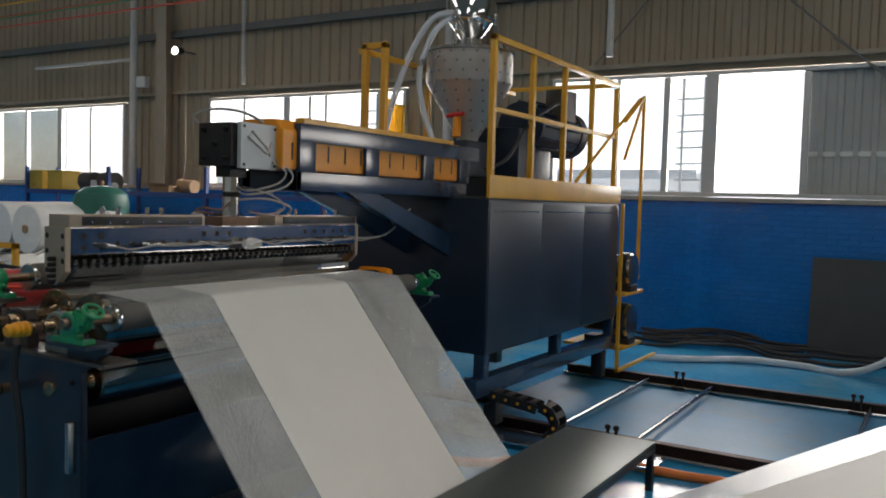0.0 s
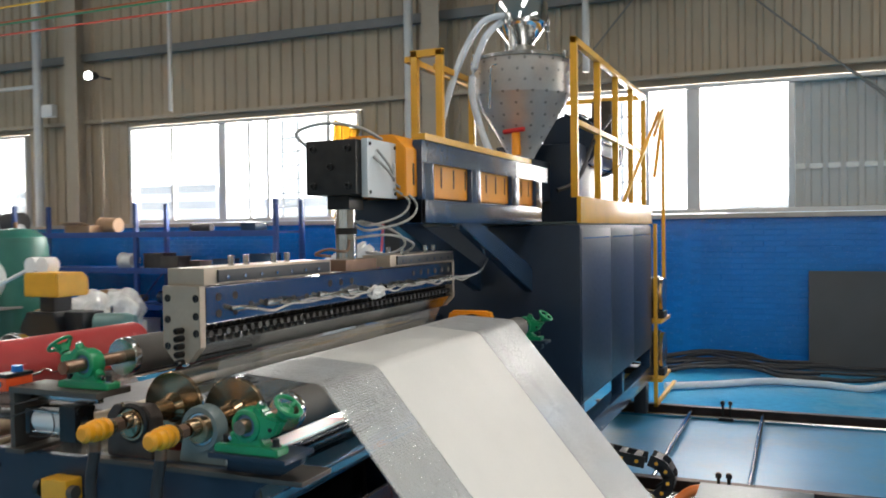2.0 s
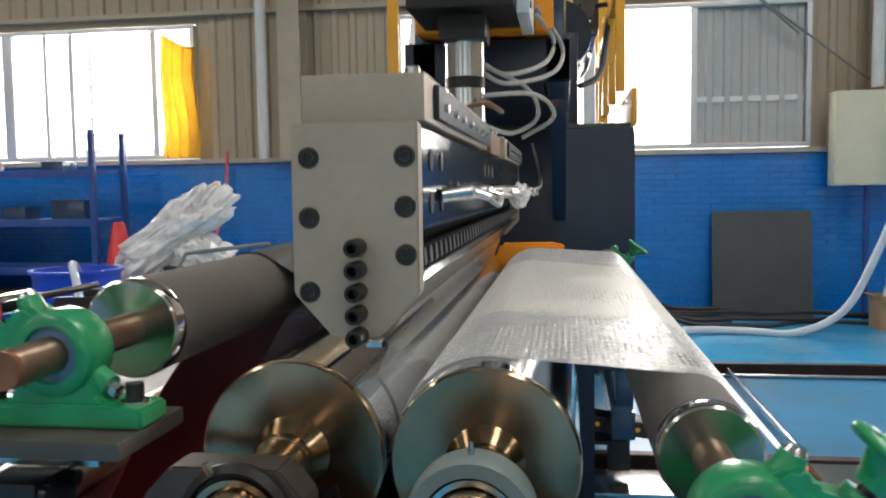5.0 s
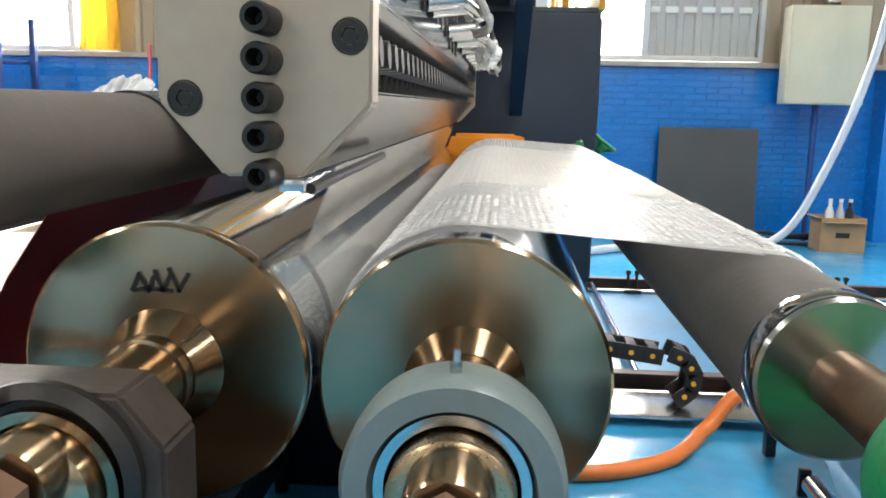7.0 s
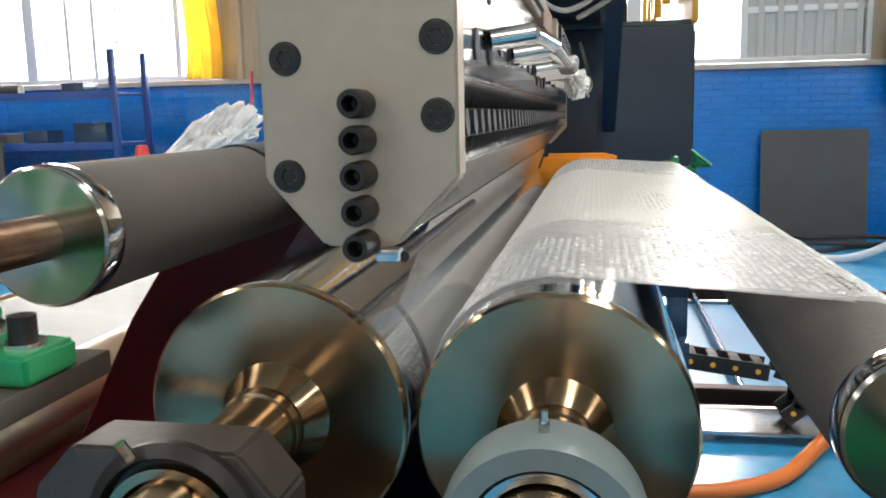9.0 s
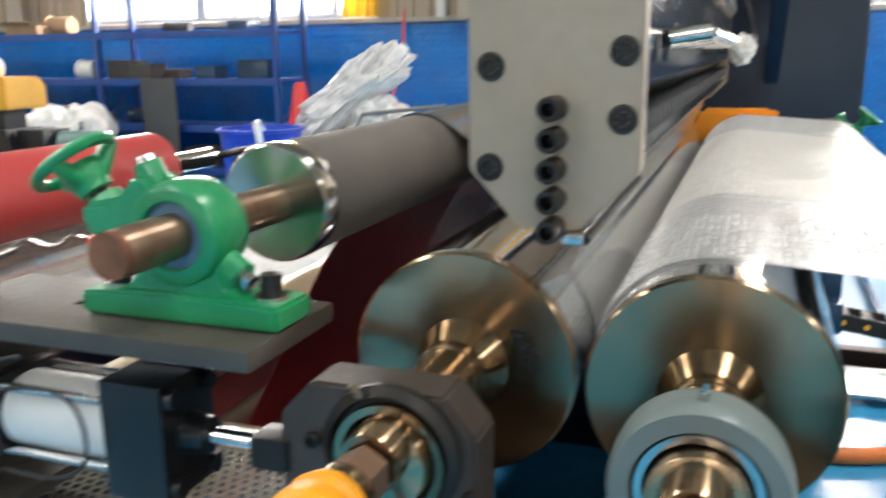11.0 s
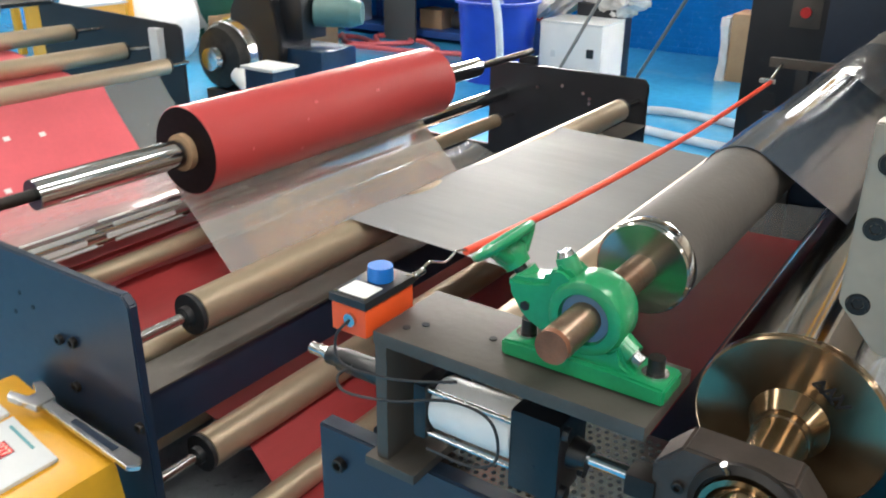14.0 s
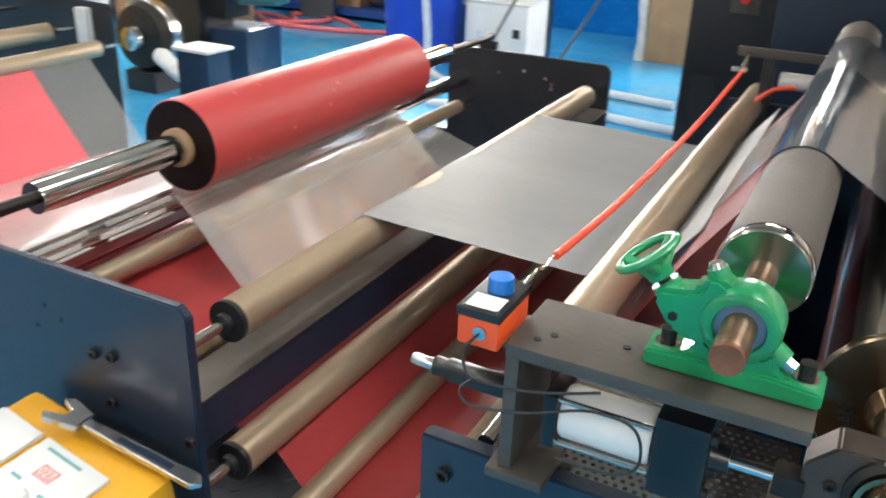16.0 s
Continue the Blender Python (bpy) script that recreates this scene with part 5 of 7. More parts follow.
# railings
rail = thing("platform_railing", (CX1, 6.4, 1.845), "yellow square-tube platform railing", "railing")
X = -2.43
for y, top in ((5.22, 2.8), (5.85, 2.78), (6.45, 2.77), (7.05, 2.76), (7.66, 2.75)):
    part("post", cube(X - 0.02, X + 0.02, y - 0.02, y + 0.02, 1.845, top, 0.003), YELLOW, rail)
part("top_rail", cube(X - 0.02, X + 0.02, 5.2, 7.68, 2.76, 2.8, 0.003), YELLOW, rail)
part("middle_rail", cube(X - 0.016, X + 0.016, 5.24, 7.64, 2.28, 2.315, 0.003), YELLOW, rail)
part("end_rail", cube(CX0, X - 0.022, 7.64, 7.68, 2.76, 2.8, 0.003), YELLOW, rail)
gate = thing("platform_gate", (-3.34, 5.1, 2.06), "yellow square-tube gate frame beside the hopper", "railing")
for x in (-3.44, -3.27):
    part("post", cube(x, x + 0.045, 5.08, 5.12, 1.7, 2.78, 0.003), YELLOW, gate)
part("top_rail", cube(-3.44, -3.225, 5.08, 5.12, 2.74, 2.785, 0.003), YELLOW, gate)
part("side_rail", cube(-3.5, -3.46, 5.12, 7.64, 2.72, 2.76, 0.003), YELLOW, gate)
part("side_rail", cube(-3.3, -3.26, 5.12, 5.75, 2.66, 2.7, 0.003), YELLOW, gate)
part("post", cube(-3.3, -3.26, 5.72, 5.76, 1.7, 2.7, 0.003), YELLOW, gate)
stair = thing("guard_frame", (-2.6, 8.3, 0.0), "yellow tube guard frame behind the extruder platform", "railing")
for x in (-2.36, -3.1):
    part("rail_post", cube(x, x + 0.03, 8.2, 8.23, 0.95, 2.74, 0.002), YELLOW, stair)
    part("handrail", bar((x + 0.015, 7.7, 2.45), (x + 0.015, 8.22, 2.74), 0.016, seg=10), YELLOW, stair)
    part("handrail", bar((x + 0.015, 7.7, 2.1), (x + 0.015, 8.22, 2.74), 0.016, seg=10), YELLOW, stair)
part("diagonal_brace", bar((-2.43, 6.75, 1.86), (-2.38, 8.2, 2.72), 0.016, seg=10), YELLOW, stair)
part("floor_frame", cube(-2.36, -2.33, 7.7, 8.9, 0.1, 0.13, 0.002), YELLOW, stair)
part("post", cube(-2.36, -2.33, 7.7, 7.73, 0.1, 1.69, 0.002), YELLOW, stair)
for z, r in ((1.05, 0.16), (0.55, 0.17)):
    bl = thing("blower", (-2.55, 8.0, z - r), "silver side-channel blower on the extruder's back", "blower", group="blowers")
    part("volute", lathe(bmesh.new(), (-2.36, 8.0, z), [(0.06, -0.1), (r, -0.09), (r, 0.05), (0.05, 0.06)], "X", 32), STAINLESS, bl)
    part("motor", bar((-2.47, 8.0, z), (-2.77, 8.0, z), r * 0.65, seg=24), BLACK_PAINT, bl)
    part("stand", cube(-2.75, -2.3, 7.9, 8.1, z - r - 0.04, z - r + 0.02, 0.004), BLACK_PAINT, bl)
    part("rim", lathe(bmesh.new(), (-2.36, 8.0, z), [(r, -0.06), (r + 0.012, -0.05), (r + 0.012, 0.01), (r, 0.02)], "X", 32), BLACK_PAINT, bl)
part("shelf", cube(-2.9, -2.3, 7.73, 8.3, 0.82, 0.85, 0.003), YELLOW, stair)
part("shelf", cube(-2.9, -2.3, 7.73, 8.3, 0.31, 0.34, 0.003), YELLOW, stair)
whole("motor_cable", hose([(-2.5, 6.6, 2.5), (-2.42, 6.2, 2.42), (-2.45, 5.85, 2.25), (-2.5, 5.6, 1.98), (-2.6, 5.45, 1.9)], 0.014, 10), WIRE_DARK, "thick black motor cable looping down", "cable")

# ---- floor rails, chain, hoses ----
for y, name in ((7.86, "far"), (5.62, "near")):
    b = thing("floor_rail_beam", (-0.5, y, 0), "dark brown channel-section rail beam on the floor", "rail beam", group="floor rail beams")
    part("web", cube(-2.9, 4.5, y, y + 0.02, 0.0, 0.1, 0.002), BROWN_BEAM, b)
    part("flange", cube(-2.9, 4.5, y - 0.05, y, 0.088, 0.1, 0.002), BROWN_BEAM, b)
    part("flange", cube(-2.9, 4.5, y - 0.05, y, 0.002, 0.014, 0.002), BROWN_BEAM, b)
    part("guide_strip", bar((-2.9, y - 0.075, 0.02), (0.5, y - 0.075, 0.02), 0.016, seg=12), PLATED, b)
for x in (-2.06, -1.48, -0.2):
    whole("tie_rod", bar((x, 7.8, 0.06), (x, 5.66, 0.06), 0.018, seg=14), PLATED, "plain steel tie rod between the floor beams", "tie rod", group="tie rods")
for x, y in ((-1.77, 7.8), (-1.62, 5.58), (-0.3, 7.8)):
    c = thing("rail_clamp", (x, y, 0), "black bolted rail clamp", "clamp", group="rail clamps")
    part("plate", cube(x - 0.06, x + 0.06, y - 0.05, y + 0.03, 0.0, 0.03, 0.003), BLACK_PAINT, c)
    for dx in (-0.03, 0.03):
        part("bolt", bar((x + dx, y, 0.03), (x + dx, y, 0.17), 0.011, seg=10), BLACK_OXIDE, c)
        part("nut", bar((x + dx, y, 0.14), (x + dx, y, 0.165), 0.02, seg=6), BLACK_OXIDE, c)
whole("bay_sheet", cube(-2.9, 3.2, 5.68, 7.74, 0.001, 0.006, 0), BAY_BLUE, "dull scuffed blue-grey floor area between the rails", "floor patch", kind="structure")
ch = thing("cable_chain", (-2.0, 5.3, 0.1), "black plastic cable chain with yellow pins", "cable chain")
line = []
for i in range(7):
    line.append((-2.62 + i * 0.09, 0.36 - 0.012 * i, -8))
for i in range(4):
    a = radians(70 - i * 40)
    line.append((-2.0 + 0.1 * math.cos(a), 0.19 + 0.1 * math.sin(a) + 0.0, math.degrees(a) - 90))
for k, (x, z, tilt) in enumerate(line):
    m = Matrix.Translation((x, 5.3, z)) @ pose(0, 0, 0, 0, -tilt, 0)
    lk = part("link", cube(-0.046, 0.046, -0.07, -0.055, -0.035, 0.035, 0.006, m), BLACK_RUBBER, ch)
    part("link", cube(-0.046, 0.046, 0.055, 0.07, -0.035, 0.035, 0.006, m), BLACK_RUBBER, ch)
    part("crossbar", cube(-0.02, 0.02, -0.055, 0.055, 0.024, 0.034, 0.002, m), BLACK_RUBBER, ch)
    pin = bmesh.new()
    rod(pin, (0, -0.0715, 0), (0, -0.07, 0), 0.011, seg=14)
    bmesh.ops.transform(pin, matrix=m, verts=pin.verts)
    part("pin", pin, YELLOW, lk, "yellow pin")
part("chain_shelf", cube(-2.9, -2.4, 5.2, 5.4, 0.26, 0.275, 0.002), BLACK_PAINT, ch)
part("chain_tray", cube(-2.9, -1.2, 5.15, 5.45, 0.04, 0.055, 0.003), PLATED, ch)
part("tray_leg", cube(-2.3, -2.25, 5.2, 5.25, 0.0, 0.04, 0.002), PLATED, ch)
part("tray_leg", cube(-1.4, -1.35, 5.2, 5.25, 0.0, 0.04, 0.002), PLATED, ch)
whole("orange_hose", hose([(-2.9, 4.7, 0.03), (-2.45, 4.6, 0.03), (-2.1, 4.75, 0.03), (-1.9, 5.0, 0.06), (-1.7, 5.1, 0.2), (-1.3, 5.2, 0.04), (-0.6, 5.25, 0.03), (0.3, 5.2, 0.03)], 0.03, 12), ORANGE_HOSE, "thick orange rubber hose on the floor", "hose")
whole("clear_hose", hose([(-2.45, 9.0, 0.05), (-2.0, 9.3, 0.04), (-1.5, 9.6, 0.05), (-1.0, 9.65, 0.04), (-0.55, 9.55, 0.04), (-0.15, 9.5, 0.25), (0.1, 9.45, 0.75), (0.35, 9.4, 1.5), (0.5, 9.35, 2.3), (0.6, 9.3, 3.6)], 0.037, 14), HOSE, "thick clear plastic hose rising from the floor", "hose")
rnd = random.Random(4)
for k in range(9):
    y0 = 10.2 + 0.06 * k
    pts = [(-3.0 + 0.4 * i + rnd.uniform(-0.1, 0.1), y0 + rnd.uniform(-0.18, 0.18), 0.02 + 0.012 * k + (0.05 if i in (2, 3) else 0)) for i in range(6 if k % 3 else 10)]
    whole("floor_cable", hose(pts, 0.016 if k % 2 else 0.022, 8), WIRE_DARK, "black power cable lying loosely on the floor", "cable", group="floor cables")
sheet_b = whole("leaning_board", cube(-1.09, -0.06, -0.01, 0.01, 0.0, 1.14, 0.004, Matrix.Translation((0, 10.75, 0.003)) @ pose(0, 0, 0, -6, 0, 0)), SHEET_GREY, "dark grey board leaning against the blue wall", "board")
jb = thing("junction_box", (0.5, 10.5, 1.4), "large cream steel control box on the wall", "control box")
part("box", cube(0.06, 0.82, 10.5, 10.75, 1.4, 2.36, 0.01), CREAM, jb)
part("door", cube(0.075, 0.805, 10.492, 10.4995, 1.415, 2.345, 0.003), CREAM, jb)
part("bracket", cube(0.2, 0.7, 10.75, 10.99, 1.9, 1.96, 0.003), PURLIN, jb)
part("conduit", bar((0.42, 10.65, 0.0), (0.42, 10.65, 1.4), 0.03, seg=14), BLUE_SHELF, jb)
cb = thing("cardboard_box", (0.55, 10.1, 0), "open brown cardboard box with plastic bottles", "box")
for x0, x1, y0, y1 in ((0.33, 0.345, 9.95, 10.25), (0.735, 0.75, 9.95, 10.25), (0.345, 0.735, 9.95, 9.965), (0.345, 0.735, 10.235, 10.25)):
    part("side", cube(x0, x1, y0, y1, 0.0, 0.33, 0.001), CARDBOARD, cb)
part("flap", cube(0.27, 0.33, 9.95, 10.25, 0.33, 0.335, 0.001, Matrix.Translation((0, 0, 0))), CARDBOARD, cb)
part("flap", cube(0.345, 0.735, 9.88, 9.95, 0.29, 0.295, 0.001), CARDBOARD, cb)
part("base", cube(0.345, 0.735, 9.965, 10.235, 0.002, 0.01, 0), CARDBOARD, cb)
part("label", cube(0.47, 0.6, 9.948, 9.9498, 0.14, 0.19, 0), INK, cb)
for x, c in ((0.45, WHITE_PLASTIC), (0.55, HOSE), (0.64, BLACK_RUBBER)):
    b = thing("bottle", (x, 10.1, 0.012), "small plastic bottle standing in the cardboard box", "bottle", group="boxed bottles")
    bt = part("body", lathe(bmesh.new(), (x, 10.1, 0.012), [(0.035, 0), (0.04, 0.02), (0.04, 0.36), (0.018, 0.42), (0.018, 0.46)], "Z", 20), c, b)
    part("cap", bar((x, 10.1, 0.4721), (x, 10.1, 0.5), 0.02, seg=14), WHITE_PLASTIC, bt)

# step plate over the web
step = thing("step_platform", (-1.4, 3.9, 0), "dark green-grey steel step platform over the film", "step")
part("top", cube(-1.69, -1.13, 2.3, 4.95, 0.265, 0.285, 0.004), STEP_PAINT, step)
for x in (-1.69, -1.17):
    part("edge", cube(x, x + 0.04, 2.3, 4.95, 0.225, 0.264, 0.002), BLACK_PAINT, step)
    for y in (2.32, 4.9):
        part("leg", cube(x, x + 0.04, y, y + 0.04, 0.0, 0.225, 0.002), BLACK_PAINT, step)
roll("web_idler", -1.66, 0.075, 2.3, 4.5, 0.035, 0.012, 2.2, 4.6, PLATED, PLATED, "small steel idler roller under the step", SPEED * 3 / 3.2 * 0.8, collar=False)
for y in (2.22, 4.56):
    c = thing("idler_stand", (-1.66, y, 0), "black idler roller stand", "stand", group="idler stands")
    part("post", cube(-1.68, -1.64, y, y + 0.02, 0.0, 0.1, 0.002), BLACK_PAINT, c)

# switch cabinet behind the rolls
cabn = thing("control_cabinet", (-3.85, 6.2, 0), "tall black control cabinet with a red button", "cabinet")
part("body", cube(-4.055, -3.56, 5.9, 6.5, 0.0, 1.75, 0.006), BLACK_PAINT, cabn)
bp_ = part("button_plate", cube(-3.86, -3.72, 5.894, 5.8995, 1.085, 1.235, 0.002), GREY_PLATE, cabn)
part("button", bar((-3.79, 5.894, 1.16), (-3.79, 5.875, 1.16), 0.025), RED_MARK, bp_, "red push button")
part("vent", cube(-4.0, -3.87, 5.896, 5.8995, 0.5, 0.75, 0), INK, cabn)

# ---- unwind stand ----
def unwind_plate(y0, outline, label):
    p = thing("unwind_side_plate", (-4.4, y0, 0), label, "machine frame", group="unwind side plates")
    part("plate", slab(outline, "Y", y0, y0 + 0.02, 0.003), NAVY if y0 < 3 else BLACK_PAINT, p)
    return p


pl = unwind_plate(2.19, [(-5.3, 0), (-4.075, 0), (-4.045, 0.1), (-4.045, 1.022), (-4.062, 1.04), (-4.7, 1.04), (-5.3, 1.04)], "navy steel side plate of the unwind stand")
for x, z in ((-4.234, 0.893), (-4.28, 0.885), (-4.25, 0.79), (-4.06, 0.77), (-4.7, 0.97)):
    socket_bolt(pl, (x, 2.19, z), 0.011, 0.01)
for x, z in ((-4.4, 0.95), (-4.43, 0.9), (-4.36, 0.93)):
    part("hole", bar((x, 2.1888, z), (x, 2.1902, z), 0.005, seg=10), INK, pl)
pr = unwind_plate(4.7, [(-5.3, 0), (-4.115, 0), (-4.1, 0.1), (-4.1, 0.965), (-4.12, 0.99), (-4.83, 0.99), (-4.85, 0.955), (-4.85, 0.6), (-5.3, 0.6)], "black steel side plate of the unwind stand")
for x, z in ((-4.35, 0.88), (-4.38, 0.9), (-4.35, 0.86), (-4.48, 0.92), (-4.25, 0.85), (-4.14, 0.7), (-4.2, 0.6), (-4.6, 0.9)):
    part("bolt", bar((x, 4.7, z), (x, 4.693, z), 0.008, seg=10), PLATED, pr)

RXX, RZZ, RRR = -4.672, 1.037, 0.122
red = thing("red_film_reel", (RXX, 2.9, RZZ - RRR), "full reel of matt red plastic film on a chrome tube", "film reel")
red.location = (RXX, 2.9, RZZ)
ORIGIN[red] = Vector((RXX, 2.9, RZZ))
part("film", lathe(bmesh.new(), (RXX, 0, RZZ), [(RRR * 0.98, 2.84), (RRR, 2.843), (RRR, 3.967), (RRR * 0.98, 3.97)], "Y", 96), RED_FILM, red)
for y in (2.8395, 3.9705):
    part("core_end", lathe(bmesh.new(), (RXX, 0, RZZ), [(0.05, y), (RRR * 0.975, y)] if y < 3 else [(RRR * 0.975, y), (0.05, y)], "Y", 64), mat("dark_film_edge", (0.03, 0.012, 0.012), 0.45, vary=0.3, scale=60), red, "dark wound film edge")
part("core", lathe(bmesh.new(), (RXX, 0, RZZ), [(0.039, 2.82), (0.05, 2.82), (0.05, 3.99), (0.039, 3.99)], "Y", 48), CARDBOARD, red, "cardboard core")
part("air_shaft", lathe(bmesh.new(), (RXX, 0, RZZ), [(0.015, 2.4), (0.036, 2.4), (0.0375, 2.405), (0.0375, 4.3), (0.036, 4.305), (0.015, 4.305)], "Y", 48), CHROME, red, "chrome air shaft")
for a in range(0, 360, 60):
    part("key_strip", cube(0.0355, 0.0385, 2.45, 2.81, -0.005, 0.005, 0.001, Matrix.Translation((RXX, 0, RZZ)) @ pose(0, 0, 0, 0, a, 0)), PLATED, red)
part("spindle", bar((RXX, 2.18, RZZ), (RXX, 4.76, RZZ), 0.0145, seg=20), BLACK_OXIDE, red)
rnd = random.Random(9)
for k in range(26):
    a, y = rnd.uniform(0, 360), rnd.uniform(2.96, 3.94)
    part("speck", cube(RRR - 0.001, RRR + 0.0008, y, y + rnd.uniform(0.006, 0.018), -0.004, 0.004, 0, Matrix.Translation((RXX, 0, RZZ)) @ pose(0, 0, 0, 0, a, 0)), PINK_SHEET, red)
TURNING.append((red, Matrix.Translation((RXX, 2.9, RZZ)), -SPEED))
for y in (2.2105, 4.7205):
    part("shaft_cradle", cube(RXX - 0.04, RXX + 0.04, y, y + 0.03, RZZ - 0.05, RZZ - 0.016, 0.003), BLACK_PAINT, pl if y < 3 else pr)


def idler(x, z, y0, y1, r, label="champagne anodised aluminium idler roller", s0=2.21, s1=4.7):
    t = thing("idler_roller", (x, y0, z), label, "roller", group="idler rollers")
    part("tube", lathe(bmesh.new(), (x, 0, z), [(r * 0.9, y0), (r, y0 + 0.002), (r, y1 - 0.002), (r * 0.9, y1)], "Y", 48), GOLD, t)
    for y, s in ((y0, -1), (y1, 1)):
        part("end_cap", lathe(bmesh.new(), (x, 0, z), [(r * 0.9, y + s * 0.0005), (r * 1.02, y + s * 0.002), (r * 1.02, y + s * 0.012), (r * 0.5, y + s * 0.014), (r * 0.48, y + s * 0.028), (r * 0.2, y + s * 0.028)], "Y", 40), BLACK_RUBBER, t)
    part("axle", bar((x, s0, z), (x, s1, z), r * 0.27, seg=16), PLATED, t)
    return t


idler(-4.134, 0.9, 2.393, 4.5, 0.043)
idler(-4.147, 0.559, 2.389, 4.52, 0.043)
idler(-3.5, 0.98, 2.42, 4.6, 0.045, s0=2.2, s1=4.68)
idler(-4.02, 0.44, 2.34, 4.6, 0.033, s0=2.2, s1=4.68)
idler(-3.72, 0.56, 2.42, 4.6, 0.033, s0=2.2, s1=4.68)
idler(-4.24, 0.79, 2.3, 4.55, 0.028)
idler(-4.32, 0.53, 2.3, 4.55, 0.036)
idler(-4.72, 0.76, 2.3, 4.55, 0.028)
part("cross_bar", cube(-4.17, -4.1, 2.2105, 4.699, 0.69, 0.8, 0.004), NAVY, pl)
part("cover_strip", cube(-4.19, -4.09, 2.2105, 4.699, 0.801, 0.806, 0.001), GREY_PLATE, pl, "grey steel strip on the cross bar")
sp = thing("chrome_spreader_bar", (-4.78, 3.3, 0.79), "ribbed chrome spreader roller under the red reel", "roller")
part("bar", bar((-4.78, 2.25, 0.845), (-4.78, 4.7, 0.845), 0.03, seg=32), CHROME, sp)
for k, a in enumerate(range(0, 360, 45)):
    for y in (2.34, 2.62, 2.9):
        part("rib", cube(0.0285, 0.034, y + 0.03 * (k % 3), y + 0.22 + 0.03 * (k % 3), -0.006, 0.006, 0.001, Matrix.Translation((-4.78, 0, 0.845)) @ pose(0, 0, 0, 0, a, 0)), WHITE_PLASTIC, sp, "white rib")
f1 = thing("clear_film_web", (-4.4, 3.5, 0.7), "clear wrinkled film pulled off the red reel", "film web")
LOOSE = film_mat("glossy_wrinkled_film", (0.66, 0.62, 0.58), 0.38, 0.1, 1.0, 5, (1.6, 0.3, 1), 2.6)
part("film", sheet(arc(RXX, RZZ, RRR + 0.002, 300, 226, 8) + [(-4.7, 0.885), (-4.63, 0.81), (-4.56, 0.735), (-4.47, 0.64), (-4.36, 0.58)], 2.84, 3.97, 0.001, 24, 0.012, 7, 4), LOOSE, f1)
f2 = thing("silver_film_web", (-3.8, 3.5, 0.95), "flat silver-grey film over the champagne rollers", "film web")
part("film", sheet(arc(-4.134, 0.9, 0.0445, 150, 85, 6) + [(-3.6, 0.93)], 2.89, 3.99, 0.001, 40, 0.007, 8), GREY_FILM, f2)
part("film_turn", sheet([(-3.6, 0.93)] + arc(-3.5, 0.98, 0.0465, 268, 325, 5) + [(-3.36, 1.09)], 2.89, 3.99, 0.001, 10, 0.002, 9), GREY_FILM, f2)
f6 = thing("grey_film_web", (-5.6, 3.2, 0.7), "greyish pink clear film over the chrome spreader", "film web")
part("film", sheet([(-6.45, 0.36), (-5.6, 0.66), (-4.83, 0.872)] + arc(-4.78, 0.845, 0.036, 120, 75, 3), 2.3, 4.0, 0.001, 12, 0.01, 17), GREY_PINK, f6)
part("fold_edge", sheet([(-5.6, 0.5), (-5.1, 0.64), (-4.8, 0.76), (-4.765, 0.79)], 2.3, 3.95, 0.001, 10, 0.006, 18), RED_SHEET, f6, "dark red underside")
f3 = thing("red_film_sheet", (-4.0, 3.3, 0.45), "wide red film running low under the rollers", "film web")
LOW_RED = [(-6.2, 0.24), (-5.3, 0.42), (-4.75, 0.7), (-4.5, 0.62), (-4.34, 0.572), (-4.27, 0.545)] + arc(-4.147, 0.559, 0.0445, 230, 290, 5) + arc(-4.02, 0.44, 0.0345, 240, 300, 4) + [(-3.74, 0.524), (-3.64, 0.6), (-3.55, 0.69), (-3.25, 0.7)]
part("film", sheet(LOW_RED, 2.5, 4.05, 0.001, 14, 0.008, 10), RED_SHEET, f3)
part("clear_edge", sheet(LOW_RED, 4.05, 4.4, 0.001, 5, 0.008, 11), CLEAR_FILM, f3)
TREAD = mat("worn_tread_steel", (0.26, 0.29, 0.31), 0.4, 0.4, vary=0.2, scale=6)
trd = thing("tread_plate", (-4.0, 2.7, 0.3), "grey steel tread plate under the films", "plate")
part("plate", cube(-4.7, -3.6, 2.25, 3.3, 0.3, 0.31, 0.001), TREAD, trd)
stud = bmesh.new()
for i in range(24):
    for j in range(20):
        x, y = -4.65 + i * 0.045, 2.28 + j * 0.05
        box(stud, -0.014, 0.014, -0.004, 0.004, 0.31, 0.3125, 0, Matrix.Translation((x, y, 0)) @ pose(0, 0, 0, 0, 0, 45 if (i + j) % 2 else -45))
tagged(part("stud_pattern", stud, TREAD, trd, "", 0), kind="stuff")
for x in (-4.65, -3.65):
    for y in (2.3, 3.25):
        part("leg", cube(x, x + 0.04, y, y + 0.04, 0, 0.3, 0.002), BLACK_PAINT, trd)

# speed box with a lit display, and the wrench on it
sb = thing("speed_controller", (-4.2, 2.08, 0.3), "yellow motor housing with a grey speed controller panel", "controller")
m = Matrix.Translation((-4.208, 2.036, 0.762)) @ pose(0, 0, 0, 6, 4, -6)
part("housing", box(bmesh.new(), -0.23, 0.16, -0.2, 0.1, -0.2, -0.012, 0.02, m), YELLOW, sb)
part("stand", cube(-4.3, -4.1, 1.95, 2.1, 0.0, 0.62, 0.004), YELLOW, sb)
pn = part("panel", box(bmesh.new(), -0.085, 0.085, -0.125, 0.03, -0.0115, -0.002, 0.004, m), PANEL_GREY, sb)
part("panel", box(bmesh.new(), -0.22, -0.1, -0.125, 0.03, -0.0115, -0.002, 0.004, m), PANEL_GREY, sb)
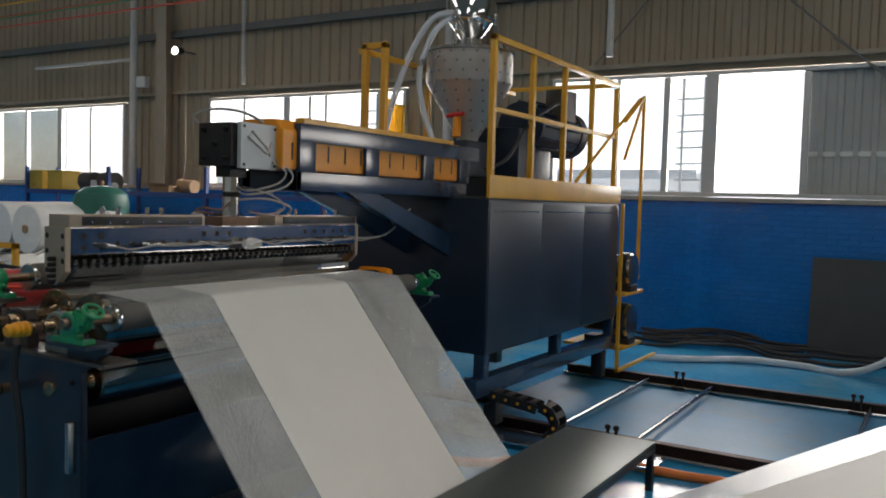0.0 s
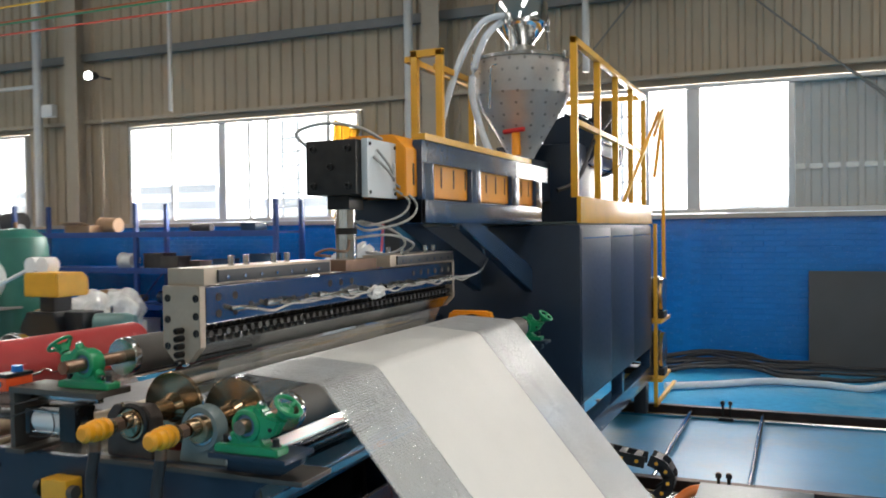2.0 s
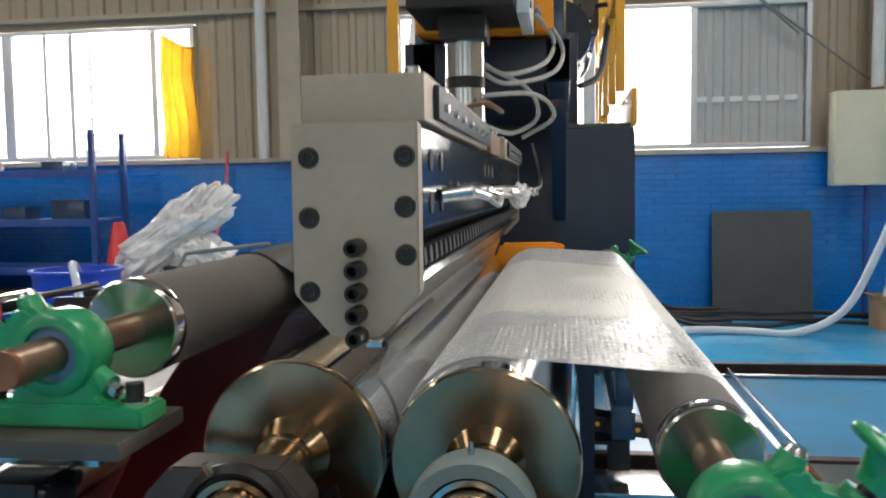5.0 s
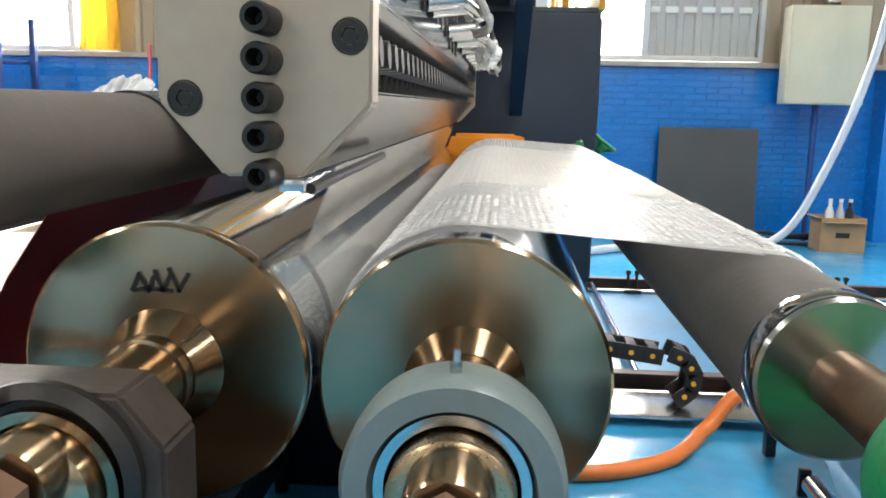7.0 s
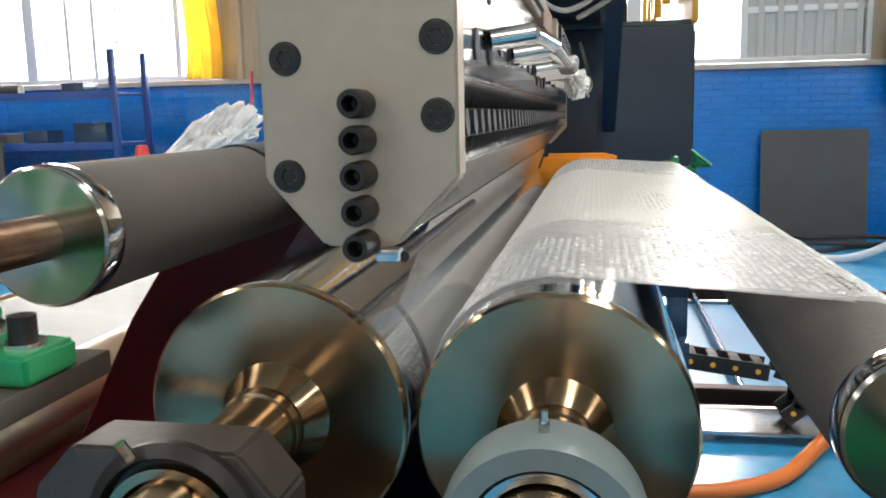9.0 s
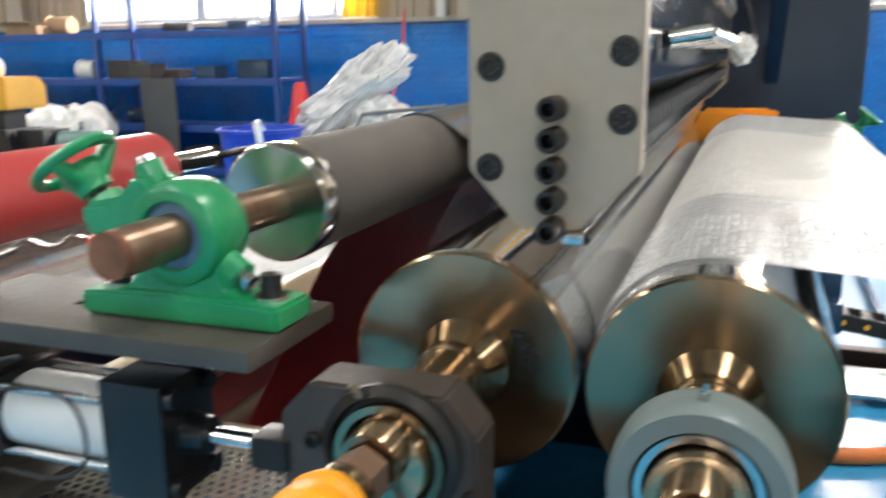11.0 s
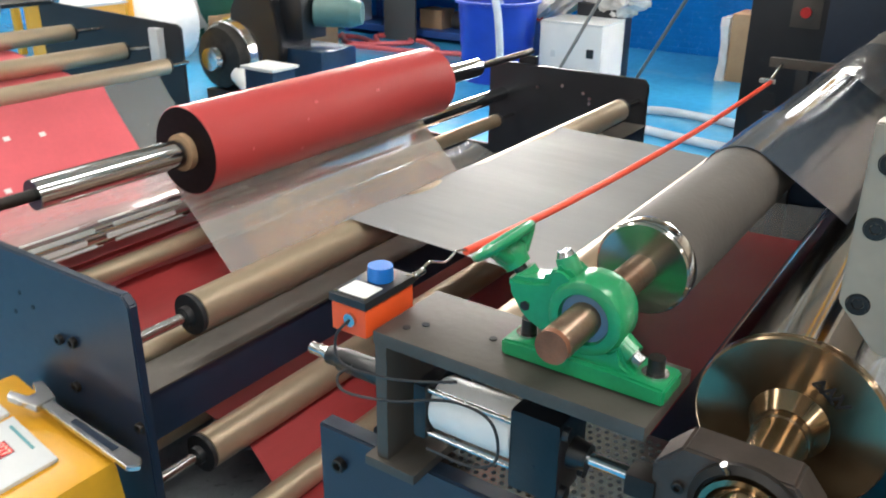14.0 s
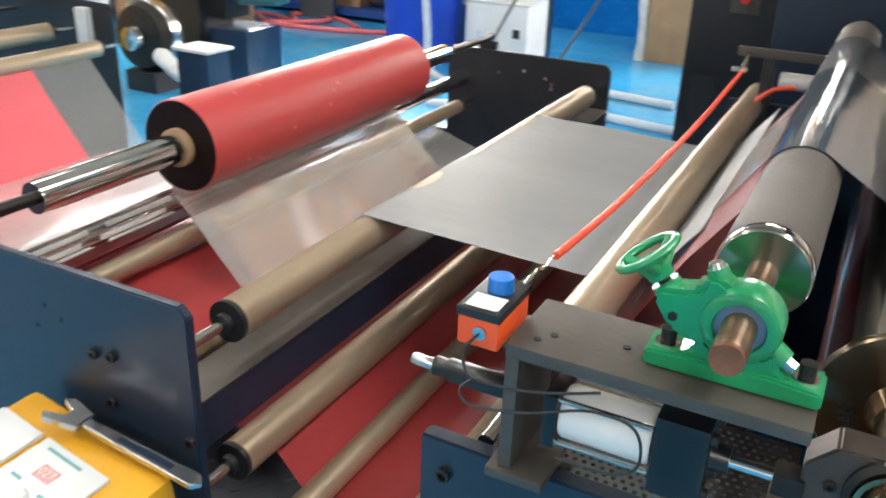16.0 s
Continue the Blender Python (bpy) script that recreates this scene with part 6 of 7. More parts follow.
part("display", box(bmesh.new(), -0.03, 0.012, -0.04, -0.012, -0.002, -0.0012, 0, m), LED_WINDOW, pn)
txt = bpy.data.curves.new("digits", "FONT")
txt.body, txt.size, txt.align_x, txt.align_y = "027", 0.024, "CENTER", "CENTER"
tob = new("tmp_digits", txt)
dg = bpy.context.evaluated_depsgraph_get()
tm = bpy.data.meshes.new_from_object(tob.evaluated_get(dg))
bpy.data.objects.remove(tob)
tb = bmesh.new()
tb.from_mesh(tm)
bmesh.ops.transform(tb, matrix=m @ Matrix.Translation((-0.009, -0.026, -0.0008)), verts=tb.verts)
part("digits", tb, DIGIT_RED, pn, "lit red digits", 0)
for k, (x0, x1, y) in enumerate(((-0.06, 0.03, 0.01), (-0.06, -0.035, -0.06), (0.02, 0.04, -0.065))):
    part("print_bar", box(bmesh.new(), x0, x1, y, y + 0.006, -0.002, -0.0014, 0, m), TEAL_INK, pn)
kn = lathe(bmesh.new(), (0.0, -0.085, 0), [(0.017, -0.002), (0.016, 0.012), (0.012, 0.016)], "Z", 24)
bmesh.ops.transform(kn, matrix=m, verts=kn.verts)
part("knob", kn, WHITE_PLASTIC, pn)
wm = Matrix.Translation((-4.14, 2.118, 0.777)) @ pose(0, 0, 0, 0, 7, 1)
wrn = thing("adjustable_wrench", (-4.1, 2.115, 0.775), "chrome adjustable wrench lying on the yellow housing", "wrench")
hd = plate(bmesh.new(), [(-0.1, -0.011), (0.15, -0.016), (0.165, 0.0), (0.15, 0.016), (-0.1, 0.011)], "Z", -0.006, 0.006, 0.002)
bmesh.ops.transform(hd, matrix=wm, verts=hd.verts)
hdl = part("handle", hd, PLATED, wrn)
gr = plate(bmesh.new(), [(-0.02, -0.006), (0.1, -0.007), (0.1, 0.007), (-0.02, 0.006)], "Z", 0.006, 0.007)
bmesh.ops.transform(gr, matrix=wm, verts=gr.verts)
part("grip_inlay", gr, NAVY, hdl)
jw = plate(bmesh.new(), [(-0.1, -0.02), (-0.1, 0.02), (-0.16, 0.034), (-0.175, 0.02), (-0.14, 0.006), (-0.14, -0.01), (-0.18, -0.022), (-0.17, -0.036)], "Z", -0.008, 0.008, 0.002)
bmesh.ops.transform(jw, matrix=wm, verts=jw.verts)
part("jaw", jw, PLATED, wrn)

# ---- second unwind stand ----
p2 = unwind_plate(4.7, [(-8.4, 0), (-6.985, 0), (-6.97, 0.1), (-6.97, 0.93), (-7.0, 0.95), (-8.4, 0.99)], "black steel side plate of the second unwind stand")
part("upright_tab", cube(-7.2, -7.12, 4.65, 4.699, 0.72, 0.92, 0.003), PANEL_GREY, p2)
idler(-6.93, 0.74, 1.9, 4.55, 0.045, s0=1.8, s1=4.7)
idler(-7.25, 0.8, 1.9, 4.5, 0.05, s0=1.8, s1=4.7)
idler(-7.75, 0.86, 1.9, 4.5, 0.05, s0=1.8, s1=4.7)
f4 = thing("pink_film_web", (-6.5, 3.2, 0.6), "pinkish-red film coming down from the second unwind stand", "film web")
path4 = [(-8.3, 0.78), (-7.75, 0.8), (-7.25, 0.742), (-6.99, 0.7)] + arc(-6.93, 0.74, 0.047, 250, 318, 4) + [(-6.86, 0.65), (-6.55, 0.28), (-6.2, 0.24)]
part("film", sheet(path4, 1.95, 4.1, 0.001, 12, 0.008, 12, 4), PINK_SHEET, f4)
part("clear_edge", sheet(path4[3:], 4.1, 4.46, 0.001, 6, 0.01, 13, 4), CLEAR_FILM, f4, "clear film edge")
rnd = random.Random(21)
for k in range(14):
    x = rnd.uniform(-6.83, -6.6)
    z = 0.65 + (x + 6.86) * -1.194 + 0.006
    y = rnd.uniform(2.3, 4.0)
    part("speck", cube(-0.012, 0.012, -0.016, 0.016, 0, 0.002, 0, Matrix.Translation((x, y, z)) @ pose(0, 0, 0, 0, 50.1, 0)), WHITE_PLASTIC, f4)
reel2 = thing("film_reel", (-7.75, 3.0, 0.95), "reel of pale film wrapped in clear plastic", "film reel")
part("film", lathe(bmesh.new(), (-8.25, 0, 1.0), [(0.09, 1.9), (0.1, 1.91), (0.1, 4.3), (0.09, 4.31)], "Y", 40), GREY_FILM, reel2)
part("shaft", bar((-8.25, 1.8, 1.0), (-8.25, 4.75, 1.0), 0.03, seg=20), PLATED, reel2)
leg = thing("blue_steel_column", (-6.9, 5.1, 0), "slate-blue steel post of the second stand", "post")
part("post", cube(-7.0, -6.75, 5.2, 5.4, 0.0, 0.62, 0.004), NAVY_FRAME, leg)
part("cap", cube(-7.02, -6.73, 5.18, 5.42, 0.621, 0.64, 0.003), PANEL_GREY, leg)

# blower fan by the stand
fan = thing("blower_fan", (-8.30, 6.2, 0.0), "dark metal blower fan with a pale duct outlet", "fan")
part("volute", lathe(bmesh.new(), (-8.25, 6.2, 0.42), [(0.08, -0.16), (0.24, -0.12), (0.27, -0.06), (0.27, 0.06), (0.24, 0.12), (0.08, 0.16)], "Y", 40), BLACK_OXIDE, fan)
part("rim", lathe(bmesh.new(), (-8.25, 6.2, 0.42), [(0.27, -0.05), (0.285, -0.04), (0.285, 0.04), (0.27, 0.05)], "Y", 40), PLATED, fan)
part("hub", lathe(bmesh.new(), (-8.25, 6.2, 0.42), [(0.03, -0.23), (0.09, -0.22), (0.1, -0.17)], "Y", 24), PLATED, fan)
part("outlet", bar((-8.05, 6.1, 0.3), (-7.75, 5.95, 0.24), 0.07, 0.06), PANEL_GREY, fan)
part("duct", hose([(-7.75, 5.95, 0.24), (-7.50, 5.9, 0.18), (-7.10, 6.0, 0.12), (-6.60, 6.1, 0.08)], 0.055, 12), PANEL_GREY, fan)
part("foot", cube(-8.4, -8.1, 6.05, 6.35, 0.0, 0.16, 0.004), BLACK_PAINT, fan)

# geared motor stand with orange head
gm = thing("winder_head", (-8.3, 6.8, 0), "orange winder head on a black gearbox stand", "winder")
part("base", cube(-8.3, -7.75, 6.75, 7.2, 0.0, 0.42, 0.006), NAVY_FRAME, gm)
part("column", slab([(-8.7, 0.0), (-8.2, 0.0), (-8.12, 0.5), (-8.22, 0.86), (-8.62, 0.86), (-8.72, 0.7)], "Y", 6.65, 7.05, 0.01), BLACK_PAINT, gm)
part("neck", cube(-8.5, -8.3, 6.72, 6.95, 0.86, 1.03, 0.006), BLACK_PAINT, gm)
part("head", slab([(6.62, 1.02), (7.05, 1.02), (7.05, 1.2), (6.98, 1.27), (6.62, 1.27)], "X", -8.62, -8.15, 0.015), YELLOW, gm, "orange-yellow painted gear case")
part("gearbox", cube(-8.2, -7.95, 6.75, 7.05, 0.5, 0.86, 0.02), BLACK_PAINT, gm)
mo = part("motor", bar((-7.94, 6.92, 0.72), (-7.66, 7.06, 0.72), 0.12, seg=24), MOTOR_GREEN, gm, "teal electric motor")
part("motor_cap", bar((-7.66, 7.06, 0.72), (-7.58, 7.1, 0.72), 0.12, 0.09, 24), MOTOR_GREEN, mo)
part("eye_bolt", bar((-7.8, 7.0, 0.83), (-7.8, 7.0, 0.91), 0.015, seg=10), PLATED, mo)
stick = thing("roller_pole", (-9.7, 7.0, 0.6), "long white pole with foam wheels at its top", "pole")
part("pole", bar((-10.7, 7.0, 0.62), (-8.85, 7.0, 1.33), 0.022, seg=12), WHITE_PLASTIC, stick)
for dx in (0.0, 0.17):
    part("wheel", bar((-8.86 + dx, 6.92, 1.33), (-8.86 + dx, 7.08, 1.33), 0.09, seg=24), FOAM, stick)
part("stand", cube(-8.8, -8.75, 7.0, 7.04, 0.86, 1.28, 0.003), PANEL_GREY, stick)

# rolls of foam film in the background
for x, y, z, r, ln in ((-11.2, 7.45, 1.09, 0.37, 1.6), (-12.0, 7.5, 1.1, 0.38, 1.6), (-12.85, 7.5, 1.09, 0.37, 1.6), (-10.35, 6.62, 0.4, 0.4, 0.75), (-11.3, 7.45, 0.34, 0.34, 1.5), (-12.1, 7.45, 0.34, 0.34, 1.5)):
    f = thing("foam_film_roll", (x, y, z - r), "large white roll of bubble film", "film roll", group="white film rolls")
    wob = lathe(bmesh.new(), (x, y, z), [(0.06, -0.01), (r * 0.95, 0), (r, 0.03), (r * 0.99, ln * 0.3), (r, ln * 0.6), (r * 0.985, ln - 0.03), (r * 0.9, ln)], "Y", 48)
    for v in wob.verts:
        v.co += Vector((1, 0, 1)) * 0.012 * noise.noise(v.co * 3.0)
    part("roll", wob, FOAM, f)
    part("core", lathe(bmesh.new(), (x, y, z), [(0.045, -0.03), (0.06, -0.03), (0.06, 0.0), (0.045, 0.0)], "Y", 24), CARDBOARD, f)
pal = thing("roll_cradle", (-10.6, 7.4, 0), "yellow tube cradle frame in front of the film rolls", "frame")
for x in (-11.9, -9.95):
    part("post", cube(x, x + 0.07, 6.45, 6.52, 0, 0.97, 0.004), YELLOW, pal)
part("top_rail", cube(-11.9, -9.88, 6.45, 6.52, 0.9, 0.97, 0.004), YELLOW, pal)
part("deck", cube(-13.3, -10.7, 7.4, 9.1, 0.69, 0.72, 0.004), PURLIN, pal)
for x in (-13.3, -10.77):
    part("leg", cube(x, x + 0.07, 7.4, 7.47, 0, 0.69, 0.004), YELLOW, pal)
    part("leg", cube(x, x + 0.07, 9.0, 9.07, 0, 0.69, 0.004), YELLOW, pal)
unit = thing("orange_machine_case", (-9.6, 5.6, 0), "orange machine case between dark rollers", "machine")
part("case", cube(-9.6, -9.0, 5.3, 5.8, 0.0, 0.82, 0.02), YELLOW, unit)
part("panel", cube(-9.62, -8.98, 5.28, 5.82, 0.821, 0.84, 0.004), PANEL_GREY, unit)
rnd = random.Random(3)
for k in range(9):
    x, y = -9.6 - 0.25 * (k % 4) + rnd.uniform(-0.08, 0.08), 8.3 + 0.35 * (k // 4)
    z = 0.0 if k < 5 else 0.34
    w = rnd.uniform(0.22, 0.3)
    if k % 3 == 2:
        b = thing("plastic_bundle", (x, y, z), "crumpled clear plastic bundle lying in a pile", "bundle", group="plastic bundles")
        bm = bmesh.new()
        bmesh.ops.create_icosphere(bm, subdivisions=4, radius=0.3)
        for v in bm.verts:
            v.co = v.co * (1 + 0.35 * noise.noise(v.co * 6 + Vector((k, 0, 0)))) + Vector((x, y, z + 0.28))
        part("sheet", bm, WRAP, b, "", 0)
    else:
        b = thing("packed_carton", (x, y, z), "brown carton wrapped in clear film in a pile", "carton", group="packed cartons")
        part("carton", cube(x - w, x + w, y - 0.2, y + 0.2, z, z + 0.33, 0.01, Matrix.Translation((0, 0, 0))), CARDBOARD, b)
        part("tape", cube(x - 0.03, x + 0.03, y - 0.203, y + 0.203, z + 0.01, z + 0.335, 0.002), LACE_YELLOW, b)

# storage rack with what stands on it
rack = thing("storage_rack", (-10, 10.2, 0), "blue steel storage rack, half empty", "rack")
POSTS = (-15.0, -12.6, -10.15, -7.72)
for x in POSTS:
    for y in (9.9, 10.55):
        po = part("post", cube(x - 0.03, x + 0.03, y - 0.03, y + 0.03, 0, 2.12, 0.003), BLUE_SHELF, rack)
        part("slot_strip", cube(x - 0.008, x + 0.008, y - 0.033, y - 0.0302, 1.75, 2.1, 0), INK, po)
for a, b in zip(POSTS, POSTS[1:]):
    for z in (0.12, 0.62, 1.15, 1.68):
        part("shelf", cube(a + 0.031, b - 0.031, 9.88, 10.57, z - 0.03, z, 0.002), BLUE_SHELF, rack)
        part("beam", cube(a + 0.031, b - 0.031, 9.868, 9.8795, z - 0.07, z + 0.01, 0.002), BLUE_SHELF, rack)
    part("brace", bar((b, 9.95, 0.65), (b, 10.5, 1.1), 0.012, seg=8), BLUE_SHELF, rack)
rnd = random.Random(12)
CAB_DARK = mat("dark_clutter", (0.05, 0.045, 0.042), 0.6, vary=0.3, scale=9)
for k in range(34):
    a = -14.8 + k * 0.208
    z = (0.12, 0.62, 1.15, 1.68)[rnd.randrange(4)]
    if z > 1.6 and a > -8.3:
        continue
    w, h = rnd.uniform(0.08, 0.2), rnd.uniform(0.08, 0.26)
    mt = rnd.choice([CAB_DARK, CARDBOARD, CAB_DARK, NAVY_FRAME, PANEL_GREY, CAB_DARK])
    pos = (a, 10.2 + rnd.uniform(-0.15, 0.15), z)
    if k % 3 == 0:
        s = thing("machine_part", pos, "dark cast machine part lying on the rack shelf", "machine part", group="stored parts")
        part("barrel", bar((pos[0] - w, pos[1], z + h * 0.5), (pos[0] + w, pos[1], z + h * 0.5), h * 0.5, seg=16), mt, s)
        part("flange", bar((pos[0] - w, pos[1], z + h * 0.52), (pos[0] - w - 0.03, pos[1], z + h * 0.52), h * 0.55, seg=16), mt, s)
    else:
        s = thing("stored_carton", pos, "small worn box on the rack shelf", "box", group="stored boxes")
        part("carton", cube(pos[0] - w, pos[0] + w, pos[1] - 0.14, pos[1] + 0.14, z, z + h, 0.008), mt, s)
        part("lid", cube(pos[0] - w - 0.004, pos[0] + w + 0.004, pos[1] - 0.144, pos[1] + 0.144, z + h + 0.0005, z + h + 0.02, 0.004), mt, s)
for x in (-14.9, -14.3):
    s = thing("stored_carton", (x, 10.2, 1.68), "yellow plastic crate on top of the rack", "box", group="yellow crates")
    part("crate", cube(x - 0.22, x + 0.22, 10.0, 10.4, 1.68, 2.02, 0.01), LACE_YELLOW, s)
    part("rim", cube(x - 0.24, x + 0.24, 9.98, 10.42, 2.0205, 2.05, 0.006), LACE_YELLOW, s)
for x in (-13.5, -12.95):
    s = thing("stored_motor", (x, 10.2, 1.68), "dark electric motor on top of the rack", "motor", group="stored motors")
    part("body", bar((x - 0.16, 10.2, 1.86), (x + 0.16, 10.2, 1.86), 0.17, seg=24), CAB_DARK, s)
    part("foot", cube(x - 0.14, x + 0.14, 10.05, 10.35, 1.68, 1.72, 0.004), CAB_DARK, s)
s = thing("open_carton", (-11.4, 10.2, 1.68), "open brown carton on top of the rack", "box")
part("carton", cube(-11.65, -11.15, 10.0, 10.4, 1.68, 1.8, 0.004), CARDBOARD, s)
part("flap", cube(-0.25, 0.25, -0.12, 0.0, 0, 0.006, 0.001, Matrix.Translation((-11.4, 9.995, 1.8)) @ pose(0, 0, 0, -20, 0, 0)), CARDBOARD, s)
whole("grey_board", cube(-9.42, -8.95, 9.72, 9.75, 0.0, 1.17, 0.004), SHEET_GREY, "dark grey board standing against the rack", "board")
tank = thing("air_tank", (-11.05, 8.6, 0), "green upright air receiver tank", "tank")
part("shell", lathe(bmesh.new(), (-11.05, 8.6, 0), [(0.05, 0.15), (0.3, 0.2), (0.4, 0.32), (0.41, 0.4), (0.41, 1.5), (0.38, 1.63), (0.25, 1.73), (0.06, 1.76)], "Z", 40), GREEN_TANK, tank)
part("valve", bar((-11.05, 8.6, 1.76), (-11.05, 8.6, 1.84), 0.03), COPPER, tank)
for a in (30, 150, 270):
    part("leg", cube(0.3, 0.36, -0.03, 0.03, 0, 0.3, 0.003, Matrix.Translation((-11.05, 8.6, 0)) @ pose(0, 0, 0, 0, 0, a)), GREEN_TANK, tank)

# blue tub, wrapped machine, chiller, trestle, cone
tub = thing("blue_tub", (-7.08, 8.5, 0), "round blue plastic tub with a pale hose over its rim", "tub")
part("wall", lathe(bmesh.new(), (-7.08, 8.5, 0), [(0.31, 0.002), (0.32, 0.0), (0.38, 0.72), (0.41, 0.725), (0.41, 0.75), (0.37, 0.75), (0.31, 0.03)], "Z", 48), BLUE_PLASTIC, tub)
whole("tub_hose", hose([(-6.98, 8.5, 0.5), (-6.92, 8.25, 0.76), (-6.85, 8.06, 0.82), (-6.78, 8.0, 0.66), (-6.74, 7.98, 0.4), (-6.68, 7.94, 0.04), (-6.2, 7.6, 0.03)], 0.035, 12), HOSE, "pale hose hanging out of the tub", "hose")
wr = thing("wrapped_machine", (-6.5, 9.3, 0), "slanted machine part wrapped in crumpled clear plastic", "wrapped machine")
bm = bmesh.new()
bmesh.ops.create_icosphere(bm, subdivisions=5, radius=1.0)
for v in bm.verts:
    p = v.co.copy()
    p = Vector((math.copysign(abs(p.x) ** 0.7, p.x) * 0.68, p.y * 0.3, math.copysign(abs(p.z) ** 0.7, p.z) * 0.2))
    p *= 1 + 0.4 * noise.noise(v.co * 2.1 + Vector((3, 1, 0))) + 0.2 * noise.noise(v.co * 5.5) + 0.1 * noise.noise(v.co * 12)
    v.co = Matrix.Rotation(radians(-36), 3, "Y") @ p + Vector((-6.52, 9.2, 0.98))
part("wrap", bm, WRAP, wr, "", 0)
bm = bmesh.new()
bmesh.ops.create_icosphere(bm, subdivisions=4, radius=1.0)
for v in bm.verts:
    p = Vector((v.co.x * 0.3, v.co.y * 0.26, v.co.z * 0.22)) * (1 + 0.35 * noise.noise(v.co * 2.4) + 0.2 * noise.noise(v.co * 6))
    p.x += 0.25 * (0.3 - p.z)
    v.co = p + Vector((-6.26, 9.2, 0.8))
part("wrap", bm, WRAP, wr, "", 0)
part("core", cube(-6.42, -6.1, 9.1, 9.3, 0.7, 0.9, 0.02), BLACK_PAINT, wr)
part("core", cube(-0.5, 0.45, -0.12, 0.12, -0.08, 0.06, 0.02, Matrix.Translation((-6.52, 9.2, 0.95)) @ pose(0, 0, 0, 0, -36, 0)), PANEL_GREY, wr)
part("stand", cube(-6.5, -6.1, 9.0, 9.4, 0.0, 0.72, 0.01), BLACK_PAINT, wr)
chl = thing("chiller_unit", (-6.25, 8.75, 0), "white boxy dryer unit half wrapped in plastic", "machine")
cs = part("case", cube(-6.62, -6.0, 8.5, 9.0, 0.08, 0.58, 0.012), WHITE_PLASTIC, chl)
part("top", cube(-6.62, -6.0, 8.5, 9.0, 0.581, 0.6, 0.004), PANEL_GREY, chl)
part("switch", cube(-6.14, -6.07, 8.493, 8.4995, 0.3, 0.38, 0.002), BLACK_PAINT, cs)
part("label", cube(-6.5, -6.45, 8.495, 8.4995, 0.28, 0.34, 0.001), PANEL_GREY, cs)
for x in (-6.58, -6.08):
    part("caster", cube(x, x + 0.05, 8.55, 8.95, 0.0, 0.08, 0.004), BLACK_RUBBER, chl)
trs = thing("steel_trestle", (-5.5, 8.3, 0), "thin grey steel tube trestle", "trestle")
part("top_bar", bar((-5.93, 8.3, 0.9), (-5.17, 8.3, 0.98), 0.018, seg=10), PURLIN, trs)
part("leg", bar((-5.17, 8.3, 0.98), (-5.85, 8.9, 0.0), 0.016, seg=10), PURLIN, trs)
part("leg", bar((-5.93, 8.3, 0.9), (-6.3, 8.0, 0.0), 0.016, seg=10), PURLIN, trs)
cone = thing("traffic_cone", (-7.27, 9.6, 0), "faded red traffic cone standing behind the tub", "cone")
part("cone", lathe(bmesh.new(), (-7.27, 9.6, 0.45), [(0.17, 0.05), (0.06, 0.66), (0.045, 0.68)], "Z", 24), RED_MARK, cone)
part("base", cube(-7.47, -7.07, 9.4, 9.8, 0.45, 0.5, 0.006), RED_MARK, cone)
whole("cone_crate", cube(-7.57, -6.97, 9.3, 9.88, 0.0, 0.4495, 0.01), BLUE_SHELF, "blue crate under the cone", "crate")
whole("pink_tube", hose([(-6.6, 10.9, 1.9), (-6.62, 10.85, 1.3), (-6.75, 10.7, 0.8), (-6.95, 10.5, 0.3), (-6.9, 10.2, 0.03)], 0.018, 10), PINK_SHEET, "thin pink air tube down the blue wall", "tube")
crd = thing("standing_cardboard", (-4.9, 9.9, 0), "tall brown cardboard pack with loose clear wrap", "carton")
part("pack", cube(-5.24, -4.55, 9.75, 10.15, 0.0, 0.64, 0.012), CARDBOARD, crd)
bm = cube(-5.32, -5.245, 9.73, 10.1, 0.0, 0.6, 0.0)
bmesh.ops.subdivide_edges(bm, edges=bm.edges[:], cuts=6, use_grid_fill=True)
for v in bm.verts:
    v.co += Vector((noise.noise(v.co * 7), noise.noise(v.co * 7 + Vector((5, 0, 0))), 0)) * 0.03
part("wrap", bm, WRAP, crd, "loose clear wrap", 0)
for k, pts in enumerate(([(-10.2, 9.2, 0.02), (-9.7, 9.5, 0.02), (-9.2, 9.3, 0.02), (-9.5, 9.7, 0.03), (-8.9, 9.75, 0.02), (-8.4, 9.4, 0.02)], [(-9.9, 9.5, 0.03), (-9.4, 9.1, 0.02), (-8.9, 9.5, 0.03), (-9.1, 9.8, 0.02)], [(-9.4, 9.0, 0.02), (-8.6, 9.1, 0.02), (-7.8, 9.4, 0.02)])):
    whole("floor_strap", hose(pts, 0.03, 8), PINK_SHEET, "pink strap tangled on the blue floor", "strap", group="pink straps")
for pts in ([(-6.0, 7.85, 0.035), (-5.39, 8.02, 0.035), (-5.11, 8.09, 0.035), (-4.5, 8.0, 0.035)], [(-5.9, 7.55, 0.035), (-5.15, 7.43, 0.035), (-4.53, 7.31, 0.035), (-3.9, 7.25, 0.035)], [(-4.6, 6.6, 0.02), (-5.2, 6.9, 0.02), (-5.6, 7.2, 0.02), (-6.2, 7.0, 0.02)], [(-4.2, 5.6, 0.03), (-4.6, 5.5, 0.03), (-5.2, 5.8, 0.03), (-6.0, 5.9, 0.03)]):
    whole("floor_hose", hose(pts, 0.035, 10), HOSE, "pale hose lying on the blue floor", "hose", group="floor hoses")
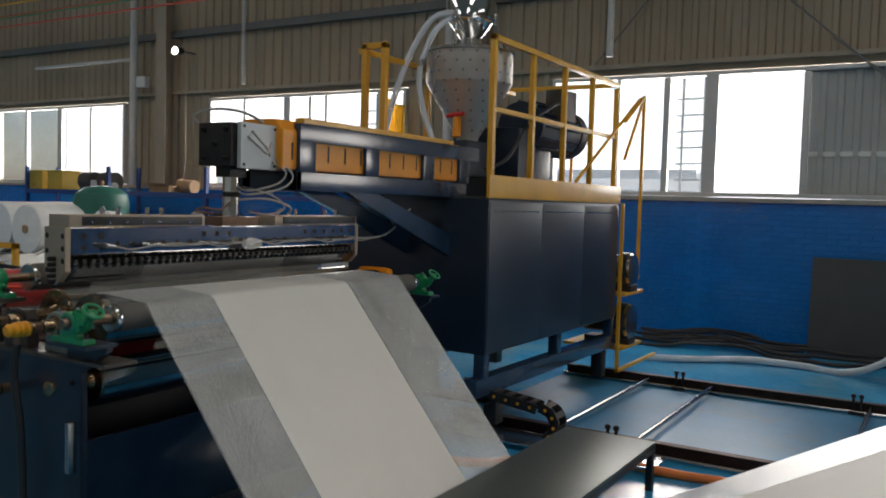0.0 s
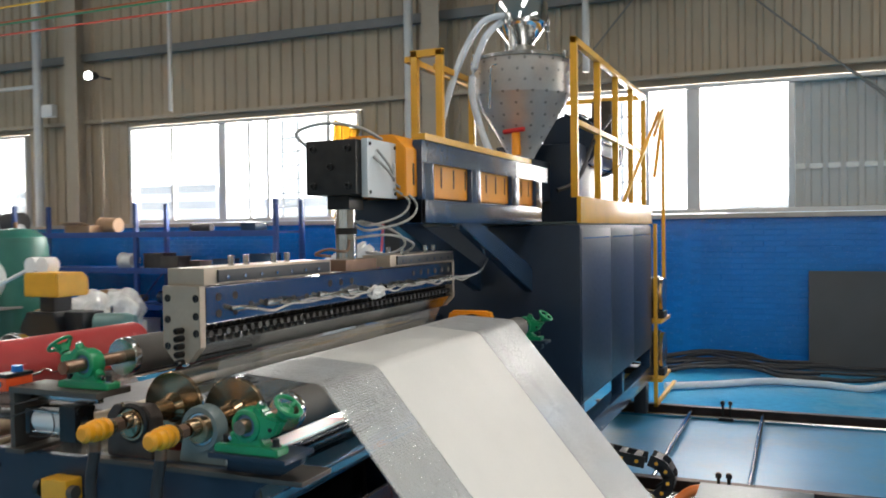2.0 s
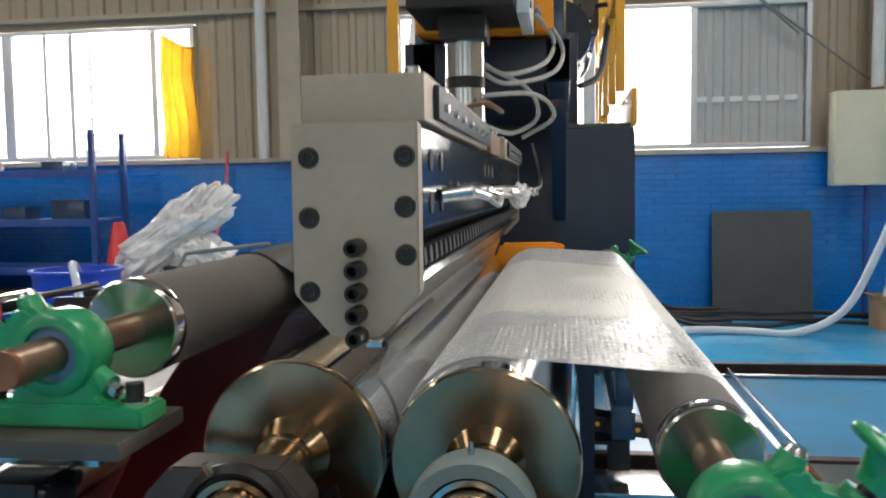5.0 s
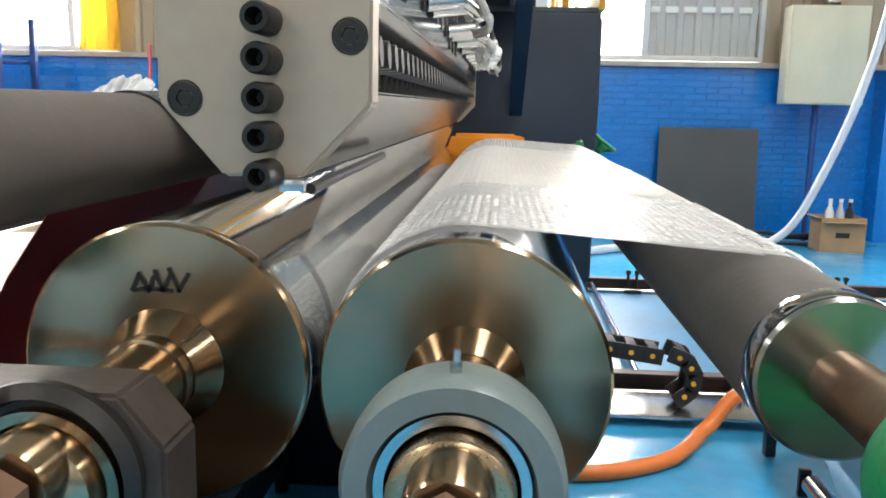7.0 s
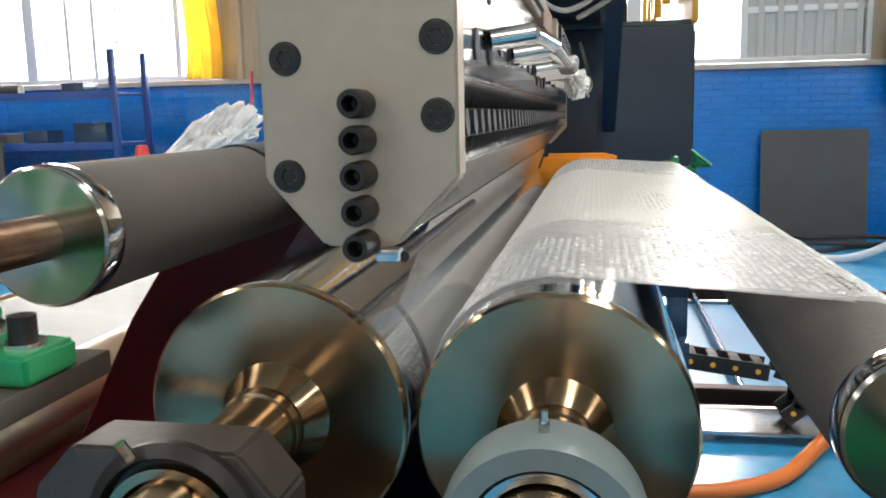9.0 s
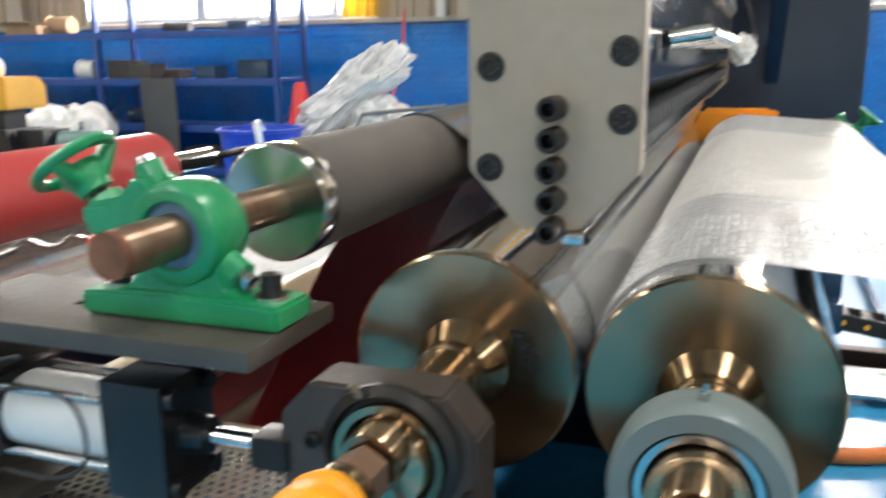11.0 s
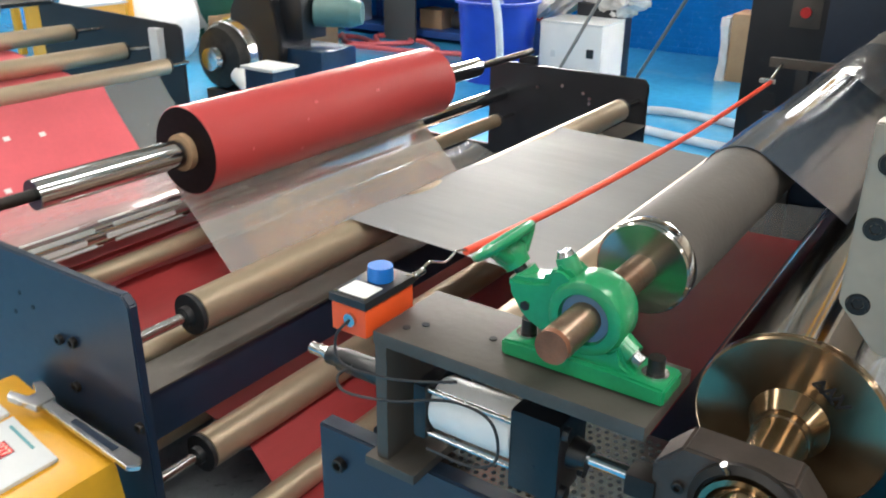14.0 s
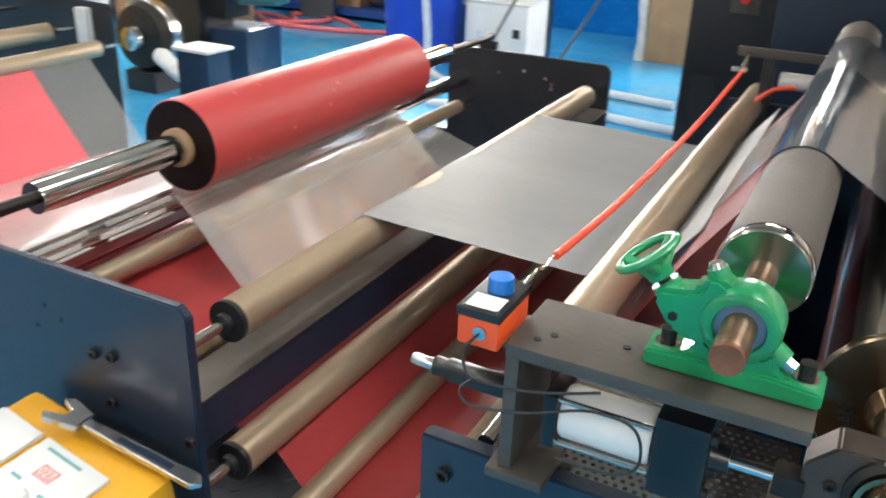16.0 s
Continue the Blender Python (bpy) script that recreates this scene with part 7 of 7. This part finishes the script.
# yellow curtain tied in the window
bm = bmesh.new()
cols = []
for i in range(15):
    row = []
    for j in range(10):
        x = -7.38 + 0.45 * i / 14 + 0.02 * math.sin(j * 0.8)
        row.append(bm.verts.new((x, WALL_Y - 0.12 + 0.03 * math.sin(i * 1.5 + 0.3 * j), 1.84 + 1.45 * j / 9 - (0.25 * (i / 14) if j == 9 else 0))))
    cols.append(row)
for u, v in zip(cols, cols[1:]):
    for j in range(9):
        bm.faces.new((u[j], v[j], v[j + 1], u[j + 1]))
bmesh.ops.solidify(bm, geom=bm.faces[:], thickness=0.004)
whole("yellow_curtain", bm, LACE_YELLOW, "bunched yellow cloth hanging in the window", "curtain")
# dark glossy film over the far half of the nip roll
f5 = thing("clear_film_sheet", (-3.1, 3.7, 1.2), "glossy clear film over the nip roll", "film web")
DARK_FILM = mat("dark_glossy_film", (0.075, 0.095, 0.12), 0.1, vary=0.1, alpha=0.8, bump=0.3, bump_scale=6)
part("rising_film", sheet([(-3.36, 1.1), (-3.262, 1.25), (-3.254, 1.28)], 2.96, 3.46, 0.001, 8, 0.002, 19), CLEAR_FILM, f5)
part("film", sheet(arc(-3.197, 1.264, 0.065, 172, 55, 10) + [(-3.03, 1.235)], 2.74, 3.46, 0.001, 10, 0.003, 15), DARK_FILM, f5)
part("film_edge", sheet(arc(-3.197, 1.264, 0.065, 172, 55, 10) + [(-3.03, 1.235)], 3.46, 3.95, 0.001, 8, 0.003, 15), CLEAR_FILM, f5)

# ---- pieces of the dado ----
def brick_mesh():
    bm = bmesh.new()
    box(bm, -0.117, 0.117, -0.006, 0.0, -0.029, 0.029)
    for v in bm.verts:
        if v.co.y < -0.003:
            v.co.x *= 0.975
            v.co.z *= 0.9
    return mesh_of("brick", bm, BRICK_PAINT, None, 0)


BRICK = brick_mesh()
rest = []
count = 0
row_h = 0.0677
for r in range(26):
    z = 0.034 + r * row_h
    off = 0.12 if r % 2 else 0.0
    x = -2.3 + off
    while x < 1.0:
        if r >= 8 and -1.9 < x < 0.7 and count < 300:
            ob = new("brick", BRICK)
            ob.parent = dado
            ob.location = (x, WALL_Y - 0.0005 + 0.0015 * noise.noise(Vector((x * 9, z * 9, 0))), z)
            count += 1
        else:
            rest.append((x, z))
        x += 0.243
    x = -11.5 + off
    while x < -2.6:
        rest.append((x, z))
        x += 0.243
verts, faces = [], []
base = [v.co.copy() for v in BRICK.vertices]
poly = [tuple(p.vertices) for p in BRICK.polygons]
for x, z in rest:
    o = len(verts)
    verts += [(v.x + x, v.y + WALL_Y - 0.0005, v.z + z) for v in base]
    faces += [tuple(i + o for i in p) for p in poly]
me = bpy.data.meshes.new("brick_rest")
me.from_pydata(verts, [], faces)
me.materials.append(BRICK_PAINT)
tagged(new("brick_rest", me), kind="stuff").parent = dado


def motions():
    for ob, m0, rate in TURNING:
        walk(ob, [(t, m0 @ pose(0, 0, 0, 0, rate * t, 0)) for t in np.arange(0.0, 16.01, 0.5)])


motions()
